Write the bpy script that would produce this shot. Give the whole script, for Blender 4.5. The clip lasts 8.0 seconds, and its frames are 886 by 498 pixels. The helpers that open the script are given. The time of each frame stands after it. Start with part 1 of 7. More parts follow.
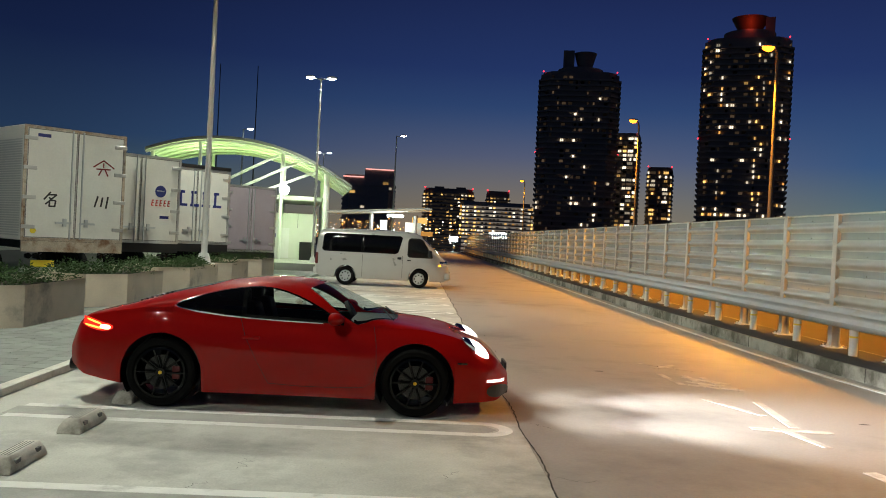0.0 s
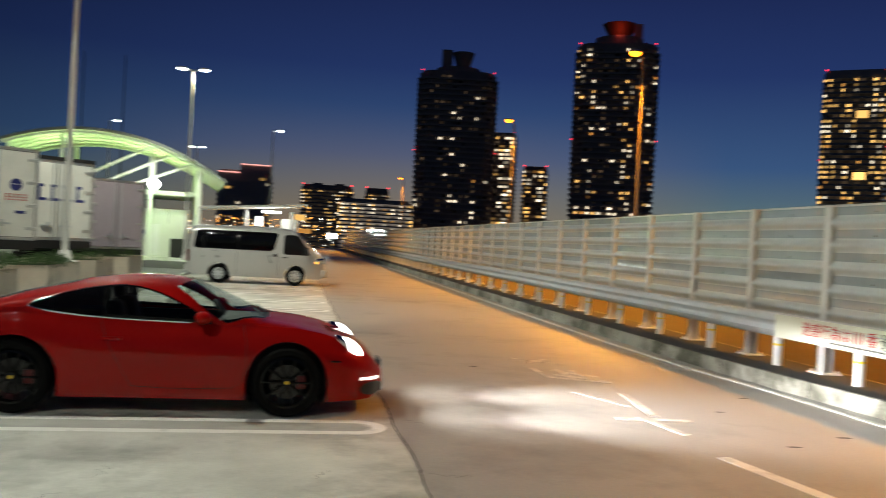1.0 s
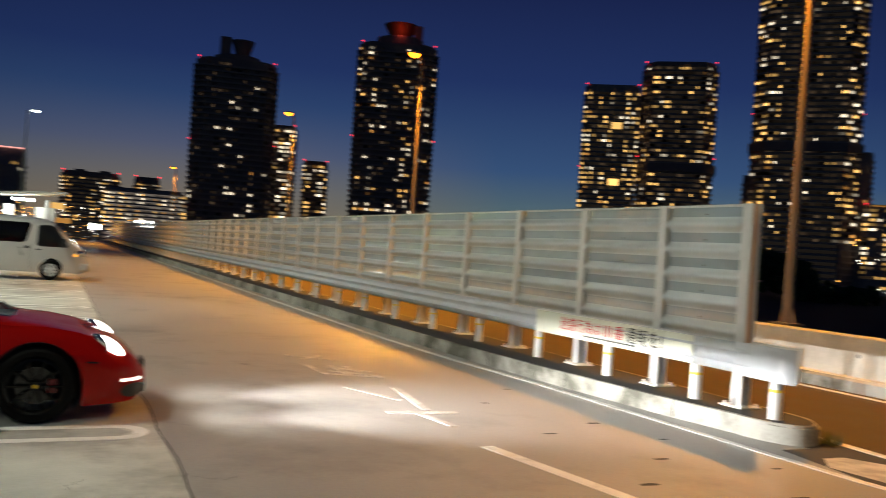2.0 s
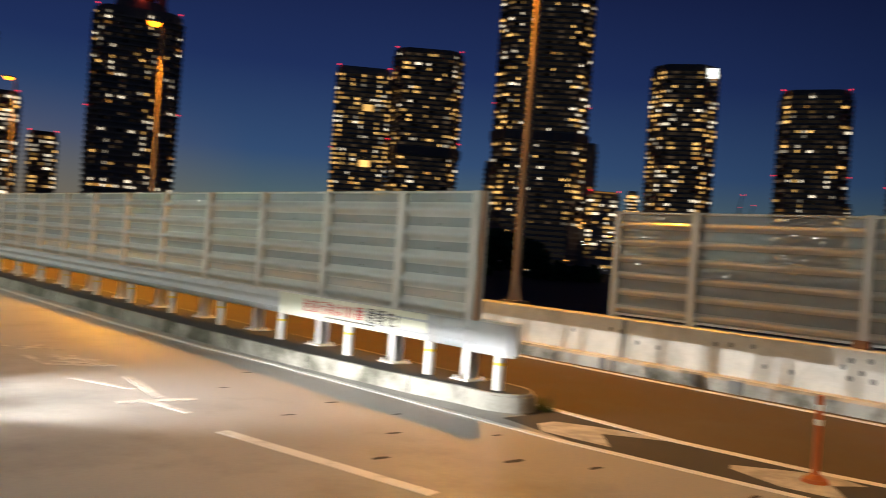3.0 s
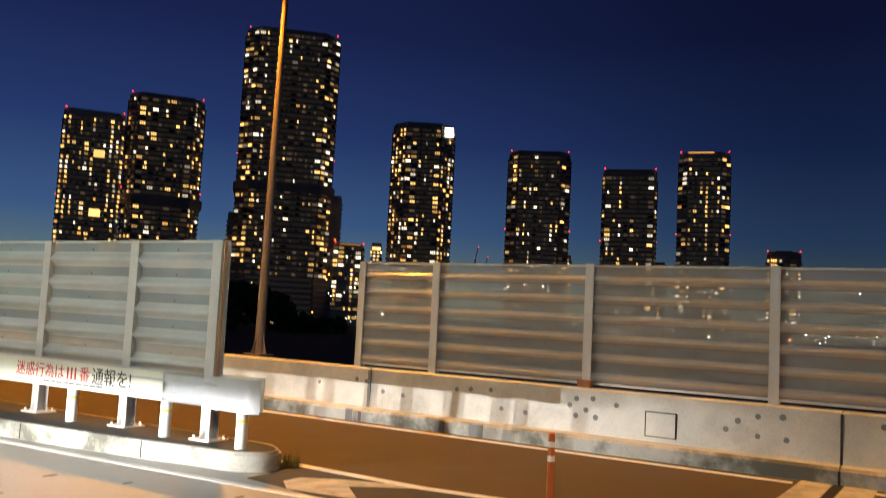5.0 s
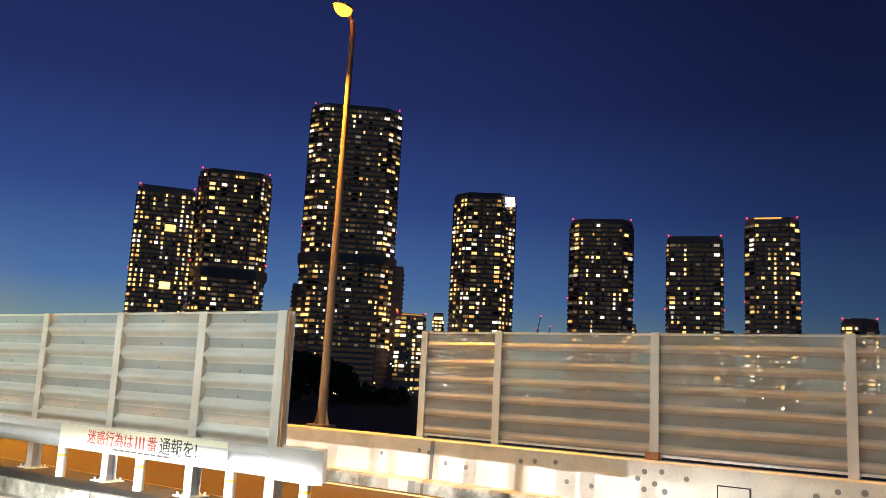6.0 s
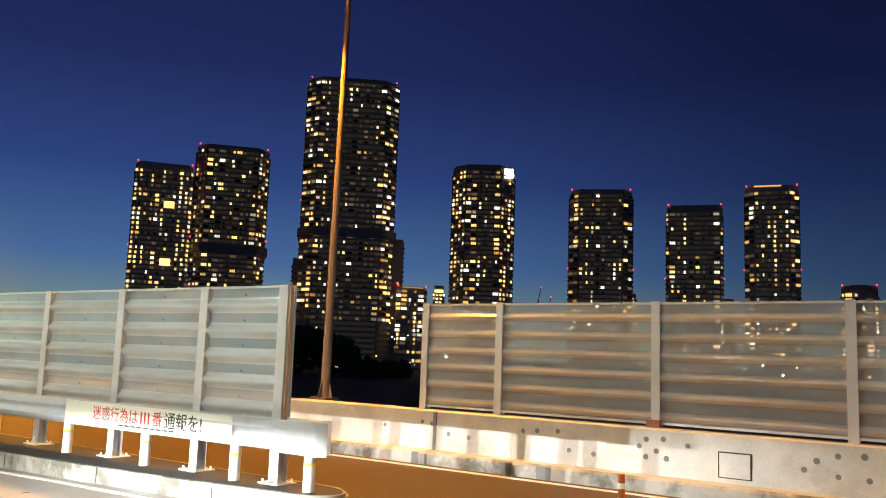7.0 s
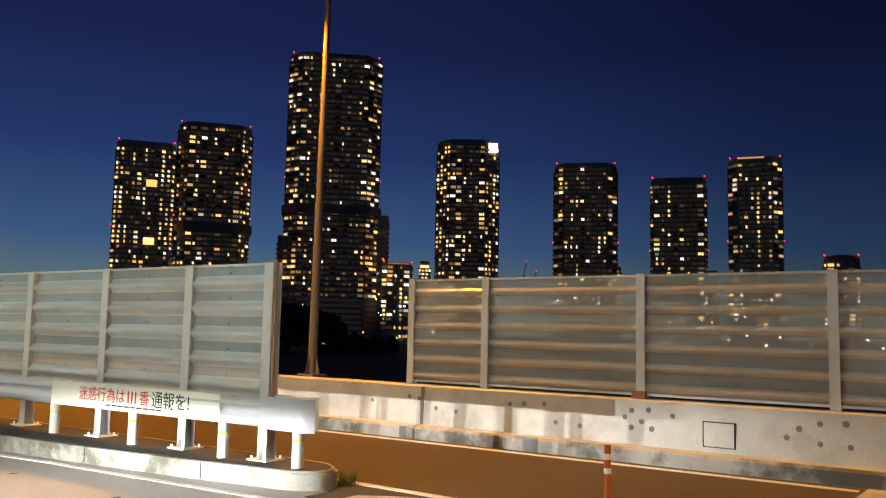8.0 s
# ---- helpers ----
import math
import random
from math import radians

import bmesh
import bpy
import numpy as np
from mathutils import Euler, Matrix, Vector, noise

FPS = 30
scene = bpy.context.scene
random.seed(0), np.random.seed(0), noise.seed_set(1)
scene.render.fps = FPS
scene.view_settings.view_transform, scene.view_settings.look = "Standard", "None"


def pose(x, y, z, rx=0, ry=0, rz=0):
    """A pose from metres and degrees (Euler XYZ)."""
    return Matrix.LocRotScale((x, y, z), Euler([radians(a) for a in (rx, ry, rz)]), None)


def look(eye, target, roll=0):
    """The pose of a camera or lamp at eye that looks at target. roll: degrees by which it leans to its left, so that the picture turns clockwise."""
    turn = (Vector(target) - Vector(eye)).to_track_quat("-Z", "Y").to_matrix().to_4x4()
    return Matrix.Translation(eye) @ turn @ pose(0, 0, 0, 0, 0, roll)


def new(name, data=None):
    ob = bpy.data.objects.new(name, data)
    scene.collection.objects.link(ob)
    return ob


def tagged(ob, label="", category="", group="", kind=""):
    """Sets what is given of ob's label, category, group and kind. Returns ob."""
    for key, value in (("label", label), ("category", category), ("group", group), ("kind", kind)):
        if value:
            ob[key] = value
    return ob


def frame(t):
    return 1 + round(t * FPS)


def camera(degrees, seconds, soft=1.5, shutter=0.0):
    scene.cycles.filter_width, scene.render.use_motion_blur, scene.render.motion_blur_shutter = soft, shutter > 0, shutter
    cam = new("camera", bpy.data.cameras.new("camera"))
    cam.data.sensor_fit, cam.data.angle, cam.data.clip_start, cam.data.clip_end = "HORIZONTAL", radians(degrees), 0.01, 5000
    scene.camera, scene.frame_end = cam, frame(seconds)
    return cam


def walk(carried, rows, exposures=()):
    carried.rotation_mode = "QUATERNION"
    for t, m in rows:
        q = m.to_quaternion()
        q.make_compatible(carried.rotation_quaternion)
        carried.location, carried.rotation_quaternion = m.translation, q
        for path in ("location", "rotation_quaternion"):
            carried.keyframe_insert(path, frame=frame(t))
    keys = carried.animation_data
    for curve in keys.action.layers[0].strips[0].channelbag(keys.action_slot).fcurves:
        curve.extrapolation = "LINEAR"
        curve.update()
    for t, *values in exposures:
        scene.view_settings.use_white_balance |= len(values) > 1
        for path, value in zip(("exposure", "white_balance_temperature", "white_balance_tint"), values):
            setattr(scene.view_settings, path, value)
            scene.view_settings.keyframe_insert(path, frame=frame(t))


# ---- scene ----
cam = camera(55.4, 8.0, 0.75, 0.6)
PATH = [
    (0, (1.324, -0.228, 1.747), (1.389, 1.77, 1.725), 2.9),
    (0.3, (1.334, -0.258, 1.753), (1.423, 1.74, 1.741), 3.1),
    (0.5, (1.335, -0.234, 1.747), (1.473, 1.761, 1.732), 2.8),
    (1, (1.381, -0.194, 1.743), (1.73, 1.775, 1.729), 3.0),
    (1.5, (1.403, -0.189, 1.745), (2.01, 1.717, 1.749), 3.4),
    (1.7, (1.415, -0.192, 1.75), (2.114, 1.681, 1.757), 3.6),
    (2.8, (1.425, -0.314, 1.779), (2.663, 1.257, 1.779), 4.2),
    (3, (1.459, -0.371, 1.794), (2.791, 1.121, 1.795), 4.1),
    (3.2, (1.457, -0.332, 1.79), (2.897, 1.056, 1.795), 4.3),
    (3.5, (1.458, -0.371, 1.794), (3.046, 0.845, 1.805), 4.3),
    (3.8, (1.464, -0.375, 1.79), (3.15, 0.701, 1.813), 4.1),
    (4, (1.461, -0.405, 1.782), (3.161, 0.649, 1.809), 4.1),
    (4.2, (1.425, -0.405, 1.78), (3.13, 0.641, 1.809), 4.1),
    (5.3, (1.570, -0.297, 1.778), (3.256, 0.755, 2.006), 2.50),
    (5.5, (1.557, -0.314, 1.776), (3.216, 0.771, 2.045), 2.65),
    (6, (1.519, -0.340, 1.770), (3.121, 0.815, 2.086), 2.90),
    (6.5, (1.514, -0.342, 1.767), (3.116, 0.814, 2.080), 2.80),
    (7, (1.517, -0.334, 1.762), (3.129, 0.824, 2.014), 2.05),
    (7.5, (1.521, -0.332, 1.762), (3.139, 0.820, 1.998), 1.85),
    (8, (1.517, -0.337, 1.761), (3.155, 0.795, 1.956), 1.20),
]
walk(cam, [(t, look(eye, target, roll)) for t, eye, target, roll in PATH], [(0, 0.06), (1.5, -0.02), (2.8, -0.25), (3.4, -0.18), (4.2, -0.10), (5.3, 0.33), (6.0, 0.88), (6.6, 0.98), (7.1, 0.55), (7.5, 0.30), (8.0, 0.11)])


# ---- world and light ----
world = bpy.data.worlds.new("dusk_sky")
scene.world = world
world.use_nodes = True
wn, wl = world.node_tree.nodes, world.node_tree.links
wn.clear()
w_tc = wn.new("ShaderNodeTexCoord")
w_sep = wn.new("ShaderNodeSeparateXYZ")
wl.new(w_tc.outputs["Generated"], w_sep.inputs[0])
w_ramp = wn.new("ShaderNodeValToRGB")
SKY = [(0.0, (0.094, 0.116, 0.086)), (0.035, (0.070, 0.108, 0.104)), (0.10, (0.026, 0.058, 0.132)),
       (0.20, (0.0110, 0.0235, 0.085)), (0.32, (0.0062, 0.0105, 0.046)), (0.6, (0.003, 0.005, 0.025))]
el = w_ramp.color_ramp.elements
el[0].position, el[0].color = SKY[0][0], (*SKY[0][1], 1)
el[1].position, el[1].color = SKY[-1][0], (*SKY[-1][1], 1)
for p, c in SKY[1:-1]:
    e = el.new(p)
    e.color = (*c, 1)
wl.new(w_sep.outputs["Z"], w_ramp.inputs[0])
# the afterglow low over the horizon where the sun went down
w_dot = wn.new("ShaderNodeVectorMath")
w_dot.operation = "DOT_PRODUCT"
wl.new(w_tc.outputs["Generated"], w_dot.inputs[0])
w_dot.inputs[1].default_value = (0.12, 0.993, 0.0)
w_az = wn.new("ShaderNodeMapRange")
w_az.inputs["From Min"].default_value, w_az.inputs["From Max"].default_value = 0.925, 1.0
wl.new(w_dot.outputs["Value"], w_az.inputs[0])
w_low = wn.new("ShaderNodeMapRange")
w_low.inputs["From Min"].default_value, w_low.inputs["From Max"].default_value = 0.16, 0.0
wl.new(w_sep.outputs["Z"], w_low.inputs[0])
w_pow = wn.new("ShaderNodeMath")
w_pow.operation = "POWER"
w_pow.inputs[1].default_value = 1.35
wl.new(w_low.outputs[0], w_pow.inputs[0])
w_mul = wn.new("ShaderNodeMath")
w_mul.operation = "MULTIPLY"
wl.new(w_pow.outputs[0], w_mul.inputs[0])
wl.new(w_az.outputs[0], w_mul.inputs[1])
w_mix = wn.new("ShaderNodeMix")
w_mix.data_type = "RGBA"
wl.new(w_mul.outputs[0], w_mix.inputs[0])
wl.new(w_ramp.outputs[0], w_mix.inputs[6])
w_mix.inputs[7].default_value = (0.155, 0.104, 0.070, 1)
# the sky is brighter on the side of the afterglow
w_dot2 = wn.new("ShaderNodeVectorMath")
w_dot2.operation = "DOT_PRODUCT"
wl.new(w_tc.outputs["Generated"], w_dot2.inputs[0])
w_dot2.inputs[1].default_value = (0.47, 0.883, 0.0)
w_gain = wn.new("ShaderNodeMapRange")
w_gain.interpolation_type = "SMOOTHSTEP"
w_gain.inputs["From Min"].default_value, w_gain.inputs["From Max"].default_value = 0.55, 1.0
w_gain.inputs["To Min"].default_value, w_gain.inputs["To Max"].default_value = 0.58, 1.50
wl.new(w_dot2.outputs["Value"], w_gain.inputs[0])
w_bg = wn.new("ShaderNodeBackground")
wl.new(w_mix.outputs[2], w_bg.inputs[0])
wl.new(w_gain.outputs[0], w_bg.inputs[1])
w_out = wn.new("ShaderNodeOutputWorld")
wl.new(w_bg.outputs[0], w_out.inputs[0])

WHITE_LAMP, SODIUM, HEADLIGHT, GREENISH = (0.97, 1.0, 0.82), (1.0, 0.39, 0.027), (1.0, 0.97, 0.93), (0.66, 1.0, 0.34)


def lamp(name, place, watts, colour, radius=0.15, target=None, degrees=150, blend=0.6):
    data = bpy.data.lights.new(name, "SPOT" if target else "POINT")
    data.energy, data.color, data.shadow_soft_size = watts, colour, radius
    ob = new(name, data)
    if target:
        data.spot_size, data.spot_blend = radians(degrees), blend
        ob.matrix_world = look(place, target)
    else:
        ob.location = place
    return ob


# white lamps of the parking area
lamp("parking_light", (-4.75, 9.7, 10.5), 5400, WHITE_LAMP, 0.10, (-2.9, 9.4, 0), 154, 0.45)
lamp("parking_light", (-4.7, 23.2, 10.5), 2200, WHITE_LAMP, 0.10, (-2.2, 14.5, 0), 112, 0.6)
lamp("parking_light", (-4.7, 24.8, 10.5), 3400, WHITE_LAMP, 0.10, (-4.0, 30.0, 0), 150, 0.4)
lamp("parking_light", (-4.8, -6.0, 10.5), 2500, WHITE_LAMP, 0.10, (-4.6, 3.0, 0), 120, 0.5)
lamp("parking_light", (-9.0, 9.0, 10.5), 6500, WHITE_LAMP, 0.06, (-6.6, 22.0, 2.0), 64, 0.5)
lamp("parking_light", (-4.7, 49.9, 10.6), 5000, WHITE_LAMP, 0.10, (-4.0, 46.0, 0), 150, 0.4)
# orange road lamps, shaded towards the parking area
for lx, ly, watts, cone in ((13.35, 11.5, 5700, 93), (13.6, 30.0, 10500, 99), (13.6, 49.0, 9500, 108), (13.6, 101.0, 12000, 118), (13.3, -8.5, 4000, 88)):
    ob = lamp("road_light", (lx - 0.45, ly, 9.22), watts, SODIUM, 0.05, (lx - 2.2, ly, 0), cone, 0.5)
    # the optics throw wider along the road than across it
    ob.matrix_world = ob.matrix_world @ Matrix.Diagonal((2.0, 1.0, 1.0, 1.0))
# the sports car's dipped headlamps
for hy in (8.18, 9.50):
    aim = (12.0, 8.84 + (hy - 8.84) * 0.55 - 1.2, 0.60)
    # a flat wide beam and the weak spill round it
    for watts, cone in ((2500, 54), (190, 105)):
        ob = lamp("headlamp_beam", (2.155, hy, 0.655), watts, HEADLIGHT, 0.0005, aim, cone, 1.0)
        ob.matrix_world = ob.matrix_world @ Matrix.Diagonal((1.2, 1.0, 1.0, 1.0))
# red warning light on the roof of the second tower
lamp("beacon_light", (255.5, 657.6, 182.5), 1100, (1.0, 0.10, 0.05), 0.5)
# under the canopy and the bus shelter
lamp("canopy_light", (-8.0, 55.0, 5.4), 250, GREENISH, 0.3)
lamp("canopy_light", (-12.5, 54.0, 5.4), 250, GREENISH, 0.3)
lamp("canopy_light", (-6.6, 51.4, 2.7), 75, (0.5, 1.0, 0.22), 0.3)
lamp("shelter_light", (-0.2, 41.2, 2.50), 45, (0.97, 1.0, 0.95), 0.15)


# ---- materials ----
def mat(name, base, rough=0.6, metal=0.0, vary=0.15, scale=3.0, fine=40.0, bump=0.15, spec=0.5, coat=0.0, rnd=0.0, stain=None, stain_at=0.62):
    """A surface with coarse and fine variation of colour, roughness and relief; rnd: brightness from piece to piece."""
    m = bpy.data.materials.new(name)
    m.use_nodes = True
    n, l = m.node_tree.nodes, m.node_tree.links
    bsdf = n["Principled BSDF"]
    tc = n.new("ShaderNodeTexCoord")
    n1, n2 = n.new("ShaderNodeTexNoise"), n.new("ShaderNodeTexNoise")
    n1.inputs["Scale"].default_value, n1.inputs["Detail"].default_value, n1.inputs["Roughness"].default_value = scale, 6, 0.6
    n2.inputs["Scale"].default_value, n2.inputs["Detail"].default_value = fine, 3
    l.new(tc.outputs["Object"], n1.inputs["Vector"])
    l.new(tc.outputs["Object"], n2.inputs["Vector"])
    add = n.new("ShaderNodeMath")
    add.operation = "MULTIPLY_ADD"
    l.new(n2.outputs["Fac"], add.inputs[0])
    add.inputs[1].default_value = 0.45
    l.new(n1.outputs["Fac"], add.inputs[2])
    mr = n.new("ShaderNodeMapRange")
    mr.inputs["From Min"].default_value, mr.inputs["From Max"].default_value = 0.42, 1.02
    mr.inputs["To Min"].default_value, mr.inputs["To Max"].default_value = 1 - vary, 1 + vary
    l.new(add.outputs[0], mr.inputs[0])
    value = mr.outputs[0]
    if rnd:
        oi = n.new("ShaderNodeObjectInfo")
        r2 = n.new("ShaderNodeMapRange")
        r2.inputs["To Min"].default_value, r2.inputs["To Max"].default_value = 1 - rnd, 1 + rnd
        l.new(oi.outputs["Random"], r2.inputs[0])
        mm = n.new("ShaderNodeMath")
        mm.operation = "MULTIPLY"
        l.new(value, mm.inputs[0])
        l.new(r2.outputs[0], mm.inputs[1])
        value = mm.outputs[0]
    hsv = n.new("ShaderNodeHueSaturation")
    hsv.inputs["Color"].default_value = (*base, 1)
    l.new(value, hsv.inputs["Value"])
    colour = hsv.outputs[0]
    if stain:
        n3 = n.new("ShaderNodeTexNoise")
        n3.inputs["Scale"].default_value, n3.inputs["Detail"].default_value, n3.inputs["Roughness"].default_value = scale * 0.45, 8, 0.68
        l.new(tc.outputs["Object"], n3.inputs["Vector"])
        r3 = n.new("ShaderNodeMapRange")
        r3.inputs["From Min"].default_value, r3.inputs["From Max"].default_value = stain_at - 0.09, stain_at + 0.06
        l.new(n3.outputs["Fac"], r3.inputs[0])
        mx = n.new("ShaderNodeMix")
        mx.data_type = "RGBA"
        l.new(r3.outputs[0], mx.inputs[0])
        l.new(colour, mx.inputs[6])
        mx.inputs[7].default_value = (*stain, 1)
        colour = mx.outputs[2]
    l.new(colour, bsdf.inputs["Base Color"])
    rr = n.new("ShaderNodeMapRange")
    rr.inputs["From Min"].default_value, rr.inputs["From Max"].default_value = 0.3, 0.7
    rr.inputs["To Min"].default_value, rr.inputs["To Max"].default_value = max(0.02, rough - 0.10 * min(1, rough * 2)), min(1, rough + 0.10 * min(1, rough * 2))
    l.new(n1.outputs["Fac"], rr.inputs[0])
    l.new(rr.outputs[0], bsdf.inputs["Roughness"])
    bsdf.inputs["Metallic"].default_value = metal
    bsdf.inputs["Specular IOR Level"].default_value = spec
    bsdf.inputs["Coat Weight"].default_value = coat
    bsdf.inputs["Coat Roughness"].default_value = 0.015
    if bump:
        bp = n.new("ShaderNodeBump")
        bp.inputs["Strength"].default_value, bp.inputs["Distance"].default_value = bump, 0.004
        l.new(add.outputs[0], bp.inputs["Height"])
        l.new(bp.outputs[0], bsdf.inputs["Normal"])
    return m


def glow(name, colour, strength, rnd=0.0):
    m = bpy.data.materials.new(name)
    m.use_nodes = True
    n, l = m.node_tree.nodes, m.node_tree.links
    n.clear()
    em, out = n.new("ShaderNodeEmission"), n.new("ShaderNodeOutputMaterial")
    em.inputs[0].default_value = (*colour, 1)
    em.inputs[1].default_value = strength
    if rnd:
        oi, mr = n.new("ShaderNodeObjectInfo"), n.new("ShaderNodeMapRange")
        mr.inputs["To Min"].default_value, mr.inputs["To Max"].default_value = strength * (1 - rnd), strength * (1 + rnd)
        l.new(oi.outputs["Random"], mr.inputs[0])
        l.new(mr.outputs[0], em.inputs[1])
    l.new(em.outputs[0], out.inputs[0])
    m.cycles.emission_sampling = "NONE"
    return m


def fill_panes(name, colour, most):
    """Window-shaped panes with an added faint glow that lifts dark facades, each one different."""
    m = glow(name, colour, 0.0)
    n, l = m.node_tree.nodes, m.node_tree.links
    geo, power, gain = n.new("ShaderNodeNewGeometry"), n.new("ShaderNodeMath"), n.new("ShaderNodeMath")
    power.operation, gain.operation = "POWER", "MULTIPLY"
    power.inputs[1].default_value, gain.inputs[1].default_value = 3.0, most
    l.new(geo.outputs["Random Per Island"], power.inputs[0])
    l.new(power.outputs[0], gain.inputs[0])
    l.new(gain.outputs[0], [k for k in n if k.type == "EMISSION"][0].inputs[1])
    return m


def sheet_plastic(name, base, clear, rough, through_light=0.10):
    """Milky or clear plastic sheet: part lets the view through, part scatters, with a gloss."""
    m = bpy.data.materials.new(name)
    m.use_nodes = True
    n, l = m.node_tree.nodes, m.node_tree.links
    bsdf, out = n["Principled BSDF"], n["Material Output"]
    bsdf.inputs["Base Color"].default_value = (*base, 1)
    tc, no, rr = n.new("ShaderNodeTexCoord"), n.new("ShaderNodeTexNoise"), n.new("ShaderNodeMapRange")
    no.inputs["Scale"].default_value, no.inputs["Detail"].default_value = 2.2, 7
    l.new(tc.outputs["Object"], no.inputs["Vector"])
    rr.inputs["From Min"].default_value, rr.inputs["From Max"].default_value = 0.3, 0.7
    rr.inputs["To Min"].default_value, rr.inputs["To Max"].default_value = rough * 0.7, rough * 1.3
    l.new(no.outputs["Fac"], rr.inputs[0])
    l.new(rr.outputs[0], bsdf.inputs["Roughness"])
    hs, r2 = n.new("ShaderNodeHueSaturation"), n.new("ShaderNodeMapRange")
    hs.inputs["Color"].default_value = (*base, 1)
    r2.inputs["From Min"].default_value, r2.inputs["From Max"].default_value = 0.3, 0.7
    r2.inputs["To Min"].default_value, r2.inputs["To Max"].default_value = 0.95, 1.04
    l.new(no.outputs["Fac"], r2.inputs[0])
    l.new(r2.outputs[0], hs.inputs["Value"])
    l.new(hs.outputs[0], bsdf.inputs["Base Color"])
    tl = n.new("ShaderNodeBsdfTranslucent")
    l.new(hs.outputs[0], tl.inputs[0])
    m1 = n.new("ShaderNodeMixShader")
    m1.inputs[0].default_value = through_light
    l.new(bsdf.outputs[0], m1.inputs[1])
    l.new(tl.outputs[0], m1.inputs[2])
    tr = n.new("ShaderNodeBsdfTransparent")
    m2 = n.new("ShaderNodeMixShader")
    m2.inputs[0].default_value = clear
    l.new(m1.outputs[0], m2.inputs[1])
    l.new(tr.outputs[0], m2.inputs[2])
    l.new(m2.outputs[0], out.inputs[0])
    return m


def tinted_glass(name, tint, clear):
    m = bpy.data.materials.new(name)
    m.use_nodes = True
    n, l = m.node_tree.nodes, m.node_tree.links
    bsdf, out = n["Principled BSDF"], n["Material Output"]
    bsdf.inputs["Base Color"].default_value = (0.004, 0.004, 0.005, 1)
    bsdf.inputs["Roughness"].default_value = 0.03
    tr, mx = n.new("ShaderNodeBsdfTransparent"), n.new("ShaderNodeMixShader")
    tr.inputs[0].default_value = (*tint, 1)
    mx.inputs[0].default_value = clear
    l.new(bsdf.outputs[0], mx.inputs[1])
    l.new(tr.outputs[0], mx.inputs[2])
    l.new(mx.outputs[0], out.inputs[0])
    return m


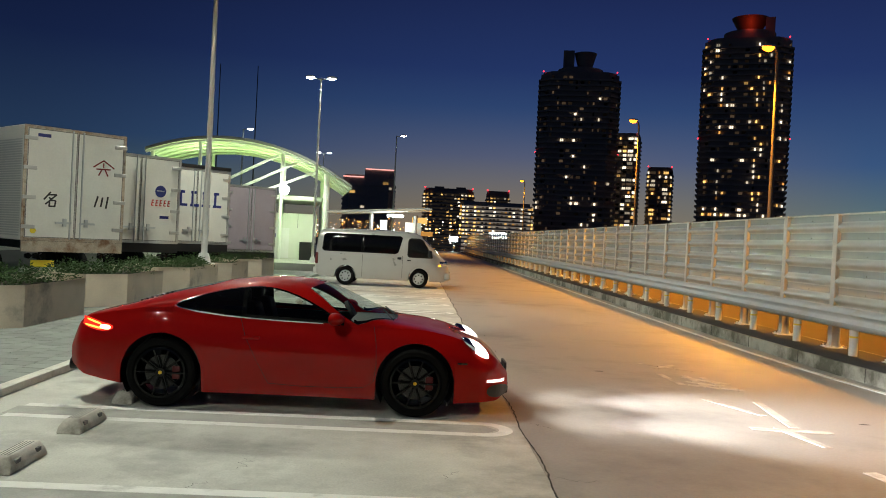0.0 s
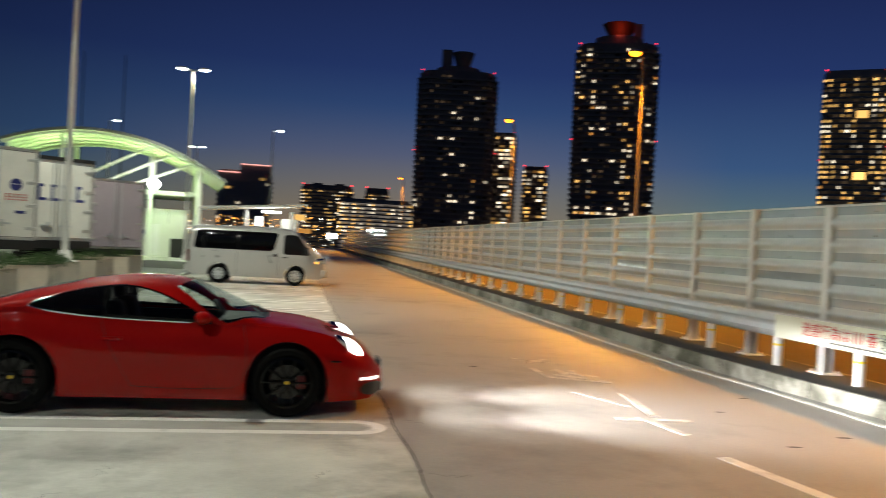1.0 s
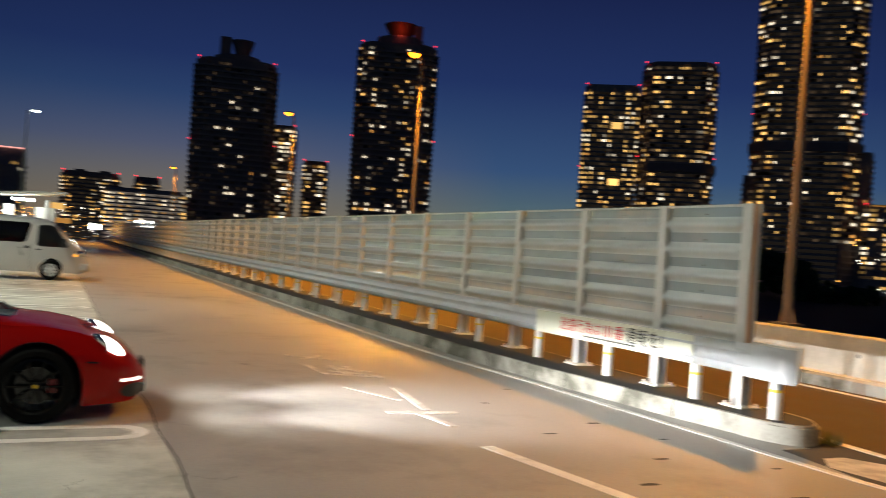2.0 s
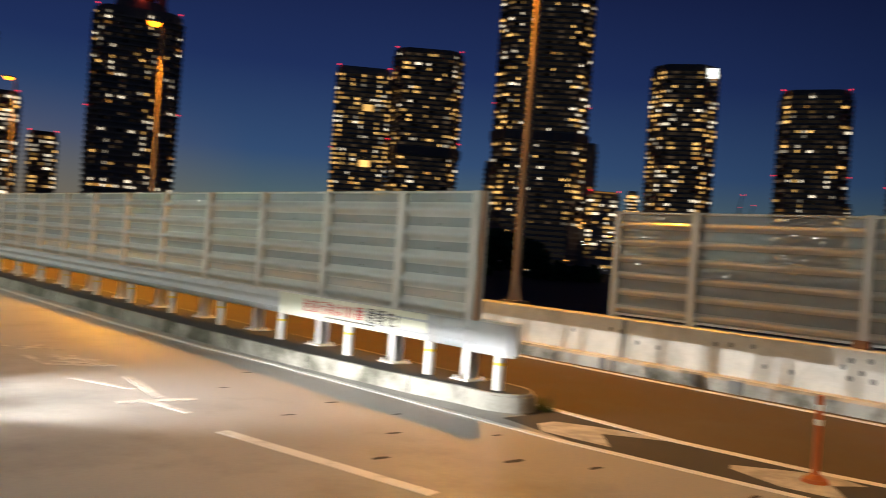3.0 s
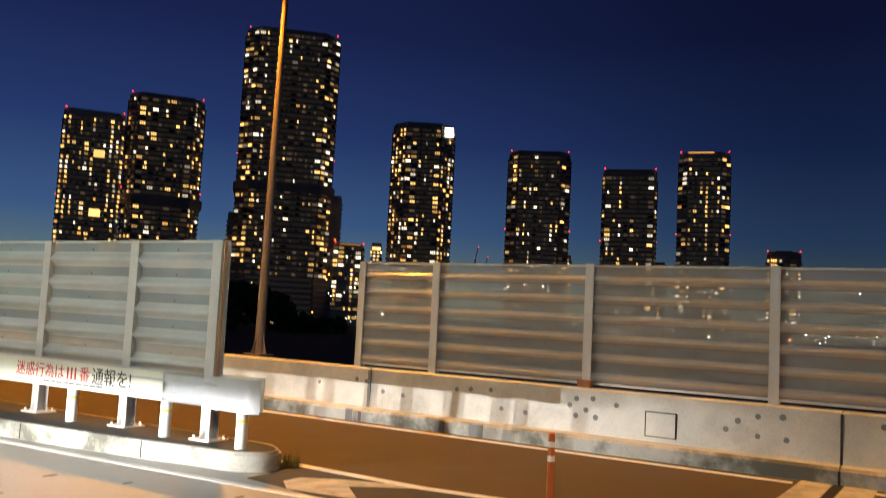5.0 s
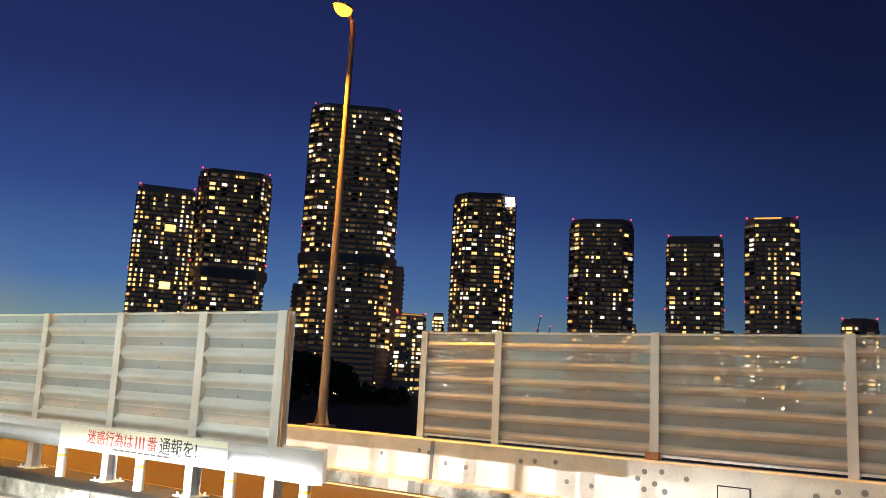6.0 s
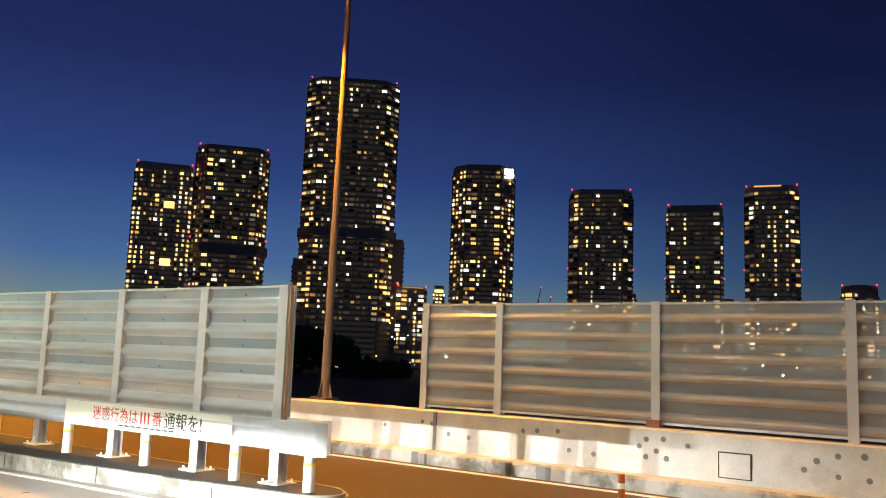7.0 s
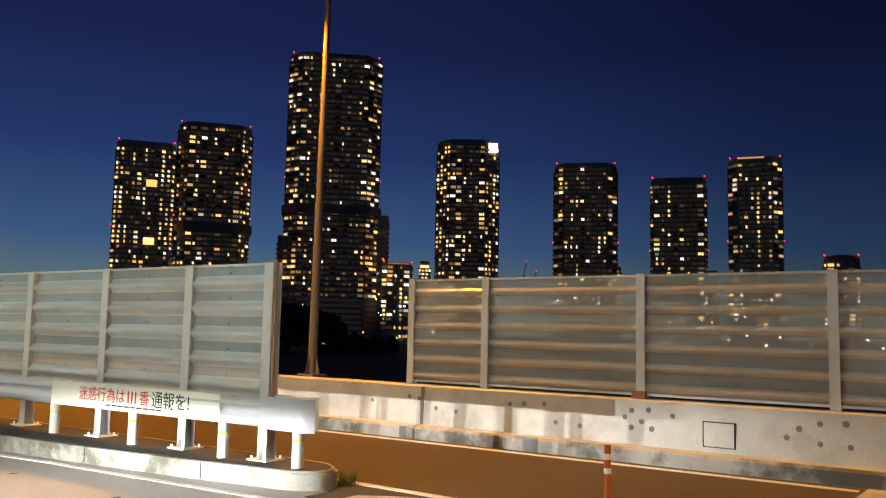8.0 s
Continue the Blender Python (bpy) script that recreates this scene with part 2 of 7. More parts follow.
M = {
    "stall": mat("stall_concrete", (0.54, 0.54, 0.50), 0.64, vary=0.30, scale=1.3, fine=55, bump=0.6, stain=(0.31, 0.31, 0.285), stain_at=0.575),
    "aisle": mat("aisle_concrete", (0.33, 0.32, 0.30), 0.46, vary=0.20, scale=0.8, fine=32, bump=0.3, stain=(0.22, 0.215, 0.20), stain_at=0.60),
    "hairpin": mat("bare_concrete", (0.40, 0.40, 0.375), 0.7, vary=0.25, scale=1.6, fine=55, bump=0.5, stain=(0.27, 0.27, 0.25), stain_at=0.58),
    "asphalt": mat("worn_asphalt", (0.082, 0.055, 0.024), 0.8, vary=0.3, scale=1.2, fine=90, bump=0.5),
    "dark_patch": mat("old_dark_asphalt", (0.045, 0.042, 0.04), 0.85, vary=0.3, scale=2.5, fine=90, bump=0.5),
    "paint": mat("white_road_paint", (0.80, 0.80, 0.77), 0.55, vary=0.10, scale=5, fine=70, bump=0.2, stain=(0.45, 0.45, 0.42), stain_at=0.63),
    "faded": mat("faded_road_paint", (0.58, 0.56, 0.52), 0.6, vary=0.14, scale=6, fine=70, bump=0.2, stain=(0.36, 0.35, 0.33), stain_at=0.52),
    "kerb": mat("kerb_concrete", (0.40, 0.39, 0.35), 0.8, vary=0.25, scale=2.2, fine=50, bump=0.45, stain=(0.11, 0.108, 0.085), stain_at=0.53),
    "pale_kerb": mat("pale_concrete", (0.64, 0.62, 0.56), 0.78, vary=0.2, scale=3.5, fine=60, bump=0.45, stain=(0.30, 0.28, 0.24), stain_at=0.60),
    "wall": mat("barrier_concrete", (0.50, 0.485, 0.435), 0.5, vary=0.25, scale=1.6, fine=45, bump=0.35, stain=(0.36, 0.34, 0.29), stain_at=0.62),
    "patch": mat("repair_mortar", (0.17, 0.17, 0.165), 0.8, vary=0.2, scale=6, fine=60),
    "joint": mat("joint_filler", (0.02, 0.02, 0.02), 0.8, vary=0.3),
    "land": mat("night_land", (0.014, 0.016, 0.014), 0.95, vary=0.4, scale=0.01, fine=0.3, bump=0),
    "rail_white": mat("pale_rail_paint", (0.45, 0.48, 0.52), 0.42, 0.0, vary=0.10, scale=2.5, fine=25, bump=0.05, stain=(0.42, 0.41, 0.38), stain_at=0.66),
    "galv": mat("galvanised_steel", (0.50, 0.53, 0.55), 0.42, 0.75, vary=0.12, scale=4, fine=30, bump=0.05),
    "white_steel": mat("white_painted_steel", (0.76, 0.76, 0.74), 0.42, 0.0, vary=0.08, scale=3, fine=30, bump=0.06, stain=(0.45, 0.42, 0.38), stain_at=0.70),
    "post_grey": mat("grey_painted_steel", (0.55, 0.56, 0.56), 0.45, 0.2, vary=0.08, scale=4, fine=30, bump=0.05),
    "sheet_near": sheet_plastic("milky_plastic", (0.51, 0.57, 0.595), 0.06, 0.17, 0.03),
    "sheet_far": sheet_plastic("yellowed_plastic", (0.52, 0.475, 0.43), 0.08, 0.16),
    "sheet_clear": sheet_plastic("smoky_clear_plastic", (0.50, 0.48, 0.45), 0.38, 0.13),
    "sheet_mid": sheet_plastic("half_clear_plastic", (0.40, 0.47, 0.50), 0.32, 0.15, 0.04),
    "brown_steel": mat("brown_painted_steel", (0.20, 0.155, 0.125), 0.55, 0.0, vary=0.12, scale=4, fine=30, bump=0.05),
    "sodium_lit": mat("sodium_lit_steel", (0.52, 0.32, 0.20), 0.6, vary=0.15, scale=6),
    "rust_and_red_lit": mat("rusty_steel_and_red_lit", (0.28, 0.13, 0.06), 0.7, 0.4, vary=0.3, scale=8),
    "red": mat("red_car_paint", (0.29, 0.0035, 0.002), 0.45, 0.0, vary=0.04, scale=2, fine=400, bump=0.0, spec=0.02, coat=0.55),
    "tyre": mat("tyre_rubber", (0.005, 0.005, 0.005), 0.75, vary=0.2, bump=0.2, spec=0.06),
    "black": mat("satin_black", (0.012, 0.012, 0.013), 0.38, vary=0.15, bump=0.02),
    "gloss_black": mat("gloss_black", (0.004, 0.004, 0.004), 0.12, vary=0.1, bump=0.0, spec=0.22),
    "void": mat("cutoff_black", (0.0, 0.0, 0.0), 1.0, vary=0.0, bump=0.0, spec=0.0),
    "trim_black": mat("matt_black_plastic", (0.010, 0.010, 0.0105), 0.6, vary=0.15),
    "chrome": mat("chrome", (0.75, 0.76, 0.78), 0.12, 1.0, vary=0.05, bump=0.0),
    "disc": mat("brake_steel", (0.045, 0.045, 0.045), 0.25, 0.9, vary=0.1),
    "yellow": mat("yellow_enamel", (0.75, 0.50, 0.03), 0.35, vary=0.06),
    "caliper": mat("red_caliper", (0.5, 0.02, 0.02), 0.4, vary=0.08),
    "glass": tinted_glass("tinted_car_glass", (0.80, 0.84, 0.82), 0.74),
    "dark_glass": tinted_glass("privacy_glass", (0.10, 0.10, 0.11), 0.35),
    "silver": mat("silver_car_paint", (0.45, 0.45, 0.44), 0.32, 0.35, vary=0.05, scale=2, fine=300, bump=0.0, coat=0.7),
    "trailer": mat("trailer_white", (0.70, 0.70, 0.66), 0.5, vary=0.08, scale=1.3, fine=20, bump=0.08, stain=(0.50, 0.47, 0.41), stain_at=0.66),
    "trailer_lav": mat("trailer_mauve_grey", (0.40, 0.35, 0.40), 0.5, vary=0.08, scale=1.3, fine=20, bump=0.08, stain=(0.30, 0.26, 0.28), stain_at=0.66),
    "alu": mat("ribbed_aluminium", (0.55, 0.55, 0.54), 0.4, 0.8, vary=0.1, scale=3),
    "navy": mat("navy_vinyl", (0.02, 0.03, 0.17), 0.45, vary=0.06),
    "red_vinyl": mat("red_vinyl", (0.50, 0.03, 0.03), 0.45, vary=0.06),
    "black_vinyl": mat("black_vinyl", (0.02, 0.02, 0.02), 0.45, vary=0.06),
    "label_yellow": mat("yellow_label", (0.80, 0.62, 0.04), 0.5, vary=0.06),
    "planter": mat("precast_concrete", (0.62, 0.54, 0.44), 0.78, vary=0.14, scale=2, fine=60, bump=0.4, stain=(0.27, 0.25, 0.21), stain_at=0.64),
    "soil": mat("planter_soil", (0.05, 0.035, 0.025), 0.95, vary=0.4, scale=8),
    "leaf": mat("shrub_leaf", (0.045, 0.085, 0.028), 0.65, vary=0.35, scale=7, fine=30, bump=0.05, spec=0.15),
    "grass": mat("weed_leaf", (0.12, 0.13, 0.03), 0.6, vary=0.3, scale=7),
    "block": mat("paving_block", (0.24, 0.255, 0.24), 0.75, vary=0.14, scale=6, fine=70, bump=0.3, rnd=0.16),
    "block_bed": mat("paving_bed", (0.10, 0.10, 0.095), 0.9, vary=0.2),
    "facade": mat("tower_concrete", (0.34, 0.275, 0.235), 0.8, vary=0.2, scale=0.05, fine=0.6, bump=0),
    "facade_light": mat("tower_pale_concrete", (0.46, 0.42, 0.38), 0.8, vary=0.15, scale=0.05, fine=0.6, bump=0),
    "slab": mat("balcony_concrete", (0.46, 0.385, 0.33), 0.8, vary=0.2, scale=0.05, fine=0.6, bump=0),
    "green_wall": mat("pale_wall_panel", (0.72, 0.76, 0.66), 0.5, vary=0.05, scale=1.5),
    "canopy_white": mat("canopy_white_paint", (0.80, 0.82, 0.78), 0.45, vary=0.05, scale=1.5),
    "orange_post": mat("orange_urethane", (0.42, 0.10, 0.02), 0.55, vary=0.12, scale=9),
    "reflector": mat("reflective_band", (0.75, 0.75, 0.72), 0.4, vary=0.08),
    "sign_cream": mat("sign_board", (0.72, 0.74, 0.64), 0.45, vary=0.08, scale=2, stain=(0.55, 0.55, 0.46), stain_at=0.66),
    "w_warm": glow("window_warm", (1.0, 0.57, 0.16), 1.1, 0.88),
    "w_white": glow("window_white", (1.0, 0.86, 0.62), 1.15, 0.9),
    "w_amber": glow("window_amber", (1.0, 0.45, 0.10), 0.6, 0.8),
    "pane_fill": fill_panes("facade_fill_pane", (1.0, 0.66, 0.38), 0.10),
    "red_beacon": glow("red_beacon", (1.0, 0.03, 0.05), 3.0),
    "roof_line": glow("roof_line", (1.0, 0.42, 0.36), 1.3),
    "lamp_white": glow("lamp_white", (0.92, 1.0, 0.93), 40.0),
    "lamp_sodium": glow("lamp_sodium", (1.0, 0.24, 0.009), 9.0),
    "city_orange": glow("city_orange", (1.0, 0.42, 0.08), 6.0, 0.9),
    "city_white": glow("city_white", (1.0, 0.92, 0.80), 6.0, 0.9),
    "tail_red": glow("tail_red", (1.0, 0.03, 0.015), 1.3),
    "dash": mat("dashboard_grey", (0.16, 0.17, 0.17), 0.6, vary=0.1),
    "dull_red": mat("dark_red_plastic", (0.10, 0.008, 0.008), 0.4, vary=0.1),
    "maroon_vinyl": mat("maroon_vinyl", (0.20, 0.02, 0.02), 0.5, vary=0.06),
    "sill_dirty": mat("dented_dirty_steel", (0.46, 0.40, 0.32), 0.55, 0.2, vary=0.3, scale=5, fine=40, bump=0.5, stain=(0.24, 0.13, 0.07), stain_at=0.55),
    "van_glass": tinted_glass("van_privacy_glass", (0.06, 0.06, 0.065), 0.3),
    "glass_front": tinted_glass("van_front_glass", (0.5, 0.5, 0.5), 0.3),
    "tail_core": glow("tail_core", (1.0, 0.72, 0.42), 5.0),
    "tail_orange": glow("tail_orange", (1.0, 0.42, 0.06), 3.0),
    # two glows for bands added to brighten tower fronts, not real lamps
    "fill_bright": glow("fill_glow_bright", (1.0, 0.84, 0.70), 0.15),
    "fill_faint": glow("fill_glow_faint", (1.0, 0.80, 0.62), 0.011),
    "led_white": glow("led_white", (1.0, 0.97, 0.92), 9.0),
    "led_soft": glow("led_soft", (1.0, 0.93, 0.85), 2.2),
    "amber": glow("amber_lamp", (1.0, 0.42, 0.04), 2.2),
    "screen": glow("lit_box", (0.97, 1.0, 0.93), 2.5),
}


# ---- mesh helpers ----
def box(bm, x0, x1, y0, y1, z0, z1):
    v = [bm.verts.new((x, y, z)) for x in (x0, x1) for y in (y0, y1) for z in (z0, z1)]
    for f in ((0, 1, 3, 2), (4, 6, 7, 5), (0, 4, 5, 1), (2, 3, 7, 6), (0, 2, 6, 4), (1, 5, 7, 3)):
        bm.faces.new([v[i] for i in f])
    return v


def cyl(bm, a, b, r0, r1=None, n=16, caps=True):
    a, b = Vector(a), Vector(b)
    r1 = r0 if r1 is None else r1
    q = (b - a).to_track_quat("Z", "Y")
    rings = []
    for p, r in ((a, r0), (b, r1)):
        rings.append([bm.verts.new(p + q @ Vector((r * math.cos(2 * math.pi * i / n), r * math.sin(2 * math.pi * i / n), 0))) for i in range(n)])
    for i in range(n):
        bm.faces.new((rings[0][i], rings[0][(i + 1) % n], rings[1][(i + 1) % n], rings[1][i])).smooth = True
    if caps:
        bm.faces.new(rings[0][::-1])
        bm.faces.new(rings[1])
    return rings


def prism(bm, poly, z0, z1):
    """An upright prism over a plan polygon (counter-clockwise)."""
    lo = [bm.verts.new((x, y, z0)) for x, y in poly]
    hi = [bm.verts.new((x, y, z1)) for x, y in poly]
    n = len(poly)
    bm.faces.new(lo[::-1])
    bm.faces.new(hi)
    for i in range(n):
        bm.faces.new((lo[i], lo[(i + 1) % n], hi[(i + 1) % n], hi[i]))


def soften(bm, size, seg=2):
    bmesh.ops.bevel(bm, geom=list(bm.edges), offset=size, segments=seg, affect="EDGES", profile=0.6)


def sweep(bm, path, section, closed=True):
    """A section (across, up) swept along a plan path of (x, y, z)."""
    rings = []
    for i, p in enumerate(path):
        p = Vector(p)
        a, b = Vector(path[max(0, i - 1)]), Vector(path[min(len(path) - 1, i + 1)])
        t = (b - a).normalized()
        side = Vector((t.y, -t.x, 0)).normalized()
        rings.append([bm.verts.new(p + side * s + Vector((0, 0, u))) for s, u in section])
    n = len(section)
    for r0, r1 in zip(rings, rings[1:]):
        for i in range(n if closed else n - 1):
            bm.faces.new((r0[i], r0[(i + 1) % n], r1[(i + 1) % n], r1[i]))
    if closed:
        bm.faces.new(rings[0][::-1])
        bm.faces.new(rings[-1])
    return rings


def mesh_of(name, bm, *materials, sharp=35):
    bmesh.ops.recalc_face_normals(bm, faces=list(bm.faces))
    me = bpy.data.meshes.new(name)
    bm.to_mesh(me)
    bm.free()
    for m in materials:
        me.materials.append(M[m])
    if sharp:
        for p in me.polygons:
            p.use_smooth = True
        me.set_sharp_from_angle(angle=radians(sharp))
    return me


def part(name, bm, material, parent, label="", sharp=35):
    mats = material if isinstance(material, tuple) else (material,)
    ob = new(name, mesh_of(name, bm, *mats, sharp=sharp))
    ob.parent = parent
    return tagged(ob, label)


def place_part(name, me, parent, m, label=""):
    ob = new(name, me)
    ob.parent = parent
    ob.matrix_basis = m
    return tagged(ob, label)


def thing(name, m, label, category, group="", kind=""):
    ob = new(name)
    ob.matrix_basis = m
    ob.empty_display_size = 0.2
    return tagged(ob, label, category, group, kind)


def solid(name, bm, material, label, category, kind="", group="", sharp=35, m=None):
    mats = material if isinstance(material, tuple) else (material,)
    ob = new(name, mesh_of(name, bm, *mats, sharp=sharp))
    if m is not None:
        ob.matrix_basis = m
    return tagged(ob, label, category, group, kind)


B = bmesh.new


# ---- the deck and its surfaces ----
bm = B()
v = [bm.verts.new(p) for p in ((-3000, -3000, -9), (3000, -3000, -9), (3000, 3000, -9), (-3000, 3000, -9))]
bm.faces.new(v)
solid("ground", bm, "land", "dark low land far below the elevated deck", "ground", "structure")


def slab(name, x0, x1, y0, y1, z0, z1, material, label, category="floor"):
    b = B()
    box(b, x0, x1, y0, y1, z0, z1)
    return solid(name, b, material, label, category, "structure")


slab("pavement_stalls", -45, 2.40, -40, 130, -0.9, 0.0, "stall", "pale worn concrete of the parking stalls", "pavement")
slab("road_aisle", 2.404, 8.60, -40, 130, -0.9, -0.001, "aisle", "smooth grey concrete driving aisle with stains", "road")
slab("road_carriageway", 8.604, 14.2, -40, 130, -0.9, -0.002, "asphalt", "dark worn asphalt carriageway of an expressway", "road")


def strip(name, poly, material, label, z=0.004, parent=None):
    """A thin painted or laid patch over the deck."""
    b = B()
    prism(b, poly, -0.0005, z)
    return solid(name, b, material, label, "road marking", "structure")


LAID = [0]


def line(x0, y0, x1, y1, w, material="paint", label="white painted line on the ground", z=0.004):
    LAID[0] += 1
    z += 0.0003 * (LAID[0] % 9)
    d = Vector((x1 - x0, y1 - y0)).normalized()
    s = Vector((-d.y, d.x)) * w / 2
    return strip("road_marking", [(x0 - s.x, y0 - s.y), (x1 - s.x, y1 - s.y), (x1 + s.x, y1 + s.y), (x0 + s.x, y0 + s.y)], material, label, z)


def loop_line(yc, x0, x1, gap, w):
    """Hairpin stall marking: two lines joined by a round end."""
    b = B()
    pts = [(x0, yc - gap / 2)] + [(x1 + math.cos(a) * gap / 2, yc + math.sin(a) * gap / 2) for a in np.linspace(-math.pi / 2, math.pi / 2, 13)] + [(x0, yc + gap / 2)]
    inner, outer = [], []
    for i, p in enumerate(pts):
        a, c = Vector(pts[max(0, i - 1)]), Vector(pts[min(len(pts) - 1, i + 1)])
        d = (c - a).normalized()
        n = Vector((-d.y, d.x)) * w / 2
        inner.append((p[0] + n.x, p[1] + n.y))
        outer.append((p[0] - n.x, p[1] - n.y))
    for i in range(len(pts) - 1):
        q = [bm_v for bm_v in (outer[i], outer[i + 1], inner[i + 1], inner[i])]
        b.faces.new([b.verts.new((x, y, 0.004)) for x, y in q])
    bmesh.ops.remove_doubles(b, verts=list(b.verts), dist=1e-5)
    return solid("road_marking", b, "paint", "white hairpin line between two parking stalls", "road marking", "structure")


# a hairpin line between every two stalls
for k in range(-3, 9):
    loop_line(7.59 + 2.45 * k, -2.25, 2.02, 0.46, 0.13)
    yc = 7.59 + 2.45 * k
    strip("road_patch", [(-2.3, yc - 0.16), (2.05, yc - 0.16), (2.16, yc), (2.05, yc + 0.16), (-2.3, yc + 0.16)], "hairpin", "darker bare concrete between the hairpin lines", 0.002)

# the joint between stalls and aisle
bm = B()
pts = [(2.41 + 0.018 * math.sin(y * 3.1) + 0.02 * noise.noise((0, y * 1.7, 0)) + 0.014 * noise.noise((5, y * 9.0, 0)), y) for y in np.arange(-6, 60, 0.08)]
for (xa, ya), (xb, yb) in zip(pts, pts[1:]):
    w = 0.0065 + 0.005 * noise.noise((3, ya * 7, 1))
    bm.faces.new([bm.verts.new(p) for p in ((xa - w, ya, 0.003), (xa + w, ya, 0.003), (xb + w, yb, 0.003), (xb - w, yb, 0.003))])
solid("joint_seal", bm, "joint", "dark cracked joint between two concrete slabs", "joint", "structure", sharp=0)

# fine cracks in the stall concrete
for k, (x0, y0, x1, y1) in enumerate([(1.62, 5.9, 1.72, 6.15), (0.1, 5.95, 0.16, 6.25), (2.45, 6.05, 2.8, 6.0), (-0.15, 5.4, -0.05, 5.62), (2.55, 8.0, 2.7, 7.75)]):
    b = B()
    n = 26
    prev = None
    for i in range(n + 1):
        u = i / n
        off = 0.10 * noise.noise((k * 7.1, u * 4.0, 0.3)) + 0.03 * noise.noise((k * 3.3, u * 17.0, 1.7))
        d = Vector((x1 - x0, y1 - y0)).normalized()
        c = Vector((x0 + (x1 - x0) * u - d.y * off, y0 + (y1 - y0) * u + d.x * off))
        w = 0.0022 * (1 - abs(2 * u - 1)) ** 0.5 + 0.0006
        row = [b.verts.new((c.x + d.y * s_ * w, c.y - d.x * s_ * w, 0.0035)) for s_ in (-1, 1)]
        if prev:
            b.faces.new((prev[0], prev[1], row[1], row[0]))
        prev = row
    solid("crack", b, "joint", "thin dark crack in the concrete", "crack", "structure", sharp=0)

# clusters of fine pits in the stall concrete
rnd = random.Random(12)
for k, (cx, cy, spread, count) in enumerate([(0.75, 6.15, 0.35, 60), (1.35, 5.75, 0.30, 50), (-0.05, 6.0, 0.25, 30), (0.2, 5.3, 0.4, 40), (-1.0, 5.7, 0.45, 40), (1.9, 5.6, 0.2, 20), (3.6, 5.3, 0.8, 24), (-0.6, 12.0, 0.8, 40)]):
    vs, fs = [], []
    for _ in range(count):
        px, py, r = cx + rnd.gauss(0, spread), cy + rnd.gauss(0, spread * 0.7), rnd.uniform(0.002, 0.0055)
        n0 = len(vs)
        vs += [(px + r * rnd.uniform(0.6, 2.2) * math.cos(a), py + r * rnd.uniform(0.6, 1.4) * math.sin(a), 0.0034) for a in (0.3, 1.5, 2.8, 4.0, 5.2)]
        fs.append(tuple(range(n0, n0 + 5)))
    me = bpy.data.meshes.new("pits")
    me.from_pydata(vs, [], fs)
    me.materials.append(M["hairpin"])
    tagged(new("pits", me), "cluster of small dark pits in the concrete", "pits", kind="stuff")

# small dark pock marks and cores in the aisle
for k, (px, py, pr) in enumerate([(5.9, 5.2, .09), (6.6, 5.9, .08), (6.9, 7.4, .08), (6.1, 7.0, .07), (5.4, 9.0, .05), (7.2, 6.6, .06), (6.9, 4.6, .11), (7.4, 4.1, .08),
                                  (6.2, 8.6, .06), (7.0, 9.5, .06), (4.0, 11.6, .06), (7.5, 5.4, .06), (6.4, 3.6, .07), (7.9, 2.9, .07)]):
    b = B()
    vs = [b.verts.new((px + pr * 0.75 * (1.5 + 0.3 * noise.noise((k, a, 0))) * math.cos(a), py + pr * 0.40 * (1 + 0.5 * noise.noise((k, a, 2))) * math.sin(a), 0.003)) for a in np.linspace(0, 2 * math.pi, 11)[:-1]]
    b.faces.new(vs)
    solid("road_pit", b, "dark_patch", "small dark patched pit in the concrete", "road patch", "structure", sharp=0)

# lettering strokes and arrow on the aisle, seen from the side
for s in ((4.80, 12.62, 5.50, 12.02), (4.95, 12.15, 5.35, 12.55), (4.85, 11.70, 4.92, 10.75), (5.10, 11.40, 5.62, 10.95), (5.05, 11.05, 5.60, 10.62),
          (5.20, 11.55, 5.22, 10.60), (5.42, 11.45, 5.48, 10.60), (5.00, 10.75, 5.65, 10.50)):
    line(*s, 0.085, "faded", "faded white lettering stroke on the road")
line(4.86, 9.72, 5.22, 8.86, 0.075, "faded", "faded white arrow stroke on the road")
line(5.48, 9.68, 5.30, 8.30, 0.10, "faded", "faded white arrow stroke on the road")
line(4.80, 8.17, 5.60, 8.10, 0.12, "faded", "white arrow stroke on the road")
line(5.10, 8.25, 5.24, 7.45, 0.09, "faded", "faded white arrow stroke on the road")
line(5.16, 6.60, 5.62, 4.2, 0.13, "paint", "white lane line on the aisle")
line(5.9, 2.6, 6.4, 0.2, 0.13, "paint", "white lane line on the aisle")

KERB = [(7.78, 120.0), (7.74, 60.0), (7.70, 30.0), (7.72, 20.0), (7.74, 15.0), (7.80, 12.0), (7.93, 10.0), (8.03, 8.8), (8.16, 7.6), (8.30, 6.75)]
# edge line along the kerb and on past its end
for (xa, ya), (xb, yb) in zip([(7.42, 60), (7.40, 15), (7.52, 12), (7.72, 10), (7.82, 7.6), (7.95, 4.9), (8.22, 3.0), (8.45, 1.4), (8.7, -2.0)],
                              [(7.40, 15), (7.52, 12), (7.72, 10), (7.82, 7.6), (7.95, 4.9), (8.22, 3.0), (8.45, 1.4), (8.7, -2.0), (9.0, -9)]):
    line(xa, ya, xb, yb, 0.10, "paint", "white edge line along the aisle")
line(9.17, 60, 9.17, 6.4, 0.12, "paint", "cream edge line of the carriageway")
